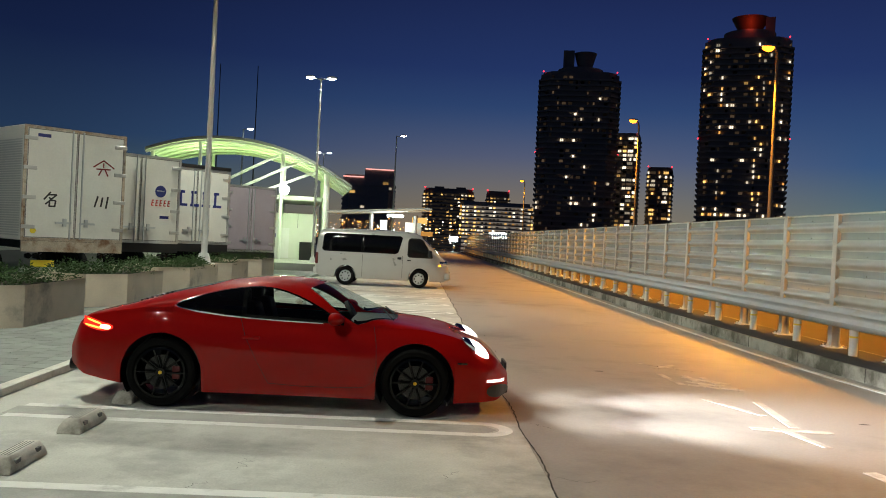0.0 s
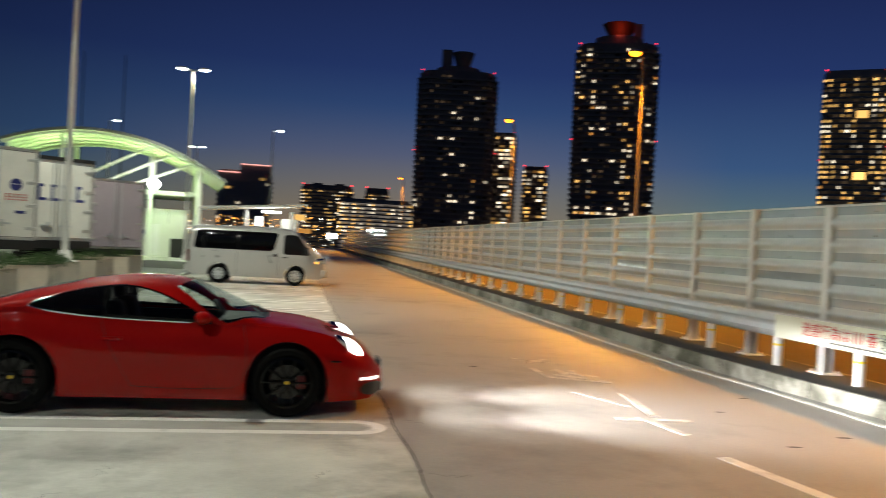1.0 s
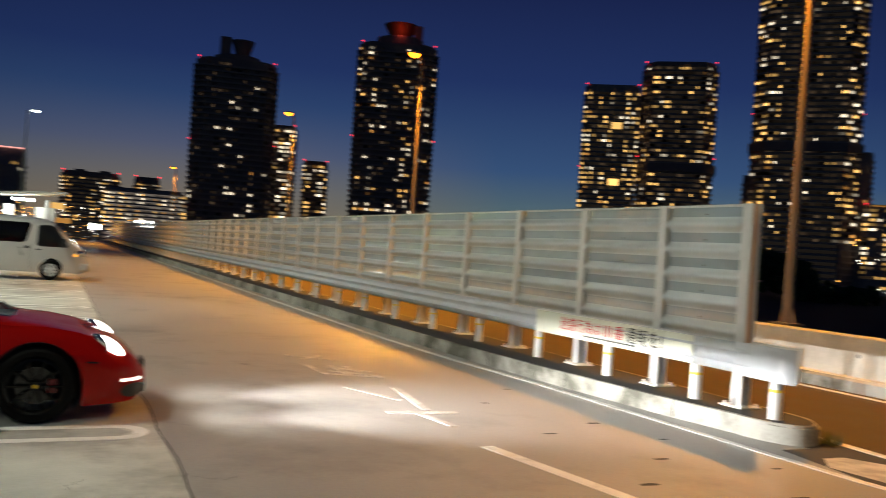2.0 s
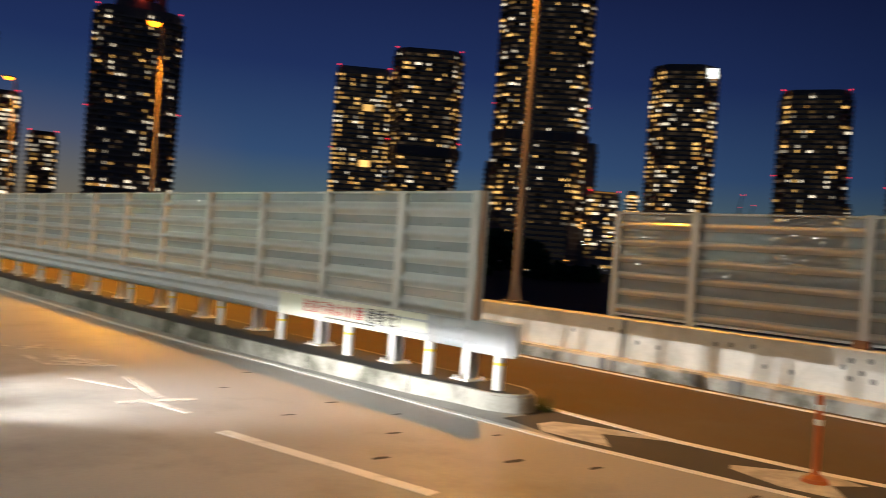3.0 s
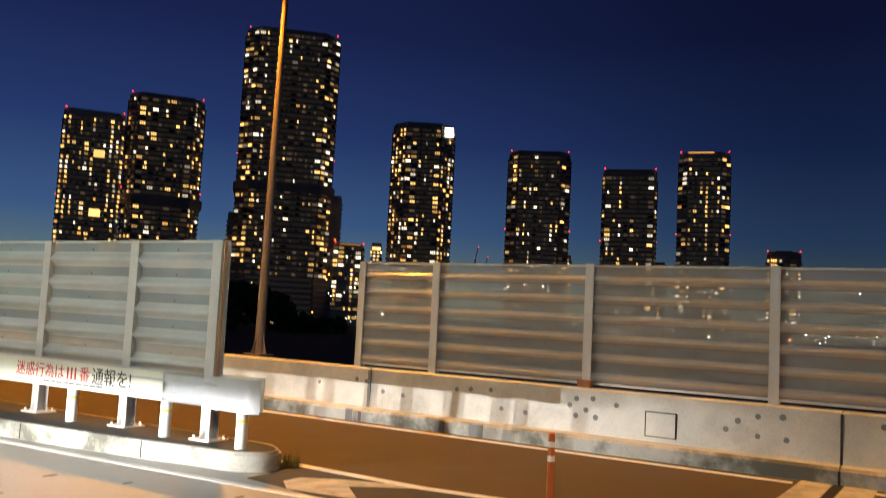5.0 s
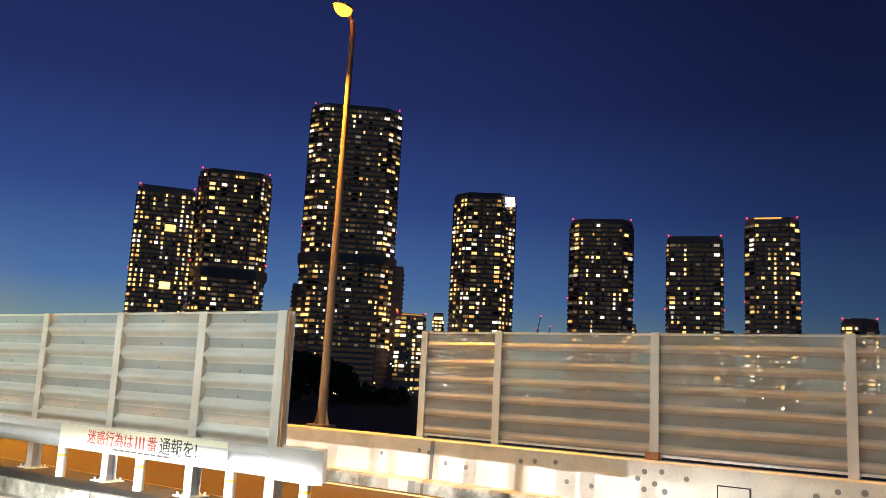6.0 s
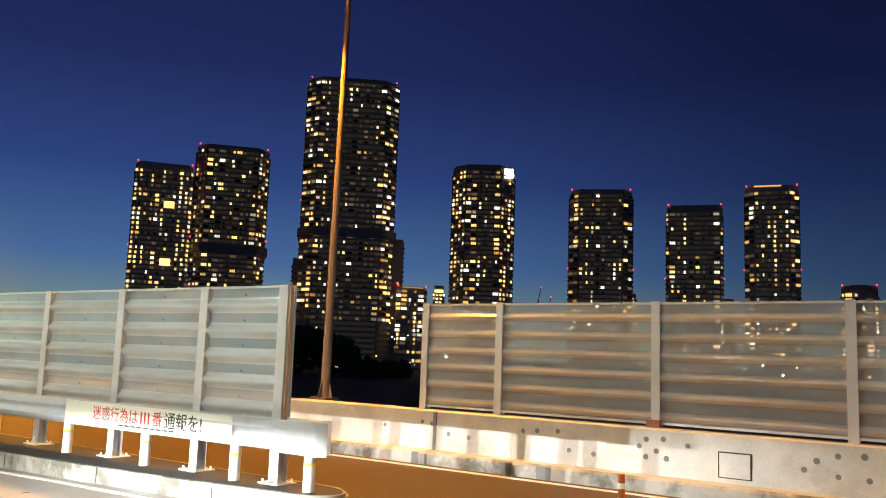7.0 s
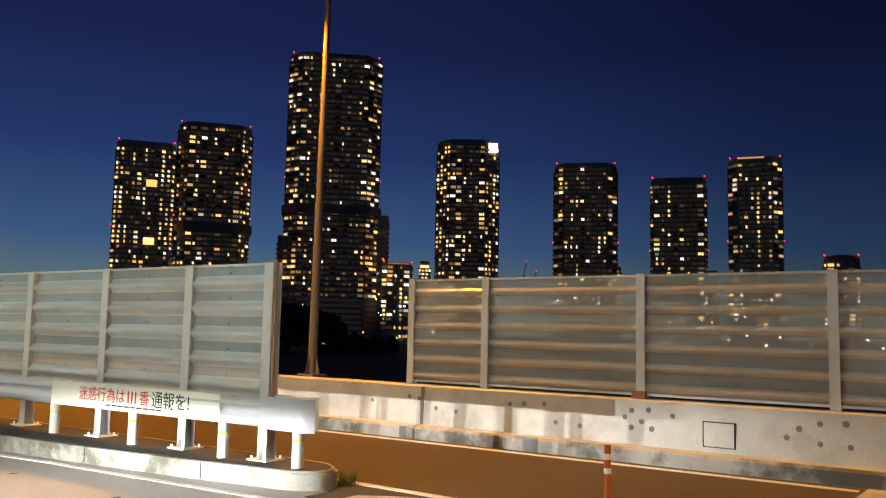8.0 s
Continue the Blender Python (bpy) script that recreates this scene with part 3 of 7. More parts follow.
for a, c in (((9.17, 6.4), (9.10, 4.4)), ((9.10, 4.4), (9.26, 3.0)), ((9.26, 3.0), (9.62, 1.42)), ((9.75, 0.4), (10.6, -8.0))):
    line(*a, *c, 0.13, "paint", "cream edge line of the carriageway")
line(12.62, 90, 12.62, 1.35, 0.13, "paint", "cream far edge line of the carriageway")
line(12.62, 0.45, 12.62, -12, 0.13, "paint", "cream far edge line of the carriageway")
# gore area: dark old asphalt with broken pale patches
strip("road_patch", [(8.02, 4.9), (8.25, 3.0), (8.47, 1.42), (9.55, 1.42), (9.2, 3.0), (9.03, 4.4), (9.1, 6.35), (8.75, 6.0), (8.2, 6.0)], "dark_patch", "dark broken asphalt between the edge lines", 0.002)
strip("road_patch", [(8.10, 5.35), (8.20, 4.55), (8.62, 4.98), (8.80, 4.75), (9.02, 4.45), (9.04, 4.75), (8.85, 5.25), (8.62, 5.62), (8.35, 5.62)], "faded", "pale broken paint patch on the road", 0.0035)
strip("road_patch", [(8.42, 2.95), (8.52, 2.42), (8.90, 2.72), (9.18, 2.55), (9.26, 2.90), (9.0, 3.25), (8.72, 3.58), (8.58, 3.50)], "faded", "pale broken paint patch on the road", 0.0035)
strip("road_patch", [(8.50, 1.85), (8.60, 1.45), (9.00, 1.50), (9.20, 1.75), (8.95, 1.98), (8.72, 2.02)], "faded", "pale broken paint patch on the road", 0.0035)
# expansion joint across the carriageway
strip("expansion_joint", [(8.42, 1.02), (13.0, 0.93), (13.0, 1.28), (8.42, 1.42)], "faded", "pale concrete strip of the expansion joint", 0.005)
strip("expansion_joint", [(8.55, 0.50), (13.0, 0.45), (13.0, 0.80), (8.55, 0.88)], "faded", "pale concrete strip of the expansion joint", 0.005)
strip("expansion_joint", [(8.45, 0.89), (13.0, 0.81), (13.0, 0.92), (8.45, 1.01)], "joint", "dark rubber gap of the expansion joint", 0.003)

# the kerb island with a round nose
front = KERB
nose = [(8.69 + 0.39 * math.cos(a), 6.66 + 0.60 * math.sin(a)) for a in np.linspace(math.pi * 1.04, math.pi * 2, 15)]
poly = [(x, y) for x, y in front] + nose + [(9.08, 120.0)]
bm = B()
prism(bm, poly, -0.0005, 0.205)
bmesh.ops.bevel(bm, geom=[e for e in bm.edges if all(w.co.z > 0.1 for w in e.verts)], offset=0.03, segments=2, affect="EDGES")
kerb = solid("kerb", bm, "kerb", "long worn concrete kerb island under the barrier", "kerb", "structure")
bm = B()
prism(bm, [(x + 0.07, y) for x, y in front] + [(8.69 + 0.33 * math.cos(a), 6.66 + 0.53 * math.sin(a)) for a in np.linspace(math.pi * 1.06, math.pi * 2, 15)] + [(9.02, 119.9)], 0.19, 0.2085)
part("kerb_top", bm, "dark_patch", kerb, "dark dirty top of the kerb")
# narrow joints across the kerb face
for y in np.arange(7.6, 40, 2.0):
    b = B()
    x = np.interp(y, [p[1] for p in KERB[::-1]], [p[0] for p in KERB[::-1]])
    box(b, x - 0.004, x + 0.3, y - 0.006, y + 0.006, 0.01, 0.2065)
    part("joint", b, "joint", kerb)

# ---- noise barrier on the island ----


def fence_x(y):
    return float(np.interp(y, [7.0, 12.0, 30, 120], [8.74, 8.72, 8.66, 8.70]))


def wavy_sheet(width, z0, z1, waves, depth, clear=0):
    """A folded sheet across y, facing -x: milky folds and clearer flat bands; clear: how far the clear band reaches into the folds."""
    b = B()
    h = (z1 - z0) / waves
    # rounded fold over the lower part of each wave, flat band above it
    fold = [(depth * 0.5 * (1 - math.cos(2 * math.pi * k / 12)), 0.62 * k / 12) for k in range(12)] + [(0.0, 0.62)]
    prof = [(-x, z0 + h * (w + f)) for w in range(waves) for x, f in fold] + [(0.0, z1)]
    cols = [[b.verts.new((x, y, z)) for x, z in prof] for y in (0.0, width)]
    for i in range(len(prof) - 1):
        f = b.faces.new((cols[0][i], cols[1][i], cols[1][i + 1], cols[0][i + 1]))
        k = i % 13
        f.material_index = 1 if k == 12 or min(k, 11 - k) < clear else 0
    return b


barrier = thing("noise_barrier", pose(0, 0, 0), "grey-white translucent corrugated noise barrier on steel posts", "noise barrier", kind="structure")
sheets = {}
bm = B()
for x0, x1, w in ((-0.075, -0.063, 0.075), (0.063, 0.075, 0.075)):
    box(bm, x0, x1, -w, w, 0.22, 2.55)
box(bm, -0.063, 0.063, -0.006, 0.006, 0.22, 2.55)
post_mesh = mesh_of("post", bm, "post_grey")
bm = B()
box(bm, -0.16, 0.16, -0.16, 0.16, 0.205, 0.225)
for sx, sy in ((1, 1), (1, -1), (-1, 1), (-1, -1)):
    cyl(bm, (0.12 * sx, 0.12 * sy, 0.225), (0.12 * sx, 0.12 * sy, 0.26), 0.016, n=6)
for sy in (-1, 1):
    vs = [bm.verts.new(p) for p in ((0.075, sy * 0.006, 0.225), (0.15, sy * 0.006, 0.225), (0.075, sy * 0.006, 0.34))]
    bm.faces.new(vs)
    vs = [bm.verts.new(p) for p in ((-0.075, sy * 0.006, 0.225), (-0.15, sy * 0.006, 0.225), (-0.075, sy * 0.006, 0.34))]
    bm.faces.new(vs)
base_mesh = mesh_of("base_plate", bm, "white_steel")
bm = B()
cyl(bm, (-0.008, 0, 0), (0.0, 0, 0), 0.010, n=8)
bolt_mesh = mesh_of("bolt", bm, "trim_black")
POSTS = [7.14, 8.60, 10.40, 12.33] + [14.30 + 1.99 * i for i in range(54)]
for i, y in enumerate(POSTS):
    x = fence_x(y)
    p = place_part("post", post_mesh, barrier, pose(x, y, 0))
    place_part("base_plate", base_mesh, p, pose(0, 0, 0))
    if i + 1 < len(POSTS):
        bay = POSTS[i + 1] - y
        x2 = fence_x(y + bay)
        yaw = -math.degrees(math.atan2(x2 - x, bay))
        if round(bay, 2) not in sheets:
            b = B()
            box(b, -0.03, 0.03, 0.015, bay - 0.015, 2.522, 2.55)
            box(b, -0.03, 0.03, 0.015, bay - 0.015, 0.925, 0.951)
            sheets[round(bay, 2)] = (mesh_of("panel", wavy_sheet(bay - 0.156, 0.95, 2.525, 5, 0.066), "sheet_near", "sheet_mid", sharp=60), mesh_of("edge_rail", b, "post_grey"))
        place_part("panel", sheets[round(bay, 2)][0], barrier, pose(x - 0.012, y + 0.078, 0, 0, 0, yaw))
        place_part("edge_rail", sheets[round(bay, 2)][1], barrier, pose(x, y, 0, 0, 0, yaw))
        if i < 14:
            for k in range(10):
                place_part("bolt", bolt_mesh, barrier, pose((x + x2) / 2 - (0.062 if k % 2 else 0.012), y + bay / 2, 0.95 + 1.575 * (k // 2 + (0.28 if k % 2 else 0.72)) / 5))
# the end strip's orange tone is sodium light put into its colour
bm = B()
box(bm, -0.05, -0.01, -0.10, -0.079, 0.93, 2.55)
part("end_cap", bm, "sodium_lit", barrier, "narrow end strip with sodium light put into its colour").matrix_basis = pose(fence_x(7.14), 7.14, 0)

# ---- guard rail in front of the barrier ----
rail = thing("guard_rail", pose(0, 0, 0), "white steel guard rail on round posts", "guard rail", kind="structure")


def rail_x(y):
    return float(np.interp(y, [6.0, 7.0, 12.0, 30, 120], [8.50, 8.46, 8.38, 8.28, 8.30]))


W = [(0.0, 0.63), (-0.02, 0.65), (-0.075, 0.695), (-0.08, 0.73), (-0.02, 0.785), (-0.02, 0.815), (-0.08, 0.87), (-0.075, 0.905), (-0.02, 0.95), (0.0, 0.97)]
SECTION = [(-s, u) for s, u in W] + [(-(s + 0.006), u) for s, u in W[::-1]]
ys = [6.27, 7.7] + list(np.arange(9.4, 118, 3.6))
for ya, yb in zip(ys, ys[1:]):
    b = B()
    sweep(b, [(rail_x(y), y, 0) for y in np.linspace(ya, yb + 0.06, 3)][::-1], SECTION)
    part("beam", b, "rail_white", rail, sharp=50)
bm = B()
sweep(bm, [(rail_x(6.3) + dx, 6.3 + dy, 0) for dx, dy in ((0.0, 0.5), (0.0, 0.25), (0.0, 0.0), (0.02, -0.08), (0.08, -0.14))][::-1], [(0.03, 0.63), (0.09, 0.63), (0.09, 1.00), (0.03, 1.00)])
part("end_wing", bm, "white_steel", rail, "smooth white end piece")
bm = B()
sweep(bm, [(rail_x(6.3) + dx, 6.3 + dy, 0) for dx, dy in ((0.0, 0.62), (0.0, 0.3), (0.0, 0.0), (0.0, -0.06), (0.05, -0.12))][::-1], [(-0.094, 0.62), (-0.088, 0.62), (-0.088, 0.985), (-0.094, 0.985)])
part("end_plate", bm, "rail_white", rail, "smooth end plate")
bm = B()
cyl(bm, (0, 0, 0.205), (0, 0, 0.93), 0.068, n=20)
pipe_mesh = mesh_of("round_post", bm, "white_steel")
bm = B()
cyl(bm, (0, 0, 0.50), (0, 0, 0.53), 0.0695, n=20)
band_mesh = mesh_of("band", bm, "label_yellow")
for i in range(60):
    y = (6.45, 7.65, 9.37)[i] if i < 3 else 11.15 + 1.99 * (i - 3)
    p = place_part("round_post", pipe_mesh, rail, pose(rail_x(y) + 0.075, y, 0))
    if i < 20:
        place_part("band", band_mesh, p, pose(0, 0, 0))

# the notice board fixed on the rail
sign = thing("notice_board", pose(rail_x(9.1) - 0.10, 11.02, 0.09, 0, 0, 1.0), "cream notice board with red and black writing on a guard rail", "sign")
bm = B()
box(bm, -0.012, 0.0, -3.45, 0.0, 0.55, 0.88)
soften(bm, 0.003, 1)
part("board", bm, "sign_cream", sign)


def writing(body, size, y, z, material, parent, label):
    c = bpy.data.curves.new("writing", "FONT")
    c.body, c.size, c.extrude, c.offset = body, size, 0.001, 0.0012
    ob = new("writing", c)
    deps = bpy.context.evaluated_depsgraph_get()
    me = bpy.data.meshes.new_from_object(ob.evaluated_get(deps))
    bpy.data.objects.remove(ob)
    me.materials.clear()
    me.materials.append(M[material])
    o = new("writing", me)
    o.parent = parent
    o.matrix_basis = pose(-0.0145, y, z, 90, 0, -90)
    return tagged(o, label)


writing("迷惑行為は", 0.200, -0.66, 0.668, "red_vinyl", sign, "red printed words")
for k in range(3):
    b = B()
    box(b, -0.0145, -0.0125, -1.71 - 0.075 * k - 0.030, -1.71 - 0.075 * k, 0.66, 0.815)
    part("bar", b, "red_vinyl", sign, "red bar")
writing("番", 0.200, -1.95, 0.668, "red_vinyl", sign, "red printed word")
writing("通報を!", 0.225, -2.19, 0.655, "black_vinyl", sign, "black printed words")
for k in range(9):
    b = B()
    box(b, -0.0145, -0.0125, -1.25 - 0.13 * k - 0.11, -1.25 - 0.13 * k, 0.60, 0.622)
    part("bar", b, "black_vinyl", sign, "small dark bar of fine print")

# ---- far parapet wall with its barrier ----
WX = 13.10
bm = B()
prof = [(WX - 0.22, 0.0), (WX - 0.22, 0.17), (WX - 0.17, 0.21), (WX, 0.22), (WX + 0.03, 0.84), (WX + 0.05, 0.86), (WX + 0.36, 0.86), (WX + 0.38, -0.9), (WX - 0.22, -0.9)]
for y0, y1 in ((-40, 0.855), (0.875, 8.02), (8.04, 40), (40.02, 130)):
    lo = [bm.verts.new((x, y0, z)) for x, z in prof]
    hi = [bm.verts.new((x, y1, z)) for x, z in prof]
    bm.faces.new(lo)
    bm.faces.new(hi[::-1])
    for i in range(len(prof)):
        bm.faces.new((lo[i], hi[i], hi[(i + 1) % len(prof)], lo[(i + 1) % len(prof)])).material_index = 1 if i < 2 else 0
wall = solid("wall_parapet", bm, ("wall", "kerb"), "stained concrete parapet wall with repaired spots", "wall", "structure")
# repaired bolt spots, inspection plate, dark seams
for y, z in ((8.3, .66), (8.1, .64), (7.75, .50), (7.35, .47), (6.35, .66), (6.1, .68), (5.75, .70), (5.55, .44), (5.15, .42), (4.35, .70), (4.1, .72), (4.45, .60), (4.35, .46), (4.05, .46), (4.2, .55),
             (3.75, .66), (2.25, .50), (1.85, .70), (1.55, .72), (1.85, .45), (1.5, .44), (2.1, .62), (0.4, .72), (0.3, .48), (9.1, .55), (-0.6, .6), (-1.1, .5)):
    b = B()
    r = 0.035 + 0.02 * abs(noise.noise((y * 9, z * 9, 0)))
    cyl(b, (WX + 0.0 + 0.048 * (z - 0.22) - 0.004, y, z), (WX + 0.06, y, z), r, n=10)
    part("repair_spot", b, "patch", wall)
bm = B()
box(bm, WX - 0.016, WX + 0.03, 2.91, 3.31, 0.30, 0.615)
plate = part("inspection_plate", bm, "wall", wall, "square concrete inspection cover")
bm = B()
box(bm, WX - 0.004, WX + 0.028, 2.89, 3.33, 0.285, 0.63)
for y0, y1, mt in ((8.00, 8.06, "patch"), (0.85, 0.88, "joint")):
    b = B()
    box(b, WX - 0.223, WX + 0.1, y0, y1, 0.0, 0.165)
    box(b, WX - 0.003, WX + 0.1, y0, y1, 0.22, 0.83)
    part("seam", b, mt, wall)
for y, w in ((8.25, .14), (6.5, .2), (5.85, .24)):
    b = B()
    box(b, WX - 0.224, WX - 0.18, y - w / 2, y + w / 2, 0.0, 0.185)
    part("dark_block", b, "patch", wall)
part("plate_gap", bm, "joint", wall)

far_barrier = thing("noise_barrier", pose(0, 0, 0), "beige-lit translucent corrugated noise barrier on the parapet", "noise barrier", kind="structure")
FX = WX + 0.27


def far_post(y, z0=0.83, z1=2.665):
    b = B()
    box(b, -0.07, -0.055, -0.065, 0.065, z0, z1)
    box(b, 0.055, 0.07, -0.065, 0.065, z0, z1)
    box(b, -0.055, 0.055, -0.006, 0.006, z0, z1)
    o = part("post", b, "post_grey", far_barrier)
    o.matrix_basis = pose(FX, y, 0)
    return o


FAR = [8.45, 6.95, 4.29, 1.70, -0.95, -3.60, -6.25, -8.90, -11.55]
for i, y in enumerate(FAR):
    far_post(y)
    if i + 1 < len(FAR):
        width = y - FAR[i + 1] - 0.08
        b = wavy_sheet(width, 0.93, 2.625, 6, 0.06, 2)
        o = part("panel", b, ("sheet_far", "sheet_clear"), far_barrier, sharp=60)
        o.matrix_basis = pose(FX, FAR[i + 1] + 0.04, 0)
        b = B()
        box(b, -0.035, 0.035, 0, width, 2.623, 2.655)
        box(b, -0.035, 0.035, 0, width, 0.90, 0.932)
        o = part("edge_rail", b, "post_grey", far_barrier)
        o.matrix_basis = pose(FX, FAR[i + 1] + 0.04, 0)
bm = B()
box(bm, FX - 0.16, FX - 0.08, 4.19, 4.39, 0.862, 0.97)
solid("anchor_bracket", bm, "rust_and_red_lit", "rusty steel bracket on the parapet", "bracket")

# ---- lamps ----


def sodium_lamp(x, y, label, rx=0.0, ry=0.0):
    t = thing("street_lamp", pose(x, y, 0, rx, ry), label, "street lamp", "road lamps")
    b = B()
    cyl(b, (0.35, 0, 0.86), (0.30, 0, 8.95), 0.095, 0.055, 16)
    part("pole", b, "brown_steel", t)
    b = B()
    box(b, 0.15, 0.55, -0.2, 0.2, 0.86, 0.89)
    for s in (-1, 1):
        vs = [b.verts.new(p) for p in ((0.35, s * 0.09, 1.25), (0.35, s * 0.2, 0.89), (0.35, s * 0.09, 0.89))]
        b.faces.new(vs)
        vs = [b.verts.new(p) for p in ((0.35 + s * 0.09, 0, 1.25), (0.35 + s * 0.2, 0, 0.89), (0.35 + s * 0.09, 0, 0.89))]
        b.faces.new(vs)
    part("base_plate", b, "brown_steel", t)
    b = B()
    cyl(b, (0.30, 0, 8.93), (0.26, 0, 9.16), 0.055, 0.05, 12)
    cyl(b, (0.26, 0, 9.16), (0.14, 0, 9.26), 0.05, 0.045, 12)
    part("arm", b, "brown_steel", t)
    b = B()
    bmesh.ops.create_uvsphere(b, u_segments=16, v_segments=10, radius=1.0)
    for w in b.verts:
        w.co = Vector((w.co.x * 0.29 - 0.04, w.co.y * 0.16, 9.33 + max(w.co.z, -0.2) * 0.09))
    head = part("lamp_head", b, "post_grey", t)
    b = B()
    bmesh.ops.create_uvsphere(b, u_segments=16, v_segments=10, radius=1.0)
    for w in b.verts:
        w.co = Vector((w.co.x * 0.23 - 0.05, w.co.y * 0.14, 9.31 + min(w.co.z, 0.1) * 0.17))
    part("lens", b, "lamp_sodium", head, "glowing orange lens")
    return t


sodium_lamp(13.45, 11.22, "tall orange sodium road lamp leaning slightly on the parapet", 0.6, 0.4)
for lx, ly in ((13.75, 30.0), (13.75, 49.0), (13.75, 101.0), (13.45, -8.5)):
    sodium_lamp(lx, ly, "tall orange sodium road lamp on the parapet")


def parking_lamp(x, y, z0, h, heads=2, turn=90):
    t = thing("street_lamp", pose(x, y, z0, 0, 0, turn), "tall white parking lamp with %s" % ("two heads" if heads == 2 else "one head"), "street lamp", "parking lamps")
    b = B()
    cyl(b, (0, 0, 0.0), (0, 0, h), 0.092, 0.052, 18)
    part("pole", b, "white_steel", t)
    b = B()
    cyl(b, (0, 0, 0.0), (0, 0, 0.30), 0.21, 0.14, 12)
    box(b, -0.26, 0.26, -0.26, 0.26, 0.0, 0.03)
    part("base", b, "white_steel", t)
    for s in (-1, 1)[:heads]:
        b = B()
        cyl(b, (0, 0, h - 0.08), (s * 0.55, 0, h + 0.02), 0.035, 0.03, 10)
        part("arm", b, "white_steel", t)
        b = B()
        bmesh.ops.create_uvsphere(b, u_segments=16, v_segments=8, radius=1.0)
        for w in b.verts:
            w.co = Vector((s * 0.62 + w.co.x * 0.32, w.co.y * 0.17, h + 0.05 + max(w.co.z, -0.3) * 0.10))
        head = part("lamp_head", b, "white_steel", t)
        b = B()
        bmesh.ops.create_uvsphere(b, u_segments=16, v_segments=8, radius=1.0)
        for w in b.verts:
            w.co = Vector((s * 0.62 + w.co.x * 0.26, w.co.y * 0.14, h + 0.01 + min(w.co.z, 0.2) * 0.10))
        part("lens", b, "lamp_white", head, "bright white lens")
    return t


parking_lamp(-4.68, 24.0, 0.72, 10.1)
parking_lamp(-4.73, 49.9, 0.0, 10.9, turn=0)
parking_lamp(-15.0, 78.0, 0.0, 11.0, 1, 180)
parking_lamp(-9.7, 97.0, 0.0, 11.0, turn=0)
parking_lamp(-0.9, 77.0, 0.0, 11.0, 1, 180)
parking_lamp(-4.8, -6.5, 0.0, 10.9)
parking_lamp(-9.0, 9.0, 0.05, 10.6)
parking_lamp(-4.75, 9.7, 0.05, 10.6)

# ---- delineator post ----
post = thing("delineator_post", pose(8.88, 2.87, 0), "orange rubber delineator post with pale bands, scuffed", "traffic post")
bm = B()
cyl(bm, (0, 0, 0.03), (0, 0, 0.76), 0.034, 0.031, 18)
part("shaft", bm, "orange_post", post)
bm = B()
cyl(bm, (0, 0, 0.0), (0, 0, 0.035), 0.12, 0.10, 20)
cyl(bm, (0, 0, 0.035), (0, 0, 0.07), 0.09, 0.05, 20)
part("base", bm, "orange_post", post)
for z in (0.50, 0.63):
    b = B()
    cyl(b, (0, 0, z), (0, 0, z + 0.05), 0.0345, n=18)
    part("band", b, "reflector", post, "pale reflective band")

# ---- far towers ----
PANES = {"living": (4.4, 2.1, 3), "double": (3.0, 2.0, 2), "room": (1.7, 1.9, 1), "slit": (1.2, 2.2, 1), "tiny": (1.7, 1.2, 1)}


def window_mesh(w, h, panes, material):
    """A lit window of one to three panes between dark mullions."""
    b = B()
    step = w / panes
    for i in range(panes):
        box(b, -w / 2 + step * i, -w / 2 + step * (i + 1) - (0.28 if panes > 1 else 0), -0.25, 0.0, 0, h)
    return mesh_of("window", b, material, sharp=0)


WIN = {(k, n): window_mesh(*size, k) for k in ("w_warm", "w_white", "w_amber") for n, size in PANES.items()}


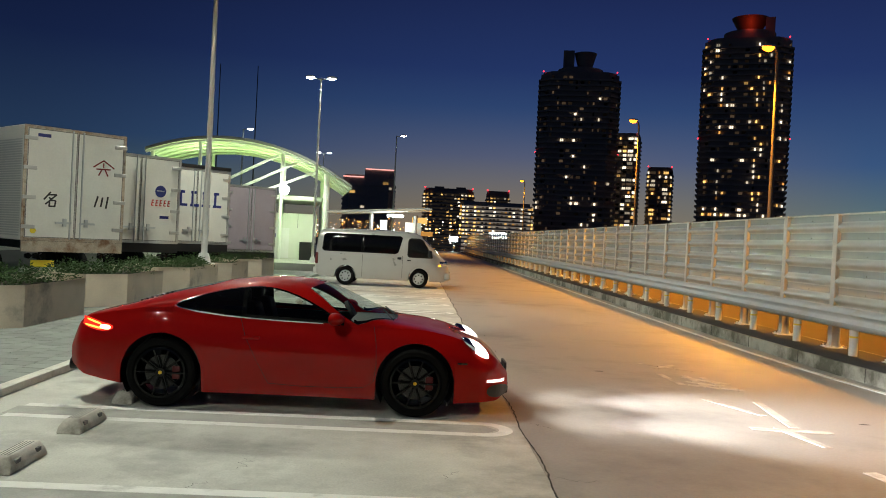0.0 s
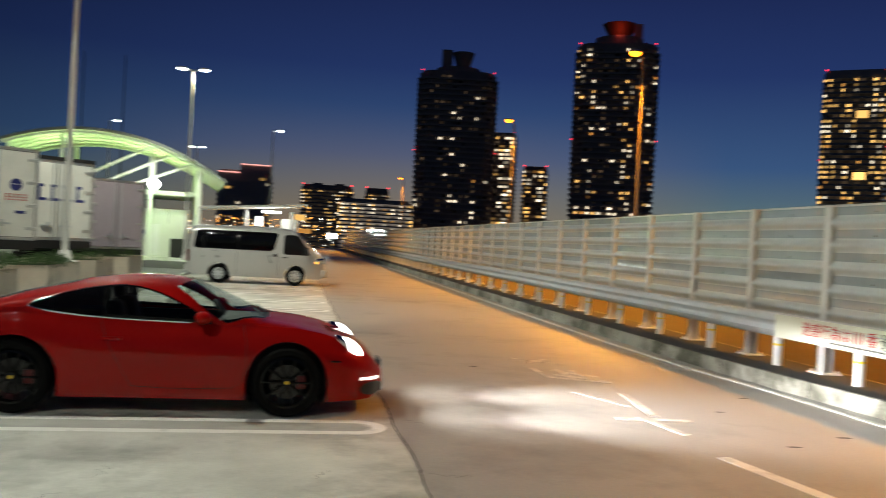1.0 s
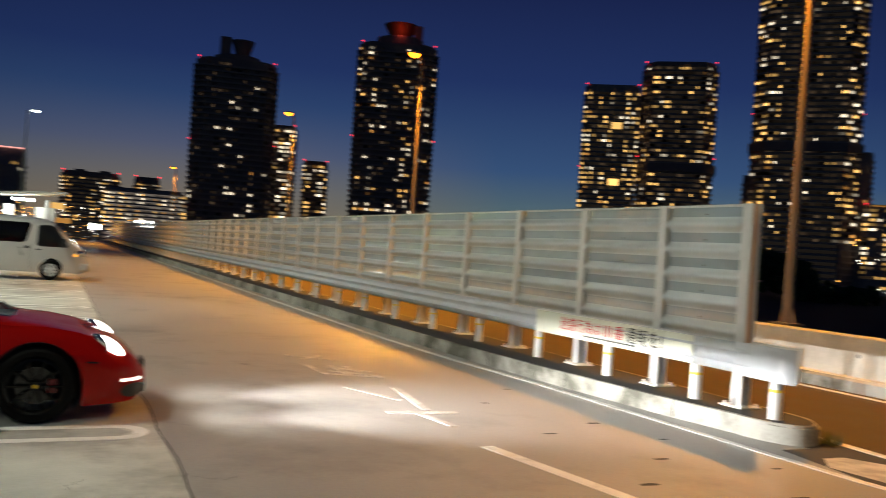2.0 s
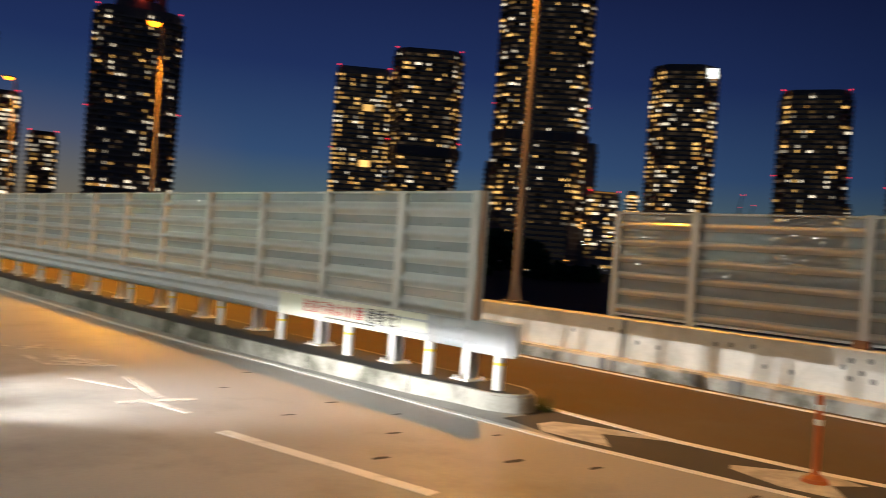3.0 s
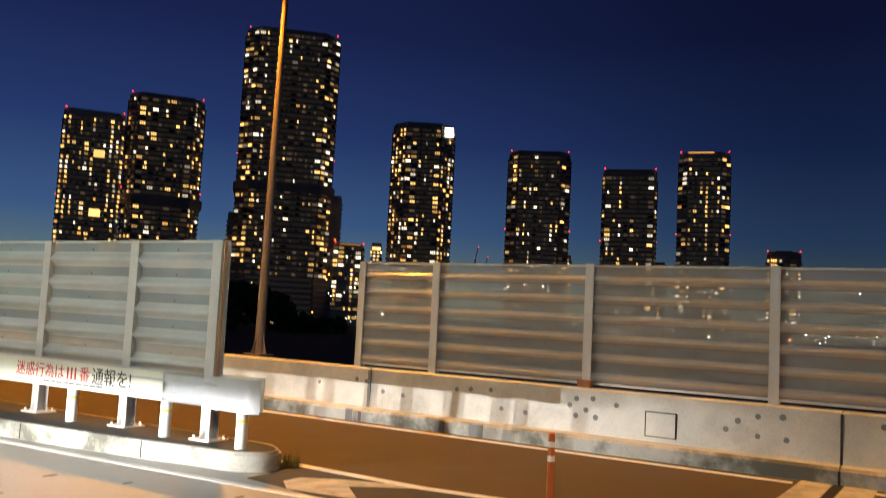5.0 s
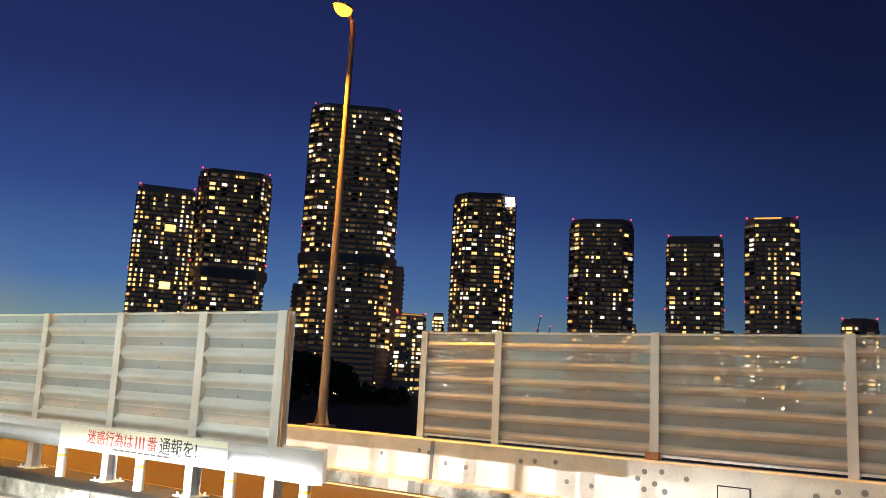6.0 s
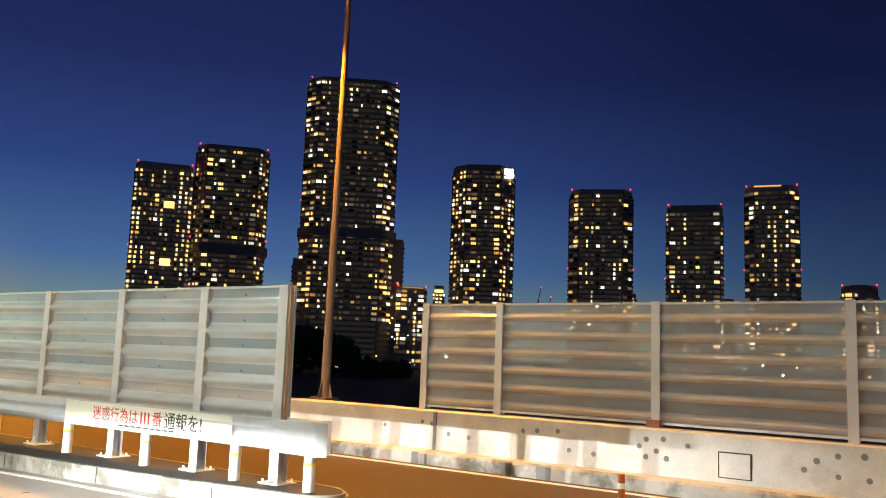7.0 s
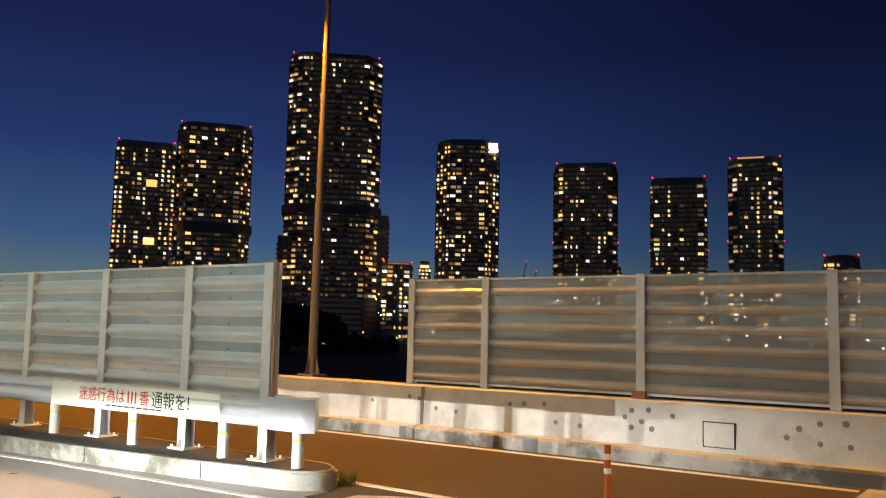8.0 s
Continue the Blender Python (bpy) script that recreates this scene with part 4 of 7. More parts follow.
def tower(label, left, right, top, seed, lit=0.28, material="facade", base=-9.0, floor_h=4.0, round_plan=0.25, warm=0.5, beacons=True, crown=(), drums=(), ledge=None, depth=None, balcony=0.9, extra=(), small=False, facade_fill="", dark_below=6.0, edges=1.0, wide=True):
    """A residential tower whose face spans from left to right (x, y), standing square to the line of sight.
    lit: share of lit windows; edges: how much more the corner flats are lit; ledge: height of a plant floor; dark_below: where trees hide the flats."""
    rnd = random.Random(seed)
    l, r = Vector(left), Vector(right)
    c = (l + r) / 2
    wdt = (r - l).length
    dep = depth or wdt * 0.85
    yaw = math.degrees(math.atan2((r - l).y, (r - l).x))
    t = thing("apartment_tower", pose(c.x, c.y, 0, 0, 0, yaw), label, "tower", "far towers")
    ch = wdt * round_plan * 0.5
    hw = wdt / 2
    plan = [(-hw + ch, 0), (hw - ch, 0), (hw, ch), (hw, dep - ch), (hw - ch, dep), (-hw + ch, dep), (-hw, dep - ch), (-hw, ch)]

    def grown(m):
        return [(x * (1 + m / hw), (y - dep / 2) * (1 + 2 * m / dep) + dep / 2) for x, y in plan]

    b = B()
    prism(b, plan, base, top)
    part("wall", b, material, t, sharp=0)
    # balcony fronts, floor by floor, with breaks between the flats
    b = B()
    nf = int((top - 1 - base) / floor_h)
    for i in range(nf):
        z = base + i * floor_h
        prism(b, grown(balcony), z, z + floor_h * 0.34)
    tagged(part("balcony", b, "slab" if material == "facade" else material, t, "rows of balcony fronts", sharp=0), "rows of balcony fronts", kind="stuff")
    b = B()
    prism(b, grown(-0.03 * wdt), top, top + 2.0)
    part("parapet", b, material, t, sharp=0)
    for x0, x1, y0, y1, z1 in crown:
        b = B()
        box(b, x0, x1, y0, y1, top, z1)
        part("roof_house", b, material, t, sharp=0)
    for x, y, r0, r1, z0, z1, mt, lab in drums:
        b = B()
        cyl(b, (x, y, z0), (x, y, z1), r0, r1, 28)
        part("roof_drum", b, mt, t, lab)
    for x, y, w, h, z, mt in extra:
        b = B()
        box(b, x - w / 2, x + w / 2, y - 0.4, y, z, z + h)
        part("lit_panel", b, mt, t, "large lit panel")
    if ledge:
        b = B()
        prism(b, grown(balcony + 1.6), ledge, ledge + 6.5)
        part("plant_floor", b, material, t, "dark projecting plant floor", sharp=0)
    # added emissive bands that keep the facade from going black
    if facade_fill:
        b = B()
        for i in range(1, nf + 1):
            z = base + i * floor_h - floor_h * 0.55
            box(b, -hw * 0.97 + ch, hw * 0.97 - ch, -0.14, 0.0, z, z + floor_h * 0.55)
        tagged(part("fill_band", b, facade_fill, t, "glowing bands added to brighten the facade", sharp=0), "glowing bands added to brighten the facade", kind="stuff")
    faint_v, faint_f = [], []
    runs = [(plan[7], plan[0]), (plan[0], plan[1]), (plan[1], plan[2])]
    for side, (a, d) in enumerate(runs):
        a, d = Vector(a), Vector(d)
        ln = (d - a).length
        n = max(1, round(ln / (3.0 if small else 4.6)))
        fy = math.degrees(math.atan2((d - a).y, (d - a).x))
        tang = (d - a) / ln
        nrm = Vector((tang.y, -tang.x))
        for ci in range(n):
            p = a + tang * (ln * (ci + 0.5) / n) + nrm * (balcony * 0.55)
            corner = side != 1 or ci in (0, n - 1)
            kind = "tiny" if small else ("living" if corner and ln / n > 4.0 else rnd.choice(("double", "room", "room", "slit", "living")))
            kind = kind if wide or small else rnd.choice(("room", "slit", "double"))
            kind = kind if PANES[kind][0] < ln / n * 0.98 else "room"
            share = lit * (1.5 * edges if corner else rnd.choice((0.1, 0.3, 0.6, 1.0, 1.5, 2.1)))
            on = False
            for i in range(1, nf):
                z = base + i * floor_h + floor_h * 0.38
                h = min(PANES[kind][1], floor_h * 0.58)
                if z < -6:
                    continue
                chance = min(0.92, share) * (0.12 if z < dark_below else 1.0)
                # flats above one another are often lit together
                on = rnd.random() < (chance + (0.30 * (1 - chance) if on and lit > 0.2 else 0.0))
                q = p + tang * rnd.uniform(-0.3, 0.3)
                if on and not (ledge and ledge - 1 < z < ledge + 7):
                    u = rnd.random()
                    key = "w_warm" if u < warm else ("w_white" if u < 0.93 else "w_amber")
                    size = kind if small or rnd.random() < 0.75 else rnd.choice(("room", "double" if ln / n > 3.2 and wide else "room", "slit"))
                    place_part("window", WIN[(key, size)], t, pose(q.x, q.y, z, 0, 0, fy))
                elif z > dark_below and rnd.random() < (0.7 if wide else 0.35):
                    w2 = PANES[kind][0] * 0.5
                    n0 = len(faint_v)
                    e0, e1 = q - tang * w2, q + tang * w2
                    e0, e1 = e0 + nrm * 0.05, e1 + nrm * 0.05
                    faint_v += [(e0.x, e0.y, z), (e1.x, e1.y, z), (e1.x, e1.y, z + h), (e0.x, e0.y, z + h)]
                    faint_f.append((n0, n0 + 1, n0 + 2, n0 + 3))
    # unlit windows get an added faint glow that lifts the facade's tone
    if faint_v and lit > 0.05:
        me = bpy.data.meshes.new("curtain_glow")
        me.from_pydata(faint_v, [], faint_f)
        me.materials.append(M["pane_fill"])
        o = new("curtain_glow", me)
        o.parent = t
        tagged(o, "faint glowing panes added to lift the facade tone", kind="stuff")
    if beacons:
        spots = [(-hw * 0.94, ch * 0.8, top + 2.6), (hw * 0.94, ch * 0.8, top + 2.6)]
        if top > 120:
            spots += [(-hw - balcony, ch + 1.0, top * 0.55), (hw + balcony, ch + 1.0, top * 0.55)]
        for x, y, z in spots:
            b = B()
            bmesh.ops.create_icosphere(b, subdivisions=1, radius=0.75, matrix=Matrix.Translation((x, y, z)))
            part("beacon", b, "red_beacon", t, "red warning light")
    return t


tower("dark round-shouldered apartment tower with few lit windows", (97.2, 693.2), (160.0, 681.5), 143.0, 1, 0.10, warm=0.10, wide=False, balcony=1.9, floor_h=4.3, edges=0.2, crown=[(-14.5, -5.5, 14, 34, 165)],
      drums=[(0.0, 27.0, 20.0, 19.0, 143.0, 150.5, "facade", "low round drum on the roof"), (3.7, 22.0, 5.5, 9.4, 150.5, 164.0, "facade", "dark roof saucer")])
# the wide saucer's reddish colour stands in for beacon light falling on it
tower("dark apartment tower with a red-lit crown", (222.2, 664.0), (282.7, 640.7), 170.0, 2, 0.18, warm=0.25, wide=False, balcony=1.9, floor_h=4.3, edges=0.6, crown=[(12.5, 19.5, 12, 34, 190)],
      drums=[(1.0, 27.0, 20.5, 20.0, 172.0, 180.0, "facade", "low round drum on the roof"), (1.0, 24.0, 8.0, 14.5, 180.0, 192.0, "rust_and_red_lit", "wide roof saucer with red beacon light put into its colour")])
tower("pale apartment block behind the dark tower", (161.0, 740.0), (190.0, 728.0), 101.0, 3, 0.26, "facade_light", warm=0.3, depth=20, floor_h=3.6)
tower("dark apartment block with lit windows", (199.0, 728.0), (219.0, 721.0), 72.0, 4, 0.28, warm=0.5, depth=20, floor_h=3.6)
tower("warm-lit apartment tower beside its darker twin", (390.7, 581.4), (427.0, 555.6), 145.5, 5, 0.37, "facade_light", warm=0.75, round_plan=0.12, floor_h=3.85, extra=((5.0, -1.0, 8.0, 5.5, 111.0, "w_warm"), (5.0, -1.0, 8.0, 5.5, 65.0, "w_warm")), facade_fill="fill_faint")
tower("dark apartment tower with a plant floor at half height", (427.0, 553.3), (472.0, 517.0), 165.0, 6, 0.15, warm=0.65, ledge=78.0, round_plan=0.3, floor_h=3.9, balcony=1.2, edges=1.3, facade_fill="fill_faint")
tower("tallest apartment tower with a projecting plant floor", (492.0, 497.5), (544.5, 441.0), 232.0, 7, 0.17, warm=0.6, ledge=97.0, round_plan=0.28, floor_h=4.5, balcony=1.3, edges=1.5, dark_below=27.0, facade_fill="fill_faint")
tower("apartment tower with a bright rooftop sign", (573.4, 403.0), (602.2, 358.8), 162.0, 8, 0.18, warm=0.65, round_plan=0.45, floor_h=3.8, edges=1.3, beacons=False, extra=((19.0, 3.0, 11.5, 8.0, 153.0, "screen"),), facade_fill="fill_faint")
tower("slender apartment tower with red roof lights", (624.4, 318.6), (645.9, 272.6), 142.0, 9, 0.16, warm=0.6, round_plan=0.3, floor_h=3.8, balcony=1.4, facade_fill="fill_faint")
tower("dark apartment tower with lit stair columns", (656.0, 247.4), (670.1, 206.5), 128.0, 10, 0.19, warm=0.6, round_plan=0.1, floor_h=3.9, facade_fill="fill_faint")
tower("apartment tower with a lit crown", (674.8, 190.5), (684.6, 152.0), 142.5, 11, 0.19, "facade_light", warm=0.6, round_plan=0.35, floor_h=3.8, extra=((-3.0, 1.0, 20.0, 0.9, 143.5, "w_amber"),), facade_fill="fill_faint")
tower("low apartment block far away", (690.1, 124.6), (694.2, 100.0), 63.0, 12, 0.25, warm=0.4, crown=[(-6, 6, 4, 14, 66)], floor_h=3.4)
tower("brown office block with red roof lights", (-61.0, 697.0), (-18.0, 699.5), 50.0, 13, 0.05, "facade_light", crown=[(-4, 21, 2, 30, 57)], depth=30, beacons=False, extra=((-13.0, -0.5, 17.0, 0.9, 49.6, "roof_line"), (8.5, 1.5, 24.0, 0.9, 56.6, "roof_line")))
tower("lit apartment block on the skyline", (5.5, 699.8), (47.6, 698.2), 42.5, 14, 0.34, warm=0.6, depth=25, small=True, floor_h=2.9, facade_fill="fill_faint", crown=[(-12, -4, 4, 14, 46), (6, 14, 4, 14, 46)])
tower("apartment block with red roof lights on the skyline", (59.9, 720.0), (79.4, 719.0), 43.5, 15, 0.34, warm=0.7, depth=20, small=True, floor_h=2.9, facade_fill="fill_faint")
tower("long pale apartment slab with many lit windows", (34.2, 640.0), (88.0, 636.0), 30.0, 16, 0.5, "facade_light", warm=0.35, depth=15, round_plan=0.02, small=True, floor_h=2.9, facade_fill="fill_bright", beacons=False)
tower("pale apartment block behind the tall tower", (552.0, 440.0), (572.0, 424.0), 57.0, 17, 0.27, "facade_light", warm=0.6, depth=20, floor_h=3.6, extra=((0.0, 0.0, 18.0, 1.0, 57.5, "w_amber"),), dark_below=0.0)
tower("narrow pale annex beside the tallest tower", (549.0, 455.0), (561.0, 442.5), 97.0, 18, 0.05, "facade_light", depth=24, beacons=False)
tower("narrow dark block beside the tallest tower", (497.5, 510.0), (505.0, 502.0), 77.0, 19, 0.02, depth=12, beacons=False)
tower("small lit block between two towers", (672.0, 292.0), (676.5, 281.5), 58.0, 21, 0.6, "facade_light", warm=0.5, depth=12, small=True, floor_h=3.0, beacons=False)
tower("small dark block between two towers", (702.0, 221.0), (706.0, 208.5), 55.0, 22, 0.03, depth=12, beacons=False)
tower("small block with a warm lit top", (577.0, 421.0), (582.0, 414.0), 59.0, 23, 0.4, "facade_light", warm=0.7, depth=12, small=True, floor_h=3.0, beacons=False, extra=((0.0, -0.2, 7.5, 2.4, 55.0, "w_warm"),))
tower("low lit hall far below the deck", (440.5, 222.0), (449.5, 203.0), -3.5, 20, 0.9, "facade_light", warm=0.8, depth=14, small=True, floor_h=2.6, beacons=False, dark_below=-9.0)

# far building cranes beside the tower with the rooftop sign
for cx, cy, top in ((612.5, 340.0, 66.0), (616.5, 333.0, 58.0)):
    t = thing("tower_crane", pose(cx, cy, -9), "thin dark building crane with red warning lights", "crane", "building cranes")
    b = B()
    box(b, -0.5, 0.5, -0.5, 0.5, 0, top - 6)
    part("mast", b, "black", t)
    b = B()
    cyl(b, (0, 0, top - 6), (1.2, -1.8, top + 4), 0.35, n=6)
    part("jib", b, "black", t)
    for p in ((0, 0, top - 6), (1.2, -1.8, top + 4)):
        b = B()
        bmesh.ops.create_icosphere(b, subdivisions=1, radius=0.55, matrix=Matrix.Translation(p))
        part("beacon", b, "red_beacon", t, "red warning light")


# ---- the parked sports car ----
def curve_at(table, x):
    return float(np.interp(x, [p[0] for p in table], [p[1] for p in table]))


class Shell:
    """The skin of a vehicle: lofted rings along x, each from sill over shoulder to the middle of the roof."""

    def __init__(self, top, belt, belt_w, max_w, bottom, wheels, arch, power, x0, x1, step=0.035):
        self.top, self.belt, self.belt_w, self.max_w, self.bottom = top, belt, belt_w, max_w, bottom
        self.wheels, self.arch, self.power, self.x0, self.x1, self.step = wheels, arch, power, x0, x1, step

    def smooth(self, table, x, r=0.05):
        return (curve_at(table, x - r) + 2 * curve_at(table, x) + curve_at(table, x + r)) / 4

    def low(self, x):
        z = curve_at(self.bottom, x)
        for wx in self.wheels:
            d = abs(x - wx)
            if d < self.arch:
                z = max(z, 0.335 + math.sqrt(self.arch ** 2 - d ** 2))
        return z

    def side(self, x, z):
        """Half width at a height below the belt line."""
        zb, zt = curve_at(self.bottom, x), self.smooth(self.belt, x)
        t = min(1.0, max(0.0, (z - zb) / max(zt - zb, 1e-3)))
        wm, wb = self.smooth(self.max_w, x), self.smooth(self.belt_w, x)
        return float(np.interp(t, (0, 0.12, 0.3, 0.5, 0.7, 0.88, 1.0), (wm * 0.95, wm * 0.982, wm * 0.996, wm, wm * 0.6 + (wm * 0.99) * 0.4, wm * 0.5 + wb * 0.5, wb)))

    def upper(self, x, a):
        """The skin over the belt: a from 0 (belt) to 1 (middle)."""
        zt, h = self.smooth(self.belt, x), max(0.004, self.smooth(self.top, x) - self.smooth(self.belt, x))
        th = a * math.pi / 2
        e = 2.0 / self.power
        return Vector((x, self.smooth(self.belt_w, x) * math.cos(th) ** e if a < 1 else 0.0, zt + h * math.sin(th) ** e))

    def pane(self, x, f):
        """The skin over the belt at a fraction f of the height."""
        zt, h = self.smooth(self.belt, x), max(0.004, self.smooth(self.top, x) - self.smooth(self.belt, x))
        return Vector((x, self.smooth(self.belt_w, x) * (1 - f ** self.power) ** (1 / self.power), zt + h * f))

    def ring(self, x):
        lo, zt = self.low(x), self.smooth(self.belt, x)
        pts = [Vector((x, 0, lo)), Vector((x, self.side(x, lo) * 0.8, lo))]
        for k in range(10):
            z = lo + (zt - lo) * k / 9
            pts.append(Vector((x, self.side(x, z), z)))
        for k in range(1, 15):
            pts.append(self.upper(x, k / 14))
        return pts

    def mesh(self, skip):
        b = B()
        xs = list(np.arange(self.x0, self.x1, self.step)) + [self.x1]
        for wx in self.wheels:
            for s in (-1, 1):
                xs += [wx + s * (self.arch + 0.002), wx + s * (self.arch - 0.002)]
        xs = sorted(xs)
        rows = []
        for x in xs:
            r = self.ring(x)
            rows.append(([b.verts.new(p) for p in r], [b.verts.new((p.x, -p.y, p.z)) for p in r]))
        n = len(rows[0][0])
        for (r0, m0), (r1, m1) in zip(rows, rows[1:]):
            for i in range(n - 1):
                c = (r0[i].co + r0[i + 1].co + r1[i].co + r1[i + 1].co) / 4
                if skip(c.x, i):
                    continue
                b.faces.new((r0[i], r0[i + 1], r1[i + 1], r1[i]))
                b.faces.new((m0[i], m1[i], m1[i + 1], m0[i + 1]))
        for row in (rows[0], rows[-1]):
            for i in range(n - 1):
                b.faces.new((row[0][i], row[0][i + 1], row[1][i + 1], row[1][i]))
        bmesh.ops.remove_doubles(b, verts=list(b.verts), dist=1e-4)
        return b


def rear(table):
    """Shortens what lies behind the rear axle."""
    return [(x if x > -1.225 else -1.225 + (x + 1.225) * 0.87, w) for x, w in table]


CAR = Shell(
    top=rear([(-2.31, .60), (-2.26, .76), (-2.14, .86), (-1.85, .925), (-1.5, 1.02), (-1.1, 1.135), (-.75, 1.222), (-.45, 1.265), (-.2, 1.281), (.03, 1.275), (.25, 1.232), (.58, 1.09), (.86, .957), (.99, .898), (1.3, .855), (1.6, .785), (1.85, .695), (2.03, .59), (2.13, .49), (2.17, .40)]),
    belt=rear([(-2.31, .57), (-2.24, .74), (-2.1, .83), (-1.8, .885), (-1.4, .925), (-1.12, .93), (-.92, .922), (-.64, .894), (-.36, .878), (-.1, .868), (.2, .862), (.5, .856), (.8, .852), (1.1, .850), (1.3, .845), (1.55, .80), (1.8, .715), (2.0, .605), (2.12, .48), (2.17, .39)]),
    belt_w=rear([(-2.31, .56), (-2.2, .70), (-1.9, .80), (-1.45, .845), (-1.0, .82), (-.3, .785), (.4, .775), (1.0, .775), (1.4, .75), (1.8, .68), (2.05, .56), (2.17, .38)]),
    max_w=rear([(-2.31, .62), (-2.2, .78), (-1.9, .865), (-1.5, .90), (-1.2, .908), (-.8, .88), (-.2, .852), (.5, .852), (.9, .868), (1.25, .885), (1.6, .865), (1.9, .79), (2.08, .66), (2.17, .46)]),
    bottom=rear([(-2.31, .36), (-2.1, .27), (-1.6, .20), (-.8, .155), (.8, .150), (1.6, .145), (2.05, .165), (2.17, .24)]),
    wheels=(-1.225, 1.225), arch=0.385, power=2.9, x0=-1.225 - 1.085 * 0.87, x1=2.17)


LOW_EDGE = [(-1.13, .985), (-1.08, .965), (-1.0, .949), (-.92, .938), (-.64, .907), (-.36, .889), (-.1, .879), (.2, .873), (.51, .867)]
HIGH_EDGE = [(-1.13, .985), (-1.10, 1.008), (-1.06, 1.030), (-.98, 1.058), (-.84, 1.107), (-.68, 1.146), (-.52, 1.174), (-.36, 1.190), (-.26, 1.190), (-.18, 1.182), (-.08, 1.162), (.04, 1.126), (.16, 1.077), (.28, 1.016), (.40, .943), (.51, .868)]
SCREEN_LOW = [(-1.44, 1.0), (-1.36, .93), (-.84, .93), (-.72, 1.0), (-.70, .90), (.13, .86), (.14, .84), (.30, .66), (.44, .44), (.64, .07), (.72, .24), (.80, .52), (.90, .80), (1.0, .985)]
SCREEN_HIGH = [(-1.44, 1.0), (-.72, 1.0), (-.70, .90), (.13, .86), (.14, .85), (.23, 1.0), (1.0, 1.0)]


class CarShell(Shell):
    """A coupe's skin whose rings break at the edges of the side windows and of the front and rear screens."""
    BANDS = (2, 8, 4, 8, 2)

    def frac(self, x, z):
        zb = self.smooth(self.belt, x)
        return min(0.97, max(0.02, (z - zb) / max(0.004, self.smooth(self.top, x) - zb)))

    def breaks(self, x):
        f1, f2 = self.frac(x, curve_at(LOW_EDGE, x)), self.frac(x, curve_at(HIGH_EDGE, x))
        if not -1.13 < x < 0.51:
            f1 = f2 = 0.28 if x < 0 else 0.04
        f3, f4 = curve_at(SCREEN_LOW, x), curve_at(SCREEN_HIGH, x)
        f2 = max(f1, f2)
        f3 = max(f2 + 0.004, f3)
        f4 = max(f3, f4)
        return [0.0] + [2 / math.pi * math.asin(min(1.0, f) ** (self.power / 2)) for f in (f1, f2, f3, f4)] + [1.0]

    def ring(self, x):
        lo, zt = self.low(x), self.smooth(self.belt, x)
        pts = [Vector((x, 0, lo)), Vector((x, self.side(x, lo) * 0.8, lo))]
        for k in range(10):
            z = lo + (zt - lo) * k / 9
            pts.append(Vector((x, self.side(x, z), z)))
        br = self.breaks(x)
        for q, n in enumerate(self.BANDS):
            for k in range(1, n + 1):
                pts.append(self.upper(x, br[q] + (br[q + 1] - br[q]) * k / n))
        return pts

    def panes(self, band, xa, xb, s, inset, count=40):
        """The glass of one band between two stations, set in a little; s: -1 or 1 for one side, 0 for both."""
        b = B()
        rows = []
        for x in np.linspace(xa, xb, count):
            br, n = self.breaks(x), self.BANDS[band]
            p = [self.upper(x, br[band] + (br[band + 1] - br[band]) * k / n) for k in range(n + 1)]
            rows.append([Vector((v.x, v.y - inset * 0.8, v.z - inset * 0.6)) for v in p])
        for m in ((1, -1) if s == 0 else (s,)):
            for r0, r1 in zip(rows, rows[1:]):
                for i in range(len(r0) - 1):
                    q4 = [(v.x, m * max(0.0, v.y), v.z) for v in (r0[i], r0[i + 1], r1[i + 1], r1[i])]
                    b.faces.new([b.verts.new(v) for v in q4])
        bmesh.ops.remove_doubles(b, verts=list(b.verts), dist=1e-4)
        bmesh.ops.dissolve_degenerate(b, dist=1e-5, edges=list(b.edges))
        return b

    def edging(self, band_edge, xa, xb, s, width, lift, count=40):
        """A strip along one edge of a band."""
        rows = []
        for x in np.linspace(xa, xb, count):
            a = self.breaks(x)[band_edge]
            p, q = self.upper(x, a), self.upper(x, min(1.0, max(0.0, a + width)))
            rows.append([(p.x, s * (p.y + lift), p.z + lift * 0.6), (q.x, s * (q.y + lift), q.z + lift * 0.6)])
        b = B()
        for r0, r1 in zip(rows, rows[1:]):
            b.faces.new([b.verts.new(v) for v in (r0[0], r0[1], r1[1], r1[0])])
        bmesh.ops.remove_doubles(b, verts=list(b.verts), dist=1e-5)
        return b


CAR = CarShell(CAR.top, CAR.belt, CAR.belt_w, CAR.max_w, CAR.bottom, CAR.wheels, CAR.arch, CAR.power, CAR.x0, CAR.x1, 0.03)


def car_skip(x, i):
    k = i - 11
    side = 2 <= k < 10 and -1.13 < x < 0.51
    screen = 14 <= k < 22 and (0.14 < x < 1.0 or -1.44 < x < -0.72)
    return side or screen


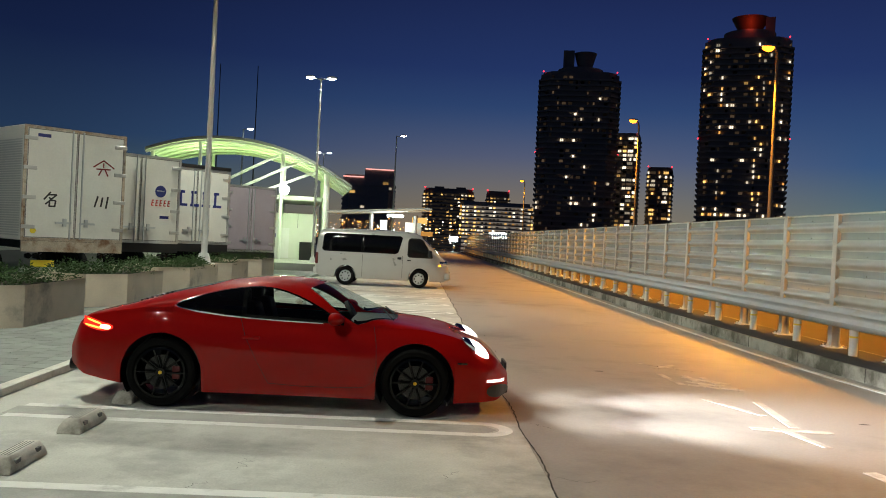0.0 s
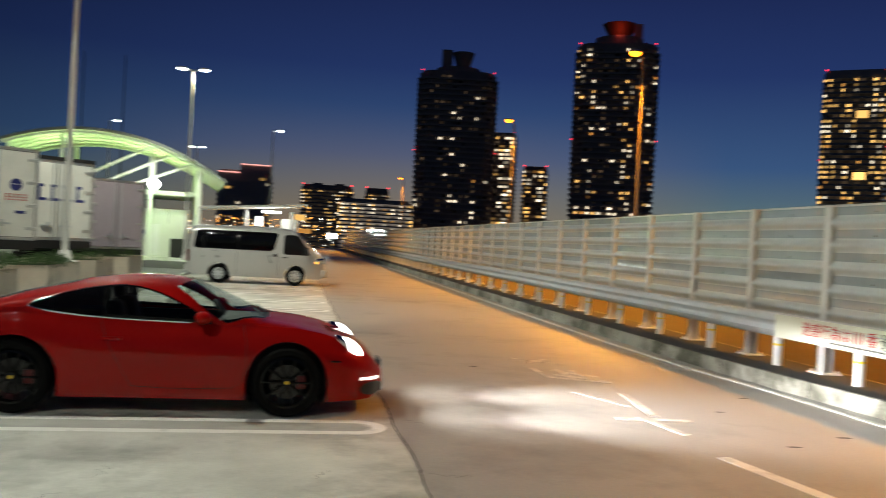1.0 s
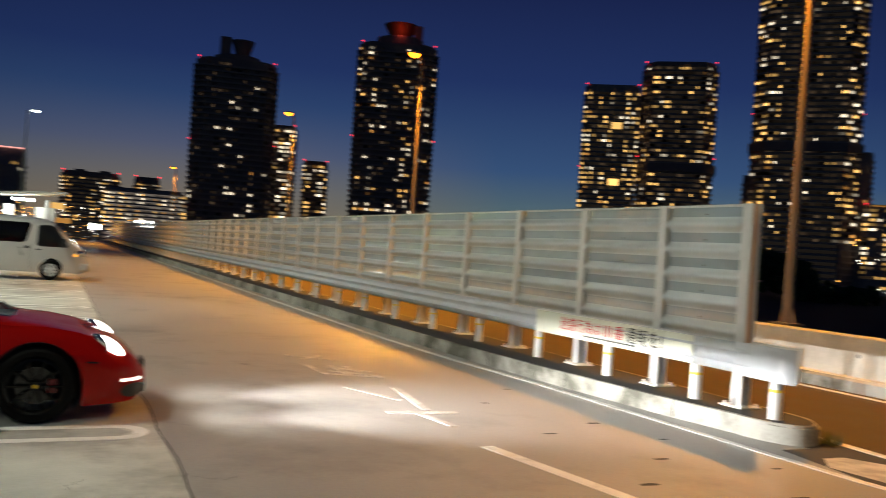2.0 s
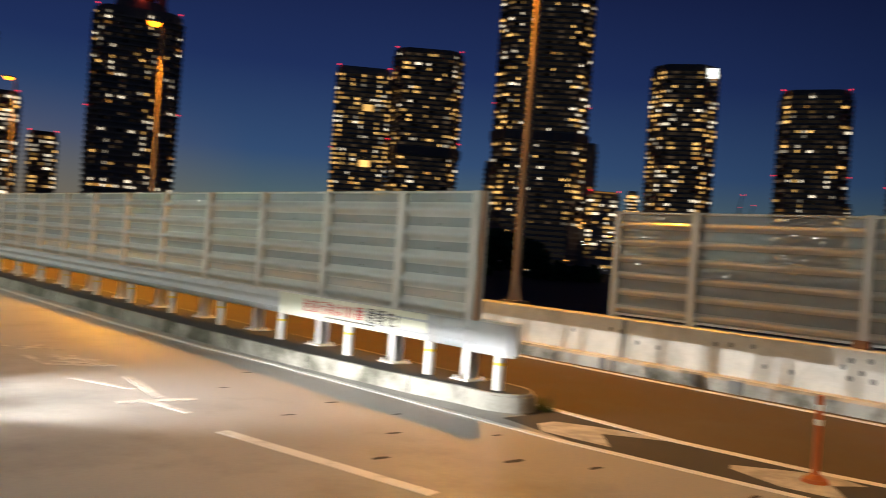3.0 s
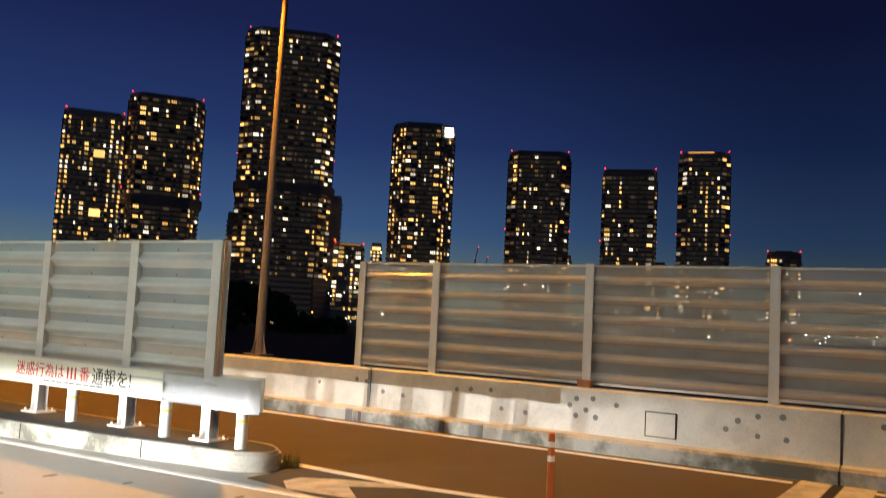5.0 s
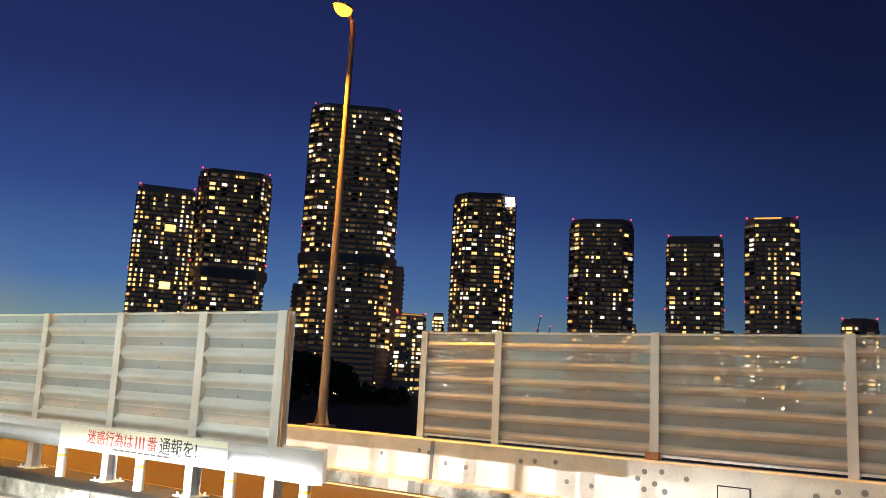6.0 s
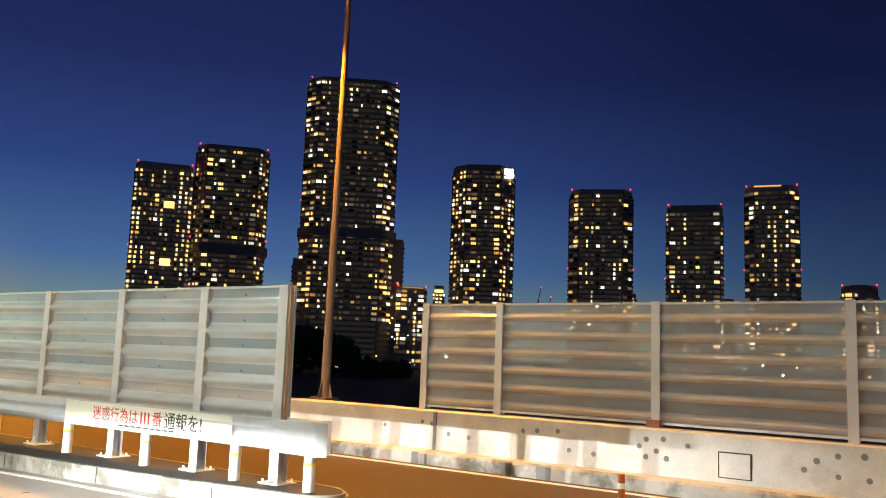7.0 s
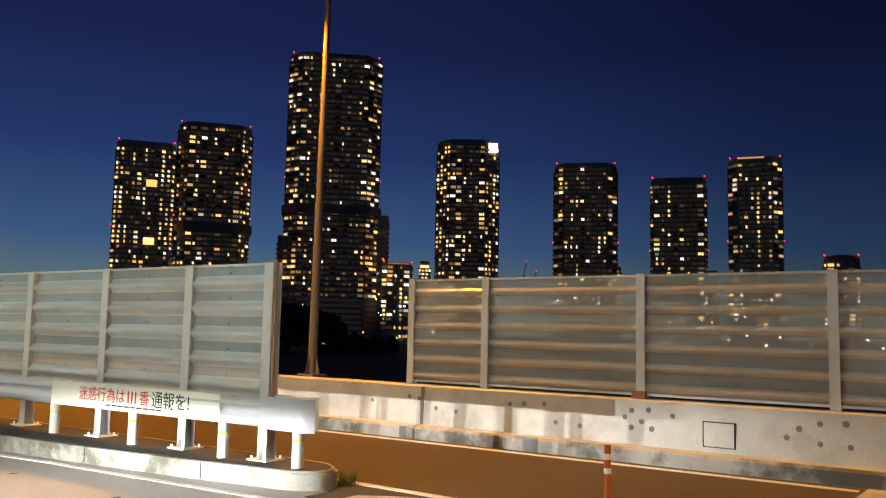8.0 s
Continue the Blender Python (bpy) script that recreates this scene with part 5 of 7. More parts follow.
car = thing("sports_car", pose(0.158, 8.84, 0), "red coupe with black wheels and lit headlamps, parked in a stall", "car")
part("body", CAR.mesh(car_skip), "red", car, sharp=32)
for s in (-1, 1):
    part("quarter_window", CAR.panes(1, -1.129, -0.47, s, 0.004), "dark_glass", car, "dark tinted glass", sharp=0)
    door_glass = part("door_window", CAR.panes(1, -0.47, 0.509, s, 0.004), "glass", car, "tinted glass", sharp=0)
    b = B()
    rows = []
    for z in np.linspace(0, 1, 10):
        row = []
        for x in (-0.492, -0.448):
            br = CAR.breaks(x)
            p = CAR.upper(x, br[1] + (br[2] - br[1]) * z)
            row.append((x, s * (p.y - 0.001), p.z))
        rows.append(row)
    for r0, r1 in zip(rows, rows[1:]):
        b.faces.new([b.verts.new(v) for v in (r0[0], r0[1], r1[1], r1[0])])
    part("window_divider", b, "gloss_black", car, sharp=0)
    part("window_surround", CAR.edging(2, -0.47, 0.505, s, -0.035, 0.001), "gloss_black", door_glass, sharp=0)
    part("window_surround", CAR.edging(1, -0.47, 0.505, s, 0.022, 0.001), "gloss_black", door_glass, sharp=0)
    part("window_trim", CAR.edging(2, -1.13, -0.30, s, 0.012, 0.003), "chrome", car, "thin bright strip", sharp=0)
    part("window_trim", CAR.edging(1, -1.13, 0.30, s, -0.011, 0.003), "chrome", car, "thin bright strip", sharp=0)
    # dark liners inside the wheel arches
    for wx in CAR.wheels:
        b = B()
        ring0 = [(wx + 0.384 * math.cos(a), 0.335 + 0.384 * math.sin(a)) for a in np.linspace(-0.58, math.pi + 0.58, 28)]
        for (xa, za), (xb, zb) in zip(ring0, ring0[1:]):
            b.faces.new([b.verts.new(p) for p in ((xa, s * 0.85, za), (xb, s * 0.85, zb), (xb, s * 0.40, zb), (xa, s * 0.40, za))])
        b.faces.new([b.verts.new((xa, s * 0.40, za)) for xa, za in ring0])
        part("wheel_liner", b, "trim_black", car, sharp=0)
screen = part("windscreen", CAR.panes(3, 0.141, 0.999, 0, 0.004), "glass", car, "sloping tinted windscreen", sharp=0)
rear_glass = part("rear_window", CAR.panes(3, -1.439, -0.721, 0, 0.003), "dark_glass", car, "sloping dark rear window", sharp=0)
for s in (-1, 1):
    part("window_surround", CAR.edging(3, 0.60, 0.99, s, 0.07, 0.002), "gloss_black", screen, sharp=0)
    part("window_surround", CAR.edging(3, 0.15, 0.62, s, 0.016, 0.002), "gloss_black", screen, sharp=0)
# dark cabin: floor tub, dashboard, two seats
bm = B()
box(bm, -1.3, 1.15, -0.72, 0.72, 0.42, 0.45)
box(bm, -1.32, -1.28, -0.70, 0.70, 0.42, 0.95)
box(bm, 0.85, 1.15, -0.70, 0.70, 0.45, 0.84)
for sx in (-1, 1):
    box(bm, -1.0, 0.85, sx * 0.73 - 0.02, sx * 0.73 + 0.02, 0.42, 0.86)
part("interior", bm, "trim_black", car, "black cabin lining")
bm = B()
v8 = box(bm, 0.52, 1.02, -0.68, 0.68, 0.80, 0.865)
for w in v8:
    if w.co.x < 0.6 and w.co.z < 0.83:
        w.co.x += 0.12
soften(bm, 0.025, 2)
part("dashboard", bm, "dash", car, "pale grey dashboard top")
for s in (-1, 1):
    b = B()
    box(b, -0.30, 0.20, s * 0.36 - 0.22, s * 0.36 + 0.22, 0.45, 0.62)
    soften(b, 0.05, 3)
    b2 = B()
    v8 = box(b2, -0.42, -0.26, s * 0.36 - 0.22, s * 0.36 + 0.22, 0.50, 1.02)
    for w in v8:
        if w.co.z > 0.8:
            w.co.x -= 0.14
            w.co.y = s * 0.36 + (w.co.y - s * 0.36) * 0.72
    soften(b2, 0.05, 3)
    seat = part("seat", b, "trim_black", car, "black bucket seat")
    part("backrest", b2, "trim_black", seat)
    b3 = B()
    box(b3, -0.60, -0.50, s * 0.36 - 0.12, s * 0.36 + 0.12, 1.0, 1.15)
    soften(b3, 0.04, 3)
    part("headrest", b3, "trim_black", seat)
b = B()
cyl(b, (0.50, 0.36, 0.86), (0.53, 0.36, 0.88), 0.17, n=24)
part("steering_wheel", b, "trim_black", car)


def torus(bm, r, t, axis_y, n=40, k=12, flat=1.0):
    rings = []
    for i in range(n):
        a = 2 * math.pi * i / n
        row = []
        for j in range(k):
            c = 2 * math.pi * j / k
            cc, ss = math.cos(c), math.sin(c)
            rr = r + t * (abs(cc) ** 0.6) * (1 if cc > 0 else -1)
            row.append(bm.verts.new((rr * math.cos(a), axis_y + flat * t * (abs(ss) ** 0.6) * (1 if ss > 0 else -1), rr * math.sin(a))))
        rings.append(row)
    for i in range(n):
        for j in range(k):
            bm.faces.new((rings[i][j], rings[(i + 1) % n][j], rings[(i + 1) % n][(j + 1) % k], rings[i][(j + 1) % k]))


def sports_wheel(x, y, s):
    t = new("wheel")
    t.parent = car
    t.matrix_basis = pose(x, y, 0.335)
    b = B()
    torus(b, 0.288, 0.048, 0.0, 48, 14, 2.4)
    part("tyre", b, "tyre", t, sharp=0)
    b = B()
    cyl(b, (0, s * 0.02, 0), (0, s * 0.115, 0), 0.235, 0.245, 40, caps=False)
    cyl(b, (0, s * 0.115, 0), (0, s * 0.118, 0), 0.245, 0.225, 40, caps=False)
    part("rim", b, "gloss_black", t, "gloss black alloy rim")
    for k in range(10):
        b = B()
        v8 = box(b, 0.035, 0.238, s * 0.085, s * 0.110, -0.0105, 0.0105)
        for w in v8:
            if w.co.x < 0.1:
                w.co.z *= 0.65
                w.co.y -= s * 0.012
        bmesh.ops.rotate(b, verts=list(b.verts), cent=(0, 0, 0), matrix=Matrix.Rotation(2 * math.pi * k / 10, 3, "Y"))
        soften(b, 0.004, 1)
        part("spoke", b, "gloss_black", t)
    b = B()
    cyl(b, (0, s * 0.02, 0), (0, s * 0.045, 0), 0.165, n=32)
    part("brake_disc", b, "disc", t, "grey steel brake disc")
    b = B()
    v8 = box(b, 0.10, 0.178, s * 0.03, s * 0.07, -0.065, 0.065)
    soften(b, 0.015, 2)
    part("caliper", b, "dull_red", t, "dark red brake caliper")
    b = B()
    cyl(b, (0, s * 0.06, 0), (0, s * 0.108, 0), 0.05, 0.045, 24)
    part("hub", b, "gloss_black", t)
    b = B()
    cyl(b, (0, s * 0.108, 0), (0, s * 0.112, 0), 0.017, n=20)
    part("hub_cap", b, "yellow", t, "yellow hub cap")


for x in (-1.225, 1.225):
    for s in (-1, 1):
        sports_wheel(x, s * (0.775 if x > 0 else 0.785), s)


def ribbon(rows, name, material, parent, label=""):
    b = B()
    for r0, r1 in zip(rows, rows[1:]):
        b.faces.new([b.verts.new(p) for p in (r0[0], r0[1], r1[1], r1[0])])
    bmesh.ops.remove_doubles(b, verts=list(b.verts), dist=1e-6)
    return part(name, b, material, parent, label, sharp=0)


for s in (-1, 1):
    # shut lines of the door
    for xs, zs in (([0.80, 0.83, 0.84, 0.82, 0.72], [0.86, 0.70, 0.50, 0.33, 0.27]), ([-0.50, -0.44, -0.34, -0.25, -0.20], [0.90, 0.72, 0.52, 0.36, 0.27]), ([-0.20, 0.1, 0.4, 0.72], [0.27, 0.255, 0.255, 0.27])):
        k = np.linspace(0, len(xs) - 1, 24)
        px, pz = np.interp(k, range(len(xs)), xs), np.interp(k, range(len(zs)), zs)
        vert = abs(xs[0] - xs[-1]) < 0.4
        rows = [[(x + (d if vert else 0), s * (CAR.side(x, z) + 0.0022), z + (0 if vert else d)) for d in (-0.0028, 0.0028)] for x, z in zip(px, pz)]
        ribbon(rows, "door_seam", "joint", car)
    b = B()
    box(b, -0.47, -0.30, s * 0.855 - 0.012, s * 0.855 + 0.028, 0.690, 0.722)
    soften(b, 0.010, 2)
    part("door_handle", b, "red", car)
    b = B()
    bmesh.ops.create_uvsphere(b, u_segments=20, v_segments=12, radius=1.0)
    for w in b.verts:
        w.co = Vector((0.42 + w.co.x * (0.060 if w.co.x < 0 else 0.10), s * (0.945 + w.co.y * 0.105), 0.93 + w.co.z * 0.062))
    mirror = part("mirror", b, "red", car, "red door mirror")
    b = B()
    box(b, 0.39, 0.47, min(s * 0.78, s * 0.90), max(s * 0.78, s * 0.90), 0.865, 0.905)
    part("mirror_foot", b, "gloss_black", mirror)
    # headlamp: sloping oval, bright inside
    b = B()
    bmesh.ops.create_uvsphere(b, u_segments=24, v_segments=14, radius=1.0)
    lampm = Matrix.Translation((1.80, s * 0.655, 0.672)) @ Matrix.Rotation(radians(-s * 17), 4, "Z") @ Matrix.Rotation(radians(38), 4, "Y")
    for w in b.verts:
        w.co = lampm @ Vector((w.co.x * 0.175, w.co.y * 0.100, w.co.z * 0.058))
    hl = part("headlamp", b, "chrome", car, "oval headlamp with bright reflector")
    b = B()
    bmesh.ops.create_uvsphere(b, u_segments=24, v_segments=14, radius=1.0)
    lampm = Matrix.Translation((1.825, s * 0.66, 0.664)) @ Matrix.Rotation(radians(-s * 17), 4, "Z") @ Matrix.Rotation(radians(38), 4, "Y")
    for w in b.verts:
        w.co = lampm @ Vector((w.co.x * 0.160, w.co.y * 0.092, w.co.z * 0.064))
    part("lens", b, "led_white", hl, "lit white lens")
    # tiny plate added ahead of the lens to block the beam's upward rays
    b = B()
    box(b, 2.0165, 2.0170, s * 0.66 - 0.014, s * 0.66 + 0.014, 0.6553, 0.668)
    part("shutter", b, "void", hl, "small black plate added to cut off the beam")
    # bumper intake with day lamp bar
    def skin_patch(name, xs, zlo, zhi, material, lab, lift=0.006):
        bb = B()
        n = 10
        pts = []
        for k in range(n + 1):
            x = xs[0] + (xs[1] - xs[0]) * k / n
            w = math.sin(math.pi * min(1, max(0, k / n))) ** 0.35 if name != "day_lamp" else 1.0
            zc, zh = (zlo + zhi) / 2, (zhi - zlo) / 2 * max(w, 0.25)
            pts.append([(x + lift * 0.6, s * (CAR.side(x, z) + lift), z) for z in (zc - zh, zc, zc + zh)])
        for r0, r1 in zip(pts, pts[1:]):
            for q in range(2):
                bb.faces.new([bb.verts.new(p) for p in (r0[q], r0[q + 1], r1[q + 1], r1[q])])
        bmesh.ops.remove_doubles(bb, verts=list(bb.verts), dist=1e-6)
        return part(name, bb, material, car, lab, sharp=0)

    skin_patch("air_intake", (1.93, 2.168), 0.205, 0.335, "trim_black", "black side intake", 0.014)
    skin_patch("day_lamp", (1.93, 2.12), 0.356, 0.384, "led_soft", "white light bar in the bumper", 0.009)
    b = B()
    box(b, 1.63, 1.73, s * 0.872 - 0.012, s * 0.872 + 0.006, 0.540, 0.556)
    soften(b, 0.006, 1)
    part("side_marker", b, "disc", car)
    # tail lamp: slim band round the corner
    rows = []
    for x, z0, z1 in ((-1.70, .735, .758), (-1.74, .715, .776), (-1.80, .708, .786), (-1.86, .712, .800), (-1.92, .722, .816), (-1.98, .738, .826), (-2.03, .760, .834)):
        rows.append([(x, s * (CAR.side(x, min(z, CAR.smooth(CAR.belt, x))) + 0.008), z) for z in (z0, (z0 + z1) / 2, z1)])
    bb = B()
    for r0, r1 in zip(rows, rows[1:]):
        for q in range(2):
            bb.faces.new([bb.verts.new(p) for p in (r0[q], r0[q + 1], r1[q + 1], r1[q])])
    tail = part("tail_lamp", bb, "tail_red", car, "lit red tail lamp", sharp=0)

    def tail_strip(name, x0, x1, za, zb, half, material, lab):
        rr = []
        for u in np.linspace(0, 1, 8):
            x, zc = x0 + (x1 - x0) * u, za + (zb - za) * u
            hh = half * (1 - 0.5 * abs(2 * u - 1) ** 3)
            rr.append([(x, s * (CAR.side(x, min(z, CAR.smooth(CAR.belt, x))) + 0.013), z) for z in (zc - hh, zc + hh)])
        ribbon(rr, name, material, tail, lab)

    tail_strip("bulb", -1.725, -1.83, 0.742, 0.750, 0.021, "tail_core", "bright core of the lamp")
    tail_strip("light_bar", -1.80, -2.00, 0.728, 0.758, 0.009, "tail_orange", "orange light bar")
    tail_strip("light_bar", -1.82, -1.99, 0.772, 0.810, 0.009, "tail_orange", "orange light bar")
    b = B()
    cyl(b, (-2.06, s * 0.50, 0.33), (-2.22, s * 0.50, 0.325), 0.055, 0.058, 18)
    part("exhaust", b, "gloss_black", car, "dark round exhaust pipe")
bm = B()
for k in range(7):
    x = -1.58 + 0.05 * k
    p = CAR.upper(x, 1.0)
    box(bm, x - 0.012, x + 0.012, -0.40, 0.40, p.z - 0.02, p.z + 0.006)
part("vent_grille", bm, "black", car, "black engine lid slats")
bm = B()
v8 = box(bm, 2.10, 2.185, -0.42, 0.42, 0.20, 0.33)
soften(bm, 0.02, 2)
part("front_grille", bm, "gloss_black", car, "black lower intake")
bm = B()
box(bm, 2.168, 2.19, -0.165, 0.165, 0.34, 0.48)
part("number_plate", bm, "trim_black", car, "number plate seen from its edge")
bm = B()
cyl(bm, (0.98, -0.55, 0.915), (0.86, -0.05, 0.972), 0.008, n=6)
cyl(bm, (0.98, 0.05, 0.92), (0.86, 0.55, 0.955), 0.008, n=6)
part("wiper", bm, "trim_black", car)

# ---- the van ----
VAN = Shell(
    top=[(-2.35, .95), (-2.33, 1.70), (-2.24, 1.89), (-2.0, 1.95), (-1.2, 1.975), (0, 1.98), (.8, 1.965), (1.1, 1.925), (1.32, 1.83), (1.6, 1.58), (1.9, 1.27), (2.05, 1.12), (2.2, 1.00), (2.30, .86), (2.345, .60), (2.35, .5)],
    belt=[(-2.35, .90), (-2.33, 1.10), (-2.2, 1.14), (0, 1.12), (1.2, 1.10), (1.6, 1.07), (1.9, 1.02), (2.1, .97), (2.25, .86), (2.33, .62), (2.35, .48)],
    belt_w=[(-2.35, .76), (-2.30, .81), (-2.1, .83), (0, .835), (1.5, .825), (1.9, .80), (2.15, .74), (2.30, .66), (2.35, .55)],
    max_w=[(-2.35, .79), (-2.28, .835), (-2.0, .845), (0, .848), (1.6, .845), (1.95, .82), (2.2, .76), (2.32, .68), (2.35, .58)],
    bottom=[(-2.35, .40), (-2.2, .30), (-1.6, .25), (1.6, .24), (2.1, .25), (2.35, .32)],
    wheels=(-1.28, 1.29), arch=0.37, power=5.0, x0=-2.35, x1=2.35, step=0.05)
van = thing("van", pose(0.21, 30.15, 0, 0, 0, -1.5), "silver van with dark rear windows parked in a stall", "van")
part("body", VAN.mesh(lambda x, i: False), "silver", van, sharp=32)
for s in (-1, 1):
    for name, mt, z0, z1, xa, xb, lean_a, lean_b, rad in (("side_window", "van_glass", 1.16, 1.79, -2.13, 0.70, 0.07, -0.16, 0.10), ("front_window", "glass_front", 1.06, 1.74, 0.86, 1.80, 0.02, -0.44, 0.09)):
        b, nv, nu = B(), 16, 26
        grid = []
        for v in np.linspace(0, 1, nv):
            z = z0 + (z1 - z0) * v
            d = min(v, 1 - v) * (z1 - z0)
            pull = rad - math.sqrt(max(0.0, rad ** 2 - (rad - min(d, rad)) ** 2))
            a0, a1 = xa + lean_a * v + pull, xb + (lean_b * v if name == "front_window" else lean_b * (1 - v)) - pull
            row = []
            for u in np.linspace(0, 1, nu):
                x = a0 + (a1 - a0) * u
                h = VAN.smooth(VAN.top, x) - VAN.smooth(VAN.belt, x)
                f = min(0.98, max(0.0, (z - VAN.smooth(VAN.belt, x)) / max(h, 0.02)))
                row.append((x, s * (VAN.smooth(VAN.belt_w, x) * (1 - f ** 5.0) ** (1 / 5.0) + 0.006), z))
            grid.append(row)
        for r0, r1 in zip(grid, grid[1:]):
            for i in range(nu - 1):
                b.faces.new([b.verts.new(p) for p in (r0[i], r0[i + 1], r1[i + 1], r1[i])])
        bmesh.ops.remove_doubles(b, verts=list(b.verts), dist=1e-5)
        w = part(name, b, mt, van, "dark tinted window" if mt == "van_glass" else "clearer front window", sharp=0)
        if name == "side_window":
            rows = [[(x, s * (VAN.pane(x, (z - VAN.smooth(VAN.belt, x)) / (VAN.smooth(VAN.top, x) - VAN.smooth(VAN.belt, x))).y + 0.009), z) for x in (-0.735, -0.655)] for z in np.linspace(1.165, 1.785, 10)]
            ribbon(rows, "window_divider", "gloss_black", w)
    for x in (-0.70, 0.70):
        rows = [[(x + d, s * (VAN.side(x, z) + 0.003), z) for d in (-0.005, 0.005)] for z in np.linspace(0.32, 1.10, 12)]
        ribbon(rows, "door_seam", "joint", van)
    rows = [[(x, s * (VAN.side(x, 0.78) + 0.004), 0.78 + d) for d in (-0.008, 0.008)] for x in np.linspace(-2.2, 1.7, 30)]
    ribbon(rows, "side_crease", "silver", van)
    b = B()
    box(b, 0.52, 0.66, s * 0.855 - 0.01, s * 0.855 + 0.02, 0.98, 1.06)
    soften(b, 0.01, 1)
    part("door_handle", b, "black", van)
    b = B()
    box(b, 0.86, 1.0, s * 0.855 - 0.01, s * 0.855 + 0.02, 0.94, 0.98)
    soften(b, 0.008, 1)
    part("door_handle", b, "black", van)
    b = B()
    v8 = box(b, 1.58, 1.72, s * 0.96 - 0.09, s * 0.96 + 0.09, 1.10, 1.34)
    soften(b, 0.03, 2)
    part("mirror", b, "black", van, "black door mirror")
    b = B()
    v8 = box(b, 2.0, 2.28, s * 0.70 - 0.10, s * 0.70 + 0.08, 0.80, 0.98)
    for w in v8:
        if w.co.x > 2.1:
            w.co.y -= s * 0.05
    soften(b, 0.03, 2)
    hlv = part("headlamp", b, "chrome", van)
    b = B()
    v8 = box(b, 1.96, 2.06, s * 0.80 - 0.05, s * 0.80 + 0.03, 0.79, 0.86)
    soften(b, 0.01, 1)
    part("indicator", b, "amber", hlv, "lit amber indicator")
    b = B()
    box(b, -2.345, -2.25, s * 0.80 - 0.05, s * 0.80 + 0.045, 0.70, 1.10)
    soften(b, 0.02, 1)
    part("tail_lamp", b, "dull_red", van, "red tail lamp")
    for x in (-1.28, 1.29):
        t = new("wheel")
        t.parent = van
        t.matrix_basis = pose(x, s * 0.745, 0.325)
        b = B()
        torus(b, 0.265, 0.06, 0.0, 36, 10, 1.6)
        part("tyre", b, "tyre", t, sharp=0)
        b = B()
        cyl(b, (0, s * 0.03, 0), (0, s * 0.085, 0), 0.205, 0.19, 28)
        cyl(b, (0, s * 0.085, 0), (0, s * 0.10, 0), 0.09, 0.06, 20)
        part("rim", b, "galv", t, "grey steel rim")
        for k in range(8):
            bb = B()
            a = 2 * math.pi * k / 8
            cyl(bb, (0.135 * math.cos(a), s * 0.082, 0.135 * math.sin(a)), (0.135 * math.cos(a), s * 0.0875, 0.135 * math.sin(a)), 0.026, n=10)
            part("rim_hole", bb, "black", t)
bm = B()
v8 = box(bm, 2.18, 2.40, -0.80, 0.80, 0.33, 0.58)
soften(bm, 0.06, 3)
part("bumper", bm, "silver", van)
bm = B()
v8 = box(bm, -2.42, -2.28, -0.80, 0.80, 0.36, 0.58)
soften(bm, 0.04, 2)
part("bumper", bm, "silver", van)
bm = B()
rows = []
for x in np.linspace(1.36, 1.98, 8):
    p = [VAN.upper(x, a) for a in (0.62, 0.75, 0.88, 1.0)]
    rows.append([(q.x, q.y * 0.97, q.z + 0.008) for q in p] + [(q.x, -q.y * 0.97, q.z + 0.008) for q in p[-2::-1]])
for r0, r1 in zip(rows, rows[1:]):
    for i in range(len(r0) - 1):
        bm.faces.new([bm.verts.new(p) for p in (r0[i], r0[i + 1], r1[i + 1], r1[i])])
part("windscreen", bm, "dark_glass", van, "sloping windscreen", sharp=0)


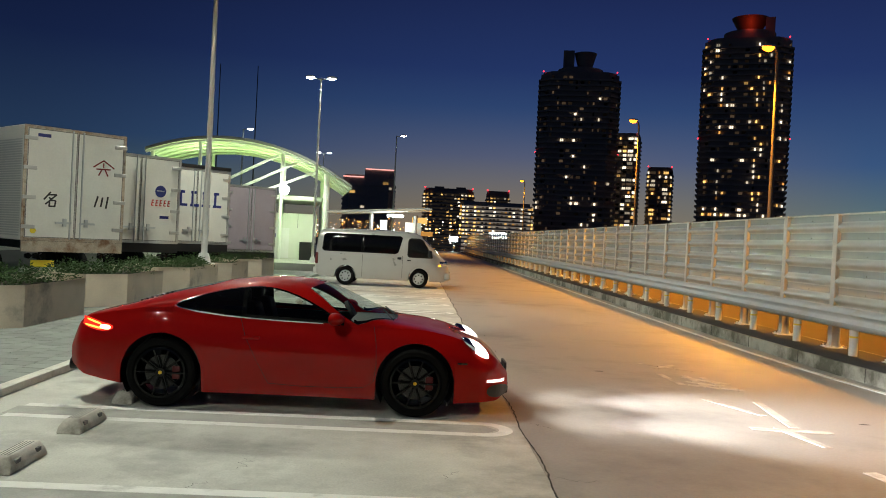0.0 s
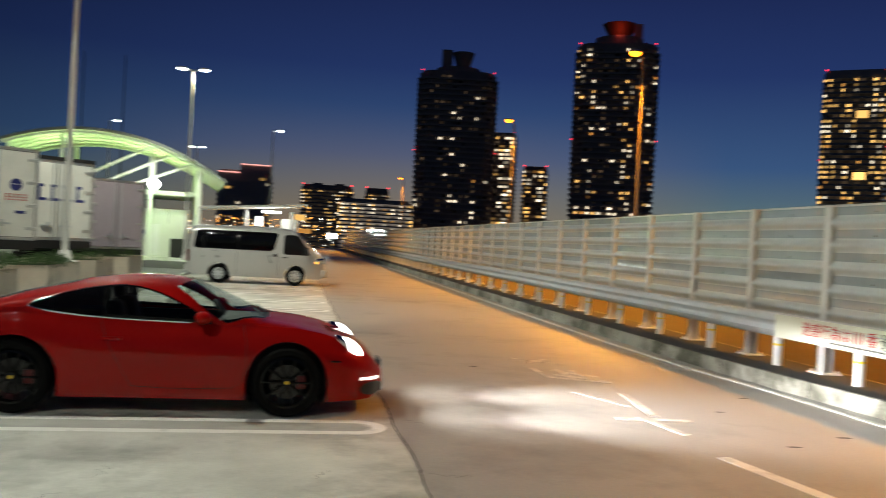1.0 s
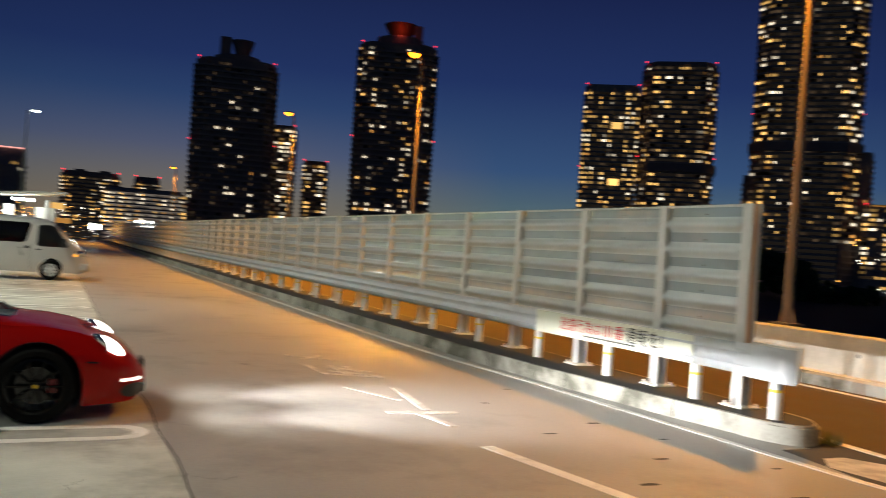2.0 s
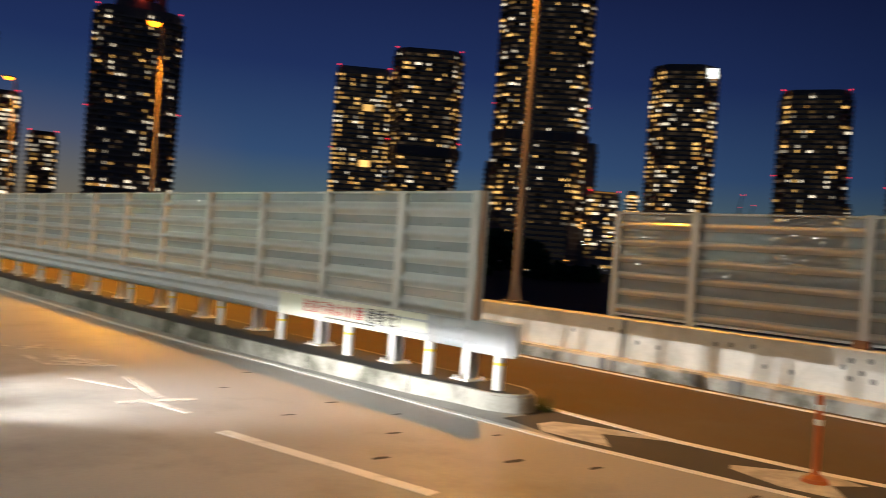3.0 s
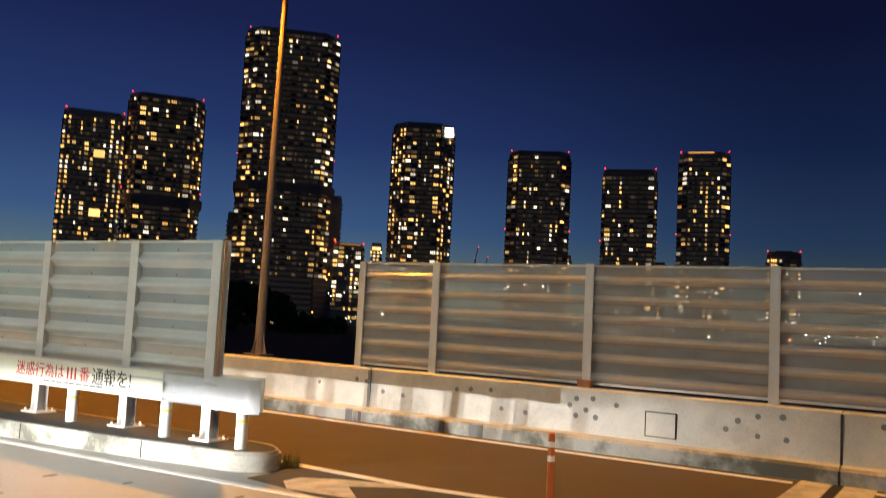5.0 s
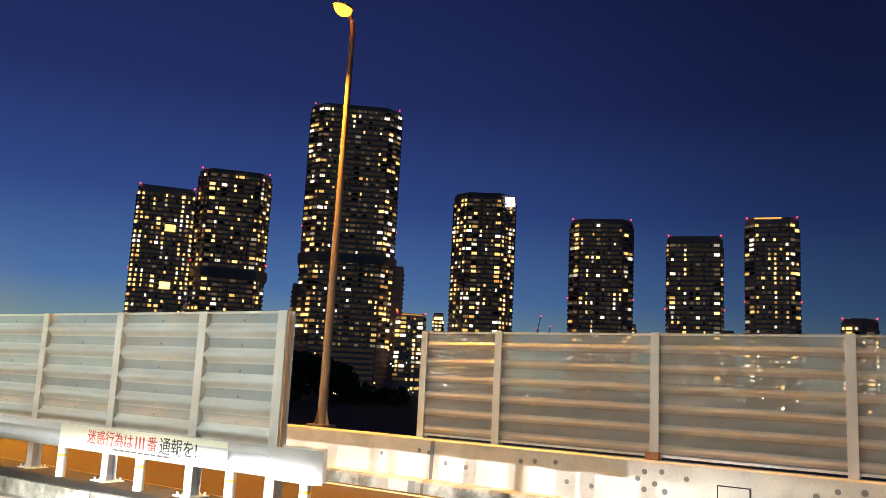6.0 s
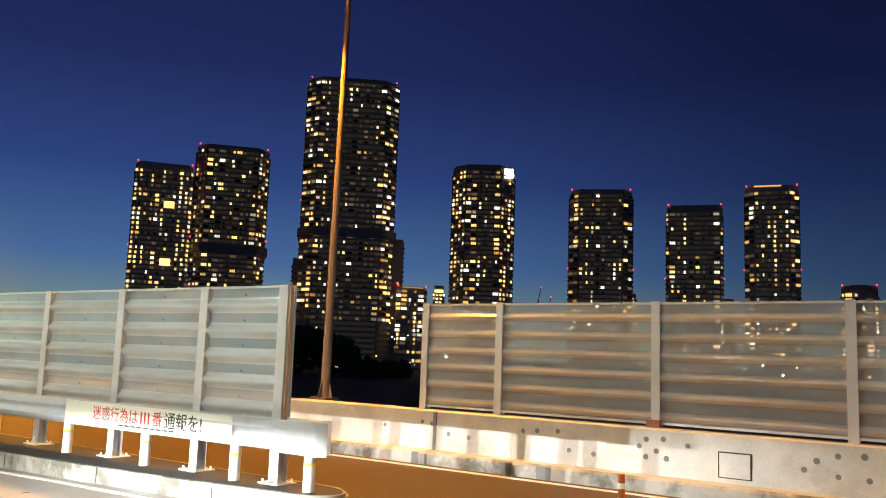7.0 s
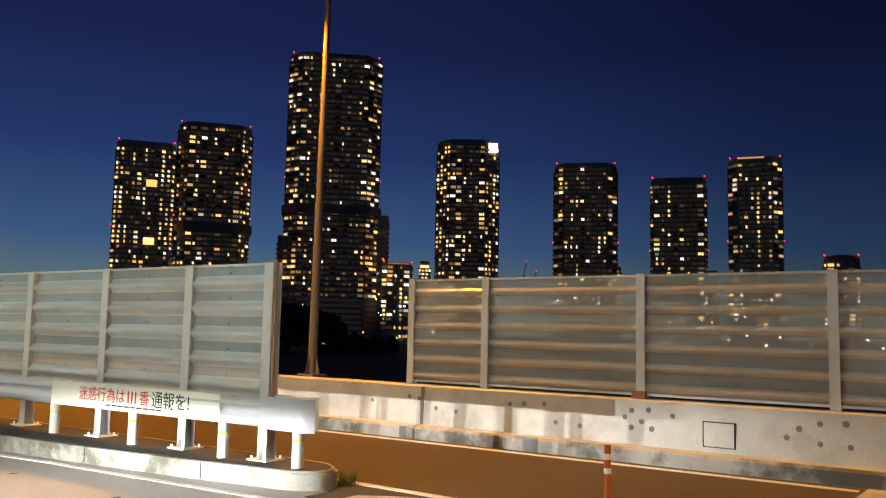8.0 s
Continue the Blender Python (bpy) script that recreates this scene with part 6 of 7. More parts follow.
# ---- box trailers behind the planters ----
def trailer(x, y, yaw, z0, z1, width, length, paint, label, lettering):
    t = thing("box_truck", pose(x, y, 0, 0, 0, yaw), label, "truck", "parked trucks")
    h = width / 2
    b = B()
    box(b, -length, -0.03, -h, h, z0, z1)
    soften(b, 0.02, 1)
    part("cargo_box", b, paint, t)
    b = B()
    for zz in (z0, z1 - 0.07):
        box(b, -0.03, 0.0, -h, h, zz, zz + 0.07)
    for s in (-1, 1):
        box(b, -0.03, 0.0, s * h - (0.07 if s > 0 else 0), s * h + (0.07 if s < 0 else 0), z0 + 0.07, z1 - 0.07)
    part("rear_frame", b, "sill_dirty" if lettering == "strokes" else "alu", t, "dull metal door frame")
    for s in (-1, 1):
        b = B()
        box(b, -0.025, 0.015, min(s * 0.012, s * (h - 0.075)), max(s * 0.012, s * (h - 0.075)), z0 + 0.075, z1 - 0.075)
        soften(b, 0.008, 1)
        door = part("door", b, paint, t, "rear door leaf")
        bb = B()
        y0, y1 = min(s * 0.012, s * (h - 0.075)), max(s * 0.012, s * (h - 0.075))
        for ya, yb, za, zb in ((y0, y0 + 0.016, z0 + 0.075, z1 - 0.075), (y1 - 0.016, y1, z0 + 0.075, z1 - 0.075), (y0 + 0.016, y1 - 0.016, z0 + 0.075, z0 + 0.091), (y0 + 0.016, y1 - 0.016, z1 - 0.091, z1 - 0.075)):
            box(bb, 0.010, 0.0175, ya, yb, za, zb)
        part("gasket", bb, "patch", door, "dark rubber seal")
        for zz in np.linspace(z0 + 0.28, z1 - 0.35, 4):
            bb = B()
            box(bb, 0.0, 0.035, min(s * (h - 0.30), s * (h + 0.005)), max(s * (h - 0.30), s * (h + 0.005)), zz, zz + 0.09)
            soften(bb, 0.008, 1)
            part("hinge", bb, "alu", door)
        for yy in (0.13,):
            bb = B()
            cyl(bb, (0.035, s * yy, z0 + 0.05), (0.035, s * yy, z1 - 0.04), 0.019, n=10)
            part("lock_bar", bb, "galv", door)
        bb = B()
        box(bb, 0.02, 0.06, min(s * 0.10, s * 0.48), max(s * 0.10, s * 0.48), z0 + 0.42, z0 + 0.47)
        box(bb, 0.02, 0.07, min(s * 0.22, s * 0.30), max(s * 0.22, s * 0.30), z0 + 0.36, z0 + 0.55)
        part("lock_handle", bb, "galv", door)
    b = B()
    box(b, -length, 0.0, -h * 0.35, h * 0.35, z0 - 0.25, z0)
    part("chassis", b, "trim_black", t)
    b = B()
    box(b, -0.05, 0.02, -h + 0.02, h - 0.02, z0 - 0.26, z0 - 0.005)
    part("rear_sill", b, "sill_dirty" if lettering == "strokes" else "trim_black", t, "dirty steel rear sill")
    b = B()
    box(b, -0.25, -0.17, -h + 0.1, h - 0.1, 0.48, 0.60)
    part("underrun_bar", b, "alu", t)
    for s in (-1, 1):
        for k in range(3):
            b = B()
            yy = s * (h - 0.2 - 0.17 * k)
            cyl(b, (-0.10, yy, z0 - 0.36), (-0.02, yy, z0 - 0.36), 0.07, n=14)
            part("rear_lamp", b, "gloss_black", t, "dark round rear lamp")
        for wx in (-2.2, -3.5):
            b = B()
            cyl(b, (wx, s * (h - 0.30), 0.48), (wx, s * (h - 0.02), 0.48), 0.48, n=28)
            soften_edges = [e for e in b.edges if len(e.link_faces) == 2 and any(len(f.verts) > 10 for f in e.link_faces)]
            bmesh.ops.bevel(b, geom=soften_edges, offset=0.05, segments=2, affect="EDGES")
            part("wheel", b, "tyre", t, "black tyre")
    # corrugated flank panels
    for s in (-1, 1):
        b = B()
        n = 40
        for k in range(n):
            zz = z0 + 0.1 + (z1 - z0 - 0.4) * k / n
            box(b, -length + 0.1, -0.12, s * h - 0.002, s * h + 0.014, zz, zz + (z1 - z0 - 0.4) / n * 0.55)
        tagged(part("ribbed_side", b, "alu", t, "ribbed metal side panel"), kind="stuff")

    def bars(name, quads, material, lab):
        for y0, y1, za, zb in quads:
            bb = B()
            box(bb, 0.0165, 0.0185, y0, y1, za, zb)
            part(name, bb, material, t, lab)

    def strokes(segments, width, material, lab):
        for ya, za, yb, zb in segments:
            d = Vector((0, yb - ya, zb - za))
            nrm = Vector((0, -d.z, d.y)).normalized() * width / 2
            bb = B()
            q = [Vector((0, ya, za)) + nrm, Vector((0, ya, za)) - nrm, Vector((0, yb, zb)) - nrm, Vector((0, yb, zb)) + nrm]
            lo4, hi4 = [bb.verts.new((0.0165, p.y, p.z)) for p in q], [bb.verts.new((0.0195, p.y, p.z)) for p in q]
            bb.faces.new(lo4)
            bb.faces.new(hi4)
            for i in range(4):
                bb.faces.new((lo4[i], lo4[(i + 1) % 4], hi4[(i + 1) % 4], hi4[i]))
            part("mark_stroke", bb, material, t, lab)

    def disc(yc, zc, r, material, lab):
        bb = B()
        cyl(bb, (0.0165, yc, zc), (0.0185, yc, zc), r, n=28)
        part("emblem", bb, material, t, lab)

    if lettering == "strokes":
        z = z0 + 1.0
        strokes([(-0.60, z + .17, -0.76, z - .02), (-0.66, z + .10, -0.46, z + .11), (-0.46, z + .11, -0.72, z - .13), (-0.64, z + .04, -0.56, z - .03), (-0.62, z - .03, -0.48, z - .03), (-0.48, z - .03, -0.50, z - .18), (-0.62, z - .03, -0.63, z - .18), (-0.63, z - .17, -0.49, z - .17)], 0.038, "black_vinyl", "black painted mark")
        strokes([(0.55, z + .15, 0.47, z - .13), (0.67, z + .13, 0.63, z - .11), (0.81, z + .15, 0.76, z - .15)], 0.045, "black_vinyl", "black painted mark")
        z = z0 + 1.88
        strokes([(0.66, z + .16, 0.40, z - .02), (0.66, z + .16, 0.94, z - .02), (0.66, z + .10, 0.66, z - .02), (0.48, z - .06, 0.84, z - .05), (0.62, z - .06, 0.54, z - .22), (0.70, z - .06, 0.78, z - .22)], 0.034, "maroon_vinyl", "dark red painted emblem")
        disc(-0.98, z0 + 0.24, 0.07, "label_yellow", "round yellow sticker")
        bars("sticker", [(-0.95, -0.65, z1 - 0.26, z1 - 0.18)], "navy", "small blue sticker")
        b = B()
        box(b, -0.12, -0.10, -0.95, -0.40, z0 - 0.62, z0 - 0.46)
        part("number_plate", b, "label_yellow", t, "yellow plate")
    if lettering == "disc":
        disc(0.62, z0 + 1.50, 0.17, "navy", "round blue emblem")
        bars("emblem_band", [(0.50, 0.74, z0 + 1.50, z0 + 1.525)], "trailer", "pale band")
        for k in range(5):
            y, z = 0.33 + 0.125 * k, z0 + 1.08
            strokes([(y + .025, z, y + .045, z + .17), (y + .045, z + .16, y + .10, z + .16), (y + .025, z + .01, y + .085, z + .01), (y + .03, z + .085, y + .09, z + .085)], 0.028, "red_vinyl", "red brand shape")
        bars("sticker", [(0.62, 0.90, z0 + 0.72, z0 + 0.80)], "navy", "small dark sticker")
    if lettering == "blocks":
        b = B()
        box(b, -0.02, 0.022, -h, h, z1 - 0.005, z1 + 0.11)
        part("top_rail", b, "trim_black", t, "black top rail")
        for k in range(4):
            y, z = -0.66 + 0.42 * k, z0 + 1.24
            strokes([(y + .08, z, y + .08, z + .46), (y, z + .02, y + .32, z + .02), (y + .02, z + .44, y + .22, z + .44)], 0.085, "navy", "navy brand shape")
    return t


trailer(-7.00, 20.60, -44, 1.24, 3.95, 2.49, 9.0, "trailer", "white box truck with ribbed sides and painted marks", "strokes")
trailer(-6.53, 23.90, -45, 1.22, 3.72, 2.49, 9.0, "trailer", "white box truck with a blue and red emblem", "disc")
trailer(-5.92, 27.70, -45, 1.20, 3.68, 2.49, 9.0, "trailer", "white box truck with navy lettering blocks", "blocks")
trailer(-5.05, 32.40, -45, 0.90, 3.43, 2.30, 7.0, "trailer_lav", "mauve-grey box truck with plain doors", "plain")

# ---- walkway, kerb and planters ----
slab("pavement_walkway", -20.0, -2.76, -20, 46, 0.0005, 0.05, "block_bed", "bed of the block-paved walkway", "pavement")
bm = B()
box(bm, -2.755, -2.62, -20, 46, 0.0005, 0.085)
soften(bm, 0.012, 2)
solid("kerb", bm, "pale_kerb", "pale low kerb along the block-paved walkway", "kerb", "structure")

FRONT = [((-5.83, 11.86), (-4.67, 13.00), (-4.63, 15.30))] + [((-5.13 + 0.15 * k, 16.6 + 4.2 * k), (-4.52 + 0.15 * k, 17.2 + 4.2 * k), (-4.48 + 0.15 * k, 19.5 + 4.2 * k)) for k in range(4)]
for k, (a, c, d) in enumerate(FRONT):
    poly = [a, c, d, (d[0] - 1.25, d[1] + 0.55), (a[0] - 1.25, a[1] + 0.1)]
    t = thing("planter", pose(0, 0, 0), "angular precast concrete planter filled with low green shrubs", "planter", "planters in a row")
    b = B()
    prism(b, poly, 0.05, 0.73)
    top = [f for f in b.faces if f.normal.z > 0.9 or all(abs(w.co.z - 0.73) < 1e-4 for w in f.verts)]
    r = bmesh.ops.inset_region(b, faces=top, thickness=0.10)
    bmesh.ops.translate(b, verts=list({w for f in top for w in f.verts}), vec=(0, 0, -0.10))
    bmesh.ops.bevel(b, geom=[e for e in b.edges if e.calc_length() > 0.2 and max(w.co.z for w in e.verts) > 0.7], offset=0.012, segments=2, affect="EDGES")
    part("box", b, "planter", t)
    b = B()
    cx, cy = sum(p[0] for p in poly) / 5, sum(p[1] for p in poly) / 5
    prism(b, [(cx + (x - cx) * 0.86, cy + (y - cy) * 0.93) for x, y in poly], 0.5, 0.64)
    part("soil", b, "soil", t)
    # low shrubs: many small tilted leaves round short stems
    rnd = random.Random(40 + k)
    vs, fs = [], []
    near = k < 3
    clumps = 46 if near else 26
    for _ in range(clumps):
        for _try in range(30):
            u, v2 = rnd.random(), rnd.random()
            ax = poly[0][0] + (poly[2][0] - poly[0][0]) * u
            px = ax + 0.35 - rnd.random() * 1.25
            py = poly[0][1] + (poly[2][1] - poly[0][1]) * u
            inside = True
            for i in range(5):
                x0, y0 = poly[i]
                x1, y1 = poly[(i + 1) % 5]
                if (x1 - x0) * (py - y0) - (y1 - y0) * (px - x0) < 0.16 * math.hypot(x1 - x0, y1 - y0):
                    inside = False
            if inside:
                break
        if not inside:
            continue
        hgt = rnd.uniform(0.14, 0.34)
        rad = rnd.uniform(0.16, 0.30)
        for _l in range(60 if near else 40):
            a1, e1 = rnd.uniform(0, 2 * math.pi), rnd.uniform(-0.1, 1.5)
            rr = rad * rnd.uniform(0.5, 1.08)
            c0 = Vector((px + rr * math.cos(a1) * math.cos(e1), py + rr * math.sin(a1) * math.cos(e1), 0.66 + hgt * math.sin(max(e1, 0)) * rnd.uniform(0.6, 1.1)))
            d1 = Vector((math.cos(a1) + rnd.uniform(-.6, .6), math.sin(a1) + rnd.uniform(-.6, .6), rnd.uniform(-0.3, 0.9))).normalized()
            sd = d1.cross(Vector((rnd.uniform(-1, 1), rnd.uniform(-1, 1), 1))).normalized()
            L, wd = rnd.uniform(0.045, 0.085), rnd.uniform(0.012, 0.022)
            n0 = len(vs)
            up = d1.cross(sd) * 0.008
            vs += [c0, c0 + d1 * L * 0.5 + sd * wd + up, c0 + d1 * L, c0 + d1 * L * 0.5 - sd * wd + up]
            fs += [(n0, n0 + 1, n0 + 2), (n0, n0 + 2, n0 + 3)]
    me = bpy.data.meshes.new("shrubs")
    me.from_pydata([tuple(w) for w in vs], [], fs)
    me.materials.append(M["leaf"])
    o = new("shrubs", me)
    o.parent = t
    tagged(o, "dense low shrubs with small dark green leaves", kind="stuff")

# plinth of the lamp between two planters
bm = B()
box(bm, -4.98, -4.36, 23.75, 24.40, 0.05, 0.72)
soften(bm, 0.012, 1)
solid("plinth", bm, "planter", "square precast concrete plinth under a lamp pole", "plinth")

# wheel stops in the stalls
bm = B()
prof = [(-0.10, 0.0), (-0.095, 0.05), (-0.055, 0.115), (0.055, 0.115), (0.095, 0.05), (0.10, 0.0)]
lo = [bm.verts.new((x, -0.30, z)) for x, z in prof]
hi = [bm.verts.new((x, 0.30, z)) for x, z in prof]
for w in lo[1:5]:
    w.co.y += w.co.z * 0.45
for w in hi[1:5]:
    w.co.y -= w.co.z * 0.45
bm.faces.new(lo)
bm.faces.new(hi[::-1])
for i in range(6):
    bm.faces.new((lo[i], hi[i], hi[(i + 1) % 6], lo[(i + 1) % 6]))
soften(bm, 0.008, 1)
stop_mesh = mesh_of("block", bm, "pale_kerb")
bm = B()
box(bm, 0.06, 0.094, -0.035, 0.035, 0.055, 0.085)
stop_refl = mesh_of("reflector", bm, "patch")
bm = B()
for gx in (-0.036, -0.012, 0.012, 0.036):
    box(bm, gx - 0.004, gx + 0.004, -0.20, 0.20, 0.110, 0.1165)
stop_groove = mesh_of("groove", bm, "patch")
for stall in range(-2, 8):
    for off in (0.71, 1.91):
        y = 7.59 + 2.45 * (stall - 1) + off
        t = thing("wheel_stop", pose(-1.44, y, 0), "worn pale concrete wheel stop on the ground", "wheel stop", "wheel stops")
        place_part("block", stop_mesh, t, pose(0, 0, 0))
        place_part("groove", stop_groove, t, pose(0, 0, 0), "dirty grooves along the top")
        for yy in (-0.16, 0.16):
            place_part("reflector", stop_refl, t, pose(0, yy, 0), "dull reflector")

# ---- service building under an arched canopy ----
hall = thing("canopy_building", pose(-10.3, 56.0, 0, 0, 0, 8), "arched white canopy over a small green-lit building", "building")


def arch_z(u):
    return 7.25 - 0.0664 * u - 0.0427 * u * u


bm = B()
us = np.linspace(-5.56, 6.93, 31)
for y0, y1, th in ((-4.0, 6.0, 0.10),):
    lo, hi = [], []
    for u in us:
        lo.append([bm.verts.new((u, y, arch_z(u))) for y in (y0, y1)])
        hi.append([bm.verts.new((u, y, arch_z(u) + th)) for y in (y0, y1)])
    for i in range(30):
        bm.faces.new((lo[i][0], lo[i][1], lo[i + 1][1], lo[i + 1][0]))
        bm.faces.new((hi[i][0], hi[i + 1][0], hi[i + 1][1], hi[i][1]))
        bm.faces.new((lo[i][0], lo[i + 1][0], hi[i + 1][0], hi[i][0]))
        bm.faces.new((lo[i][1], hi[i][1], hi[i + 1][1], lo[i + 1][1]))
    for r, q in ((lo[0], hi[0]), (lo[-1], hi[-1])):
        bm.faces.new((r[0], r[1], q[1], q[0]))
part("roof", bm, "canopy_white", hall, "thin curved white roof")
bm = B()
for u0, u1 in zip(us, us[1:]):
    vs = [bm.verts.new((u, y, arch_z(u) + z)) for u in (u0, u1) for y, z in ((-4.10, -0.03), (-4.004, -0.03), (-4.004, 0.14), (-4.10, 0.14))]
    for q in range(4):
        bm.faces.new((vs[q], vs[(q + 1) % 4], vs[4 + (q + 1) % 4], vs[4 + q]))
bmesh.ops.remove_doubles(bm, verts=list(bm.verts), dist=1e-5)
part("fascia", bm, "dash", hall, "grey metal edge of the roof")
for y in (-3.8, -1.6, 0.6, 2.8, 5.0):
    b = B()
    for i in range(30):
        u0, u1 = us[i], us[i + 1]
        cyl(b, (u0, y, arch_z(u0) - 0.12), (u1, y, arch_z(u1) - 0.12), 0.08, n=8)
    part("rib", b, "canopy_white", hall)
for x in (-5.2, -2.4, 2.6, 5.4):
    for y in (-3.4, 4.6):
        b = B()
        zt = arch_z(x) - 0.15
        cyl(b, (x, y, 0.0), (x, y, zt), 0.20 if x > 5 else 0.12, n=14)
        part("column", b, "canopy_white", hall)
for xa, xb in ((-2.0, 2.4), (-0.4, 3.6), (1.2, 4.8)):
    b = B()
    cyl(b, (xa, -3.5, 4.1), (xb, -3.5, arch_z(xb) - 0.3), 0.09, n=10)
    part("strut", b, "canopy_white", hall)
bm = B()
box(bm, -6.5, 5.2, -2.9, 5.0, 3.75, 4.05)
soften(bm, 0.05, 1)
part("flat_roof", bm, "canopy_white", hall, "pale flat roof slab")
bm = B()
box(bm, -6.2, 4.9, -2.2, 4.6, 0.0, 2.95)
part("wall", bm, "green_wall", hall, "pale panelled wall lit green")
for k in range(9):
    b = B()
    box(b, -5.9 + 1.2 * k, -5.88 + 1.2 * k, -2.204, -2.2, 2.05, 2.93)
    part("panel_joint", b, "joint", hall)
bm = B()
box(bm, 1.4, 3.2, -2.23, -2.19, 0.05, 2.0)
door = part("door", bm, "canopy_white", hall, "white double door")
bm = B()
box(bm, 2.10, 2.35, -2.24, -2.225, 1.35, 1.62)
part("door_sign", bm, "navy", door, "small dark sign")
bm = B()
box(bm, 2.29, 2.31, -2.235, -2.228, 0.06, 1.99)
part("door_gap", bm, "joint", door)
bm = B()
box(bm, 0.55, 1.25, -2.24, -2.19, 0.9, 1.7)
part("notice_board", bm, "sign_cream", hall)
bm = B()
box(bm, 3.9, 4.9, -2.9, -2.4, 0.0, 1.15)
soften(bm, 0.02, 1)
solid("vending_cabinet", bm, "trim_black", "dark waist-high cabinet by the column", "cabinet", m=pose(-10.3, 55.8, 0, 0, 0, 8))
lampb = thing("flood_lamp", pose(-6.85, 51.6, 4.30), "round bright flood lamp under a canopy", "lamp")
bm = B()
bmesh.ops.create_uvsphere(bm, u_segments=16, v_segments=10, radius=0.30)
part("globe", bm, "lamp_white", lampb, "bright white globe")
bm = B()
cyl(bm, (0, 0, 0.25), (0, 0.3, 1.6), 0.04, n=8)
part("stem", bm, "canopy_white", lampb)
for ax_, ay_ in ((-14.5, 66.0), (-11.6, 66.0)):
    b = B()
    cyl(b, (0, 0, 0), (0, 0, 14.5), 0.07, 0.03, 8)
    solid("antenna_mast", b, "black", "thin dark antenna mast", "mast", m=pose(ax_, ay_, 0))

# ---- shelter with a flat roof behind the van ----
shelter = thing("shelter", pose(-0.6, 42.0, 0, 0, 0, 2), "open shelter with a thin flat roof and lit panels", "shelter")
bm = B()
v8 = box(bm, -2.5, 2.6, -1.2, 1.4, 2.76, 2.89)
for w in v8:
    w.co.z += (w.co.x + 2.5) * 0.075
soften(bm, 0.03, 1)
part("roof", bm, "canopy_white", shelter)
for x in (-0.35, 1.85):
    for y in (-0.5, 0.8):
        b = B()
        cyl(b, (x, y, 0), (x, y, 2.85), 0.09, n=14)
        part("column", b, "post_grey", shelter)
bm = B()
box(bm, 0.42, 1.22, -0.75, -0.60, 2.74, 2.86)
soften(bm, 0.02, 1)
part("lamp", bm, "lamp_white", shelter, "bright tube lamp")
bm = B()
box(bm, 0.10, 0.44, 0.2, 0.3, 2.1, 2.58)
part("lit_sign", bm, "screen", shelter, "lit white sign")
bm = B()
box(bm, 1.35, 2.15, 0.0, 0.08, 1.9, 2.52)
part("panel", bm, "canopy_white", shelter, "white panel")

# ---- lights of the town low on the skyline ----
rnd = random.Random(77)
dot = {}
for key in ("city_orange", "city_white"):
    for r in (0.09, 0.14, 0.26, 0.42):
        b = B()
        bmesh.ops.create_icosphere(b, subdivisions=1, radius=r)
        dot[(key, r)] = mesh_of("glow_dot", b, key)
for k in range(430):
    x = rnd.uniform(-44, 22)
    y = rnd.uniform(190, 330)
    z = rnd.uniform(-6, 6.5) if rnd.random() < 0.7 else rnd.uniform(-6, 3)
    o = new("town_light", dot[(rnd.choice(("city_orange", "city_orange", "city_white")), rnd.choice((0.09, 0.14, 0.14)))])
    o.location = (x, y, z)
    tagged(o, "small far light of the town below the deck", "lamp", "town lights", "stuff")
for k in range(190):
    d = rnd.uniform(180, 320)
    o = new("town_light", dot[(rnd.choice(("city_orange", "city_orange", "city_orange", "city_white")), rnd.choice((0.09, 0.09, 0.14)))])
    o.location = (-d * rnd.uniform(0.02, 0.125), d, rnd.uniform(1.2, 6.0) * d / 250)
    tagged(o, "small far light of the town below the deck", "lamp", "town lights", "stuff")
for k in range(380):
    a = rnd.uniform(radians(2), radians(39)) if k % 9 else rnd.uniform(radians(39), radians(62))
    d = rnd.uniform(380, 600)
    o = new("town_light", dot[(rnd.choice(("city_orange", "city_white", "city_white")), rnd.choice((0.26, 0.26, 0.42)))])
    o.location = (d * math.cos(a), d * math.sin(a), rnd.uniform(-6, 24) if rnd.random() < 0.75 and a < radians(39) else rnd.uniform(-8, 2))
    tagged(o, "small far light of the town below the deck", "lamp", "town lights", "stuff")

# dark woods below the towers
rnd = random.Random(21)
bm = B()
for k in range(900):
    a = radians(rnd.uniform(37.5, 50.5))
    d = rnd.uniform(390, 430)
    high = np.interp(math.degrees(a), (37.5, 40.5, 42.0, 46.0, 50.5), (-3.0, -2.0, 8.0, 14.0, 11.0)) + rnd.uniform(-2.5, 1.5)
    z = high - abs(rnd.gauss(0, 9.0))
    if z < -8:
        continue
    r = rnd.uniform(1.0, 2.6)
    n0 = len(bm.verts)
    bmesh.ops.create_icosphere(bm, subdivisions=1, radius=r, matrix=Matrix.Translation((d * math.cos(a), d * math.sin(a), z)))
    bm.verts.ensure_lookup_table()
    for w in bm.verts[n0:]:
        w.co += Vector((rnd.uniform(-.5, .5), rnd.uniform(-.5, .5), rnd.uniform(-.5, .5))) * r
solid("woods", bm, "leaf", "dark far woods below the towers", "trees", "stuff", sharp=0)

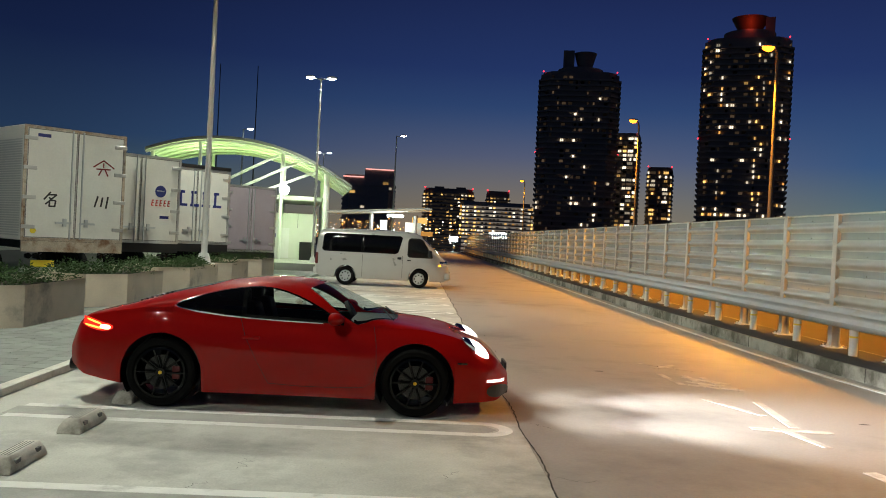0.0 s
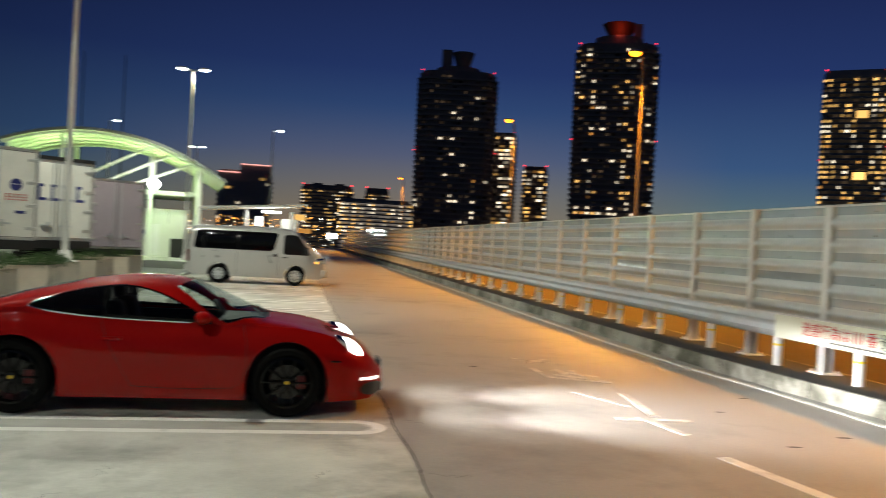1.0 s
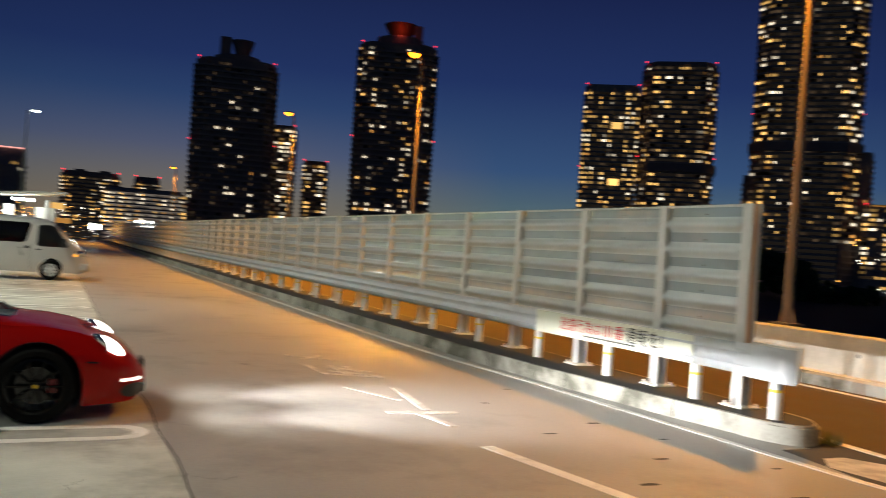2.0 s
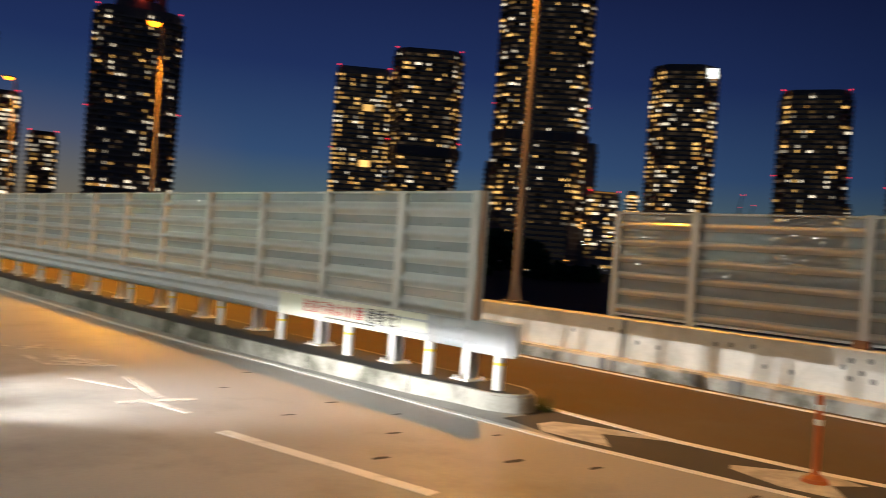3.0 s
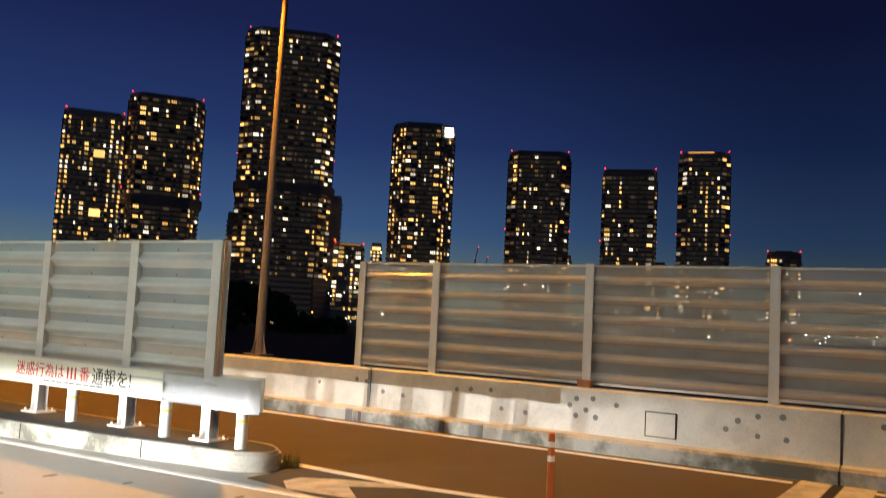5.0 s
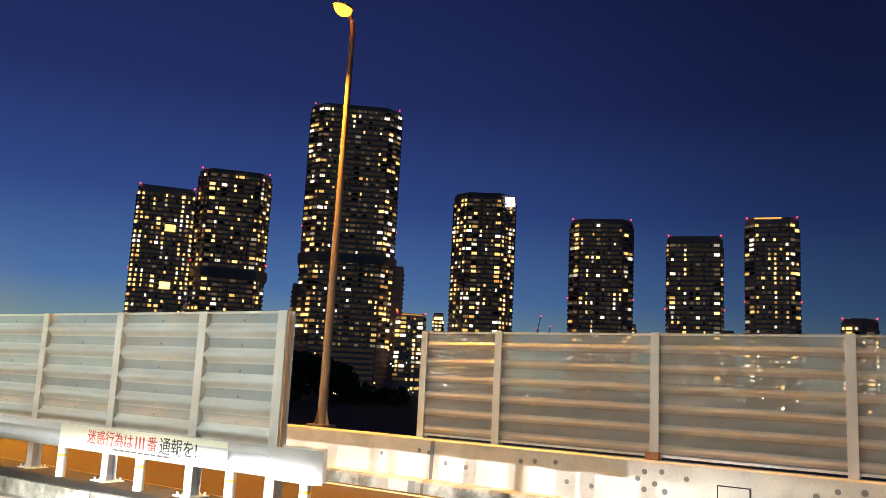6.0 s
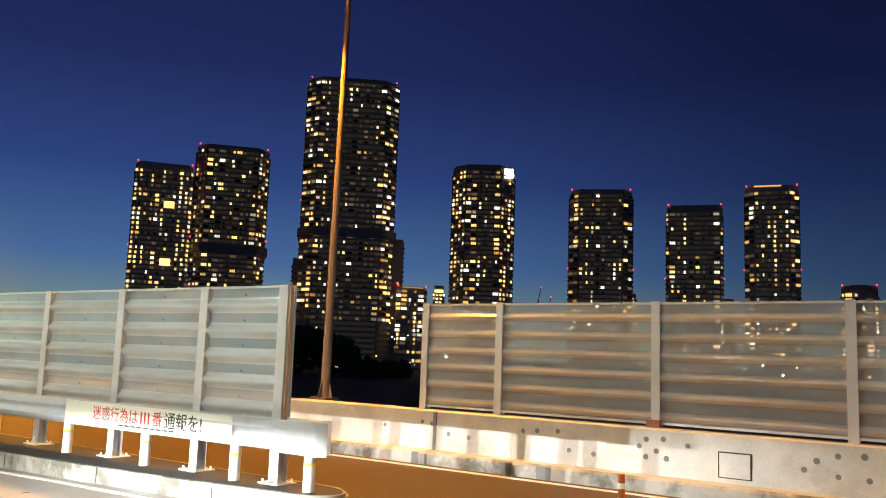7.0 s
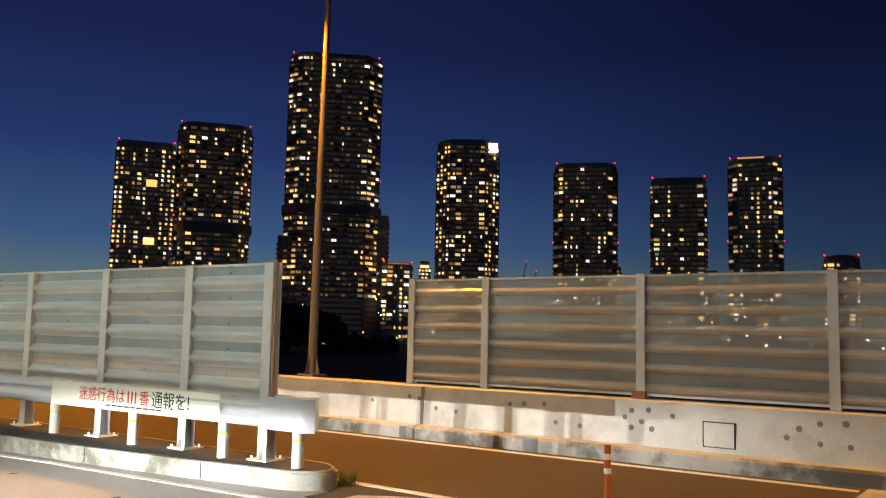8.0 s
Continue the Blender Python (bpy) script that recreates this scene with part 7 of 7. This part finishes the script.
# lit shop signs and a far toll gate below the skyline
for x, y, z, w, h, key in ((1.4 + 0.6, 210.0, 5.4, 3.8, 1.5, "w_warm"), (3.9, 215.0, 2.4, 3.2, 1.1, "w_amber")):
    t = thing("lit_sign", pose(x, y, 0), "warm lit shop sign far beyond the deck", "sign")
    b = B()
    box(b, -w / 2, w / 2, 0, 0.4, z, z + h)
    part("panel", b, key, t)
    b = B()
    cyl(b, (0, 0.2, -9), (0, 0.2, z), 0.2, n=10)
    part("post", b, "galv", t)

# two bright far signs beside the road
for x, y, z, w, h in ((7.9, 148.0, 1.5, 1.5, 0.9), (15.9, 150.0, 2.4, 3.2, 1.1)):
    t = thing("lit_sign", pose(x, y, 0), "bright white lit sign far down the road", "sign")
    b = B()
    box(b, -w / 2, w / 2, 0, 0.25, z, z + h)
    part("panel", b, "lamp_white", t)
    b = B()
    cyl(b, (0, 0.12, -9), (0, 0.12, z), 0.12, n=10)
    part("post", b, "galv", t)

# weeds at the nose of the kerb
rnd = random.Random(5)
vs, fs = [], []
for k in range(150):
    px, py = 9.0 + rnd.gauss(0, 0.05), 6.12 + rnd.gauss(0, 0.06)
    a = rnd.uniform(0, 6.28)
    ln, h = rnd.uniform(0.03, 0.14), rnd.uniform(0.06, 0.20)
    n0 = len(vs)
    vs += [(px - 0.004 * math.sin(a), py + 0.004 * math.cos(a), 0.0), (px + 0.004 * math.sin(a), py - 0.004 * math.cos(a), 0.0), (px + ln * math.cos(a), py + ln * math.sin(a), h)]
    fs.append((n0, n0 + 1, n0 + 2))
me = bpy.data.meshes.new("weeds")
me.from_pydata(vs, [], fs)
me.materials.append(M["grass"])
tagged(new("weeds", me), "tuft of dry weeds at the end of the kerb", "weeds", kind="stuff")

# ---- paving blocks of the walkway ----
walk_set = bpy.data.objects["pavement_walkway"]
bm = B()
box(bm, -0.145, 0.145, -0.145, 0.145, 0.03, 0.062)
bmesh.ops.bevel(bm, geom=[e for e in bm.edges if all(w.co.z > 0.06 for w in e.verts)], offset=0.006, segments=1, affect="EDGES")
block_mesh = mesh_of("paving_block", bm, "block", sharp=0)
rnd = random.Random(3)
for i in range(8):
    for j in range(37):
        place_part("paving_block", block_mesh, walk_set, pose(-2.92 - 0.30 * i, 6.6 + 0.30 * j + (0.15 if i % 2 else 0), rnd.uniform(-0.002, 0.002)))
vs, fs = [], []
for i in range(30):
    for j in range(110):
        x, y = -2.92 - 0.30 * i, 4.2 + 0.30 * j + (0.15 if i % 2 else 0)
        if i < 8 and 6.5 < y < 17.75 or x < -6.0 and y > 11:
            continue
        n0 = len(vs)
        h = 0.060 + rnd.uniform(-0.002, 0.002)
        vs += [(x - .145, y - .145, h), (x + .145, y - .145, h), (x + .145, y + .145, h), (x - .145, y + .145, h), (x - .15, y - .15, .04), (x + .15, y - .15, .04), (x + .15, y + .15, .04), (x - .15, y + .15, .04)]
        fs += [(n0, n0 + 1, n0 + 2, n0 + 3)] + [(n0 + q, n0 + 4 + q, n0 + 4 + (q + 1) % 4, n0 + (q + 1) % 4) for q in range(4)]
me = bpy.data.meshes.new("paving_blocks")
me.from_pydata(vs, [], fs)
me.materials.append(M["block"])
o = new("paving_blocks", me)
o.parent = walk_set
tagged(o, "grey square paving blocks", kind="stuff")
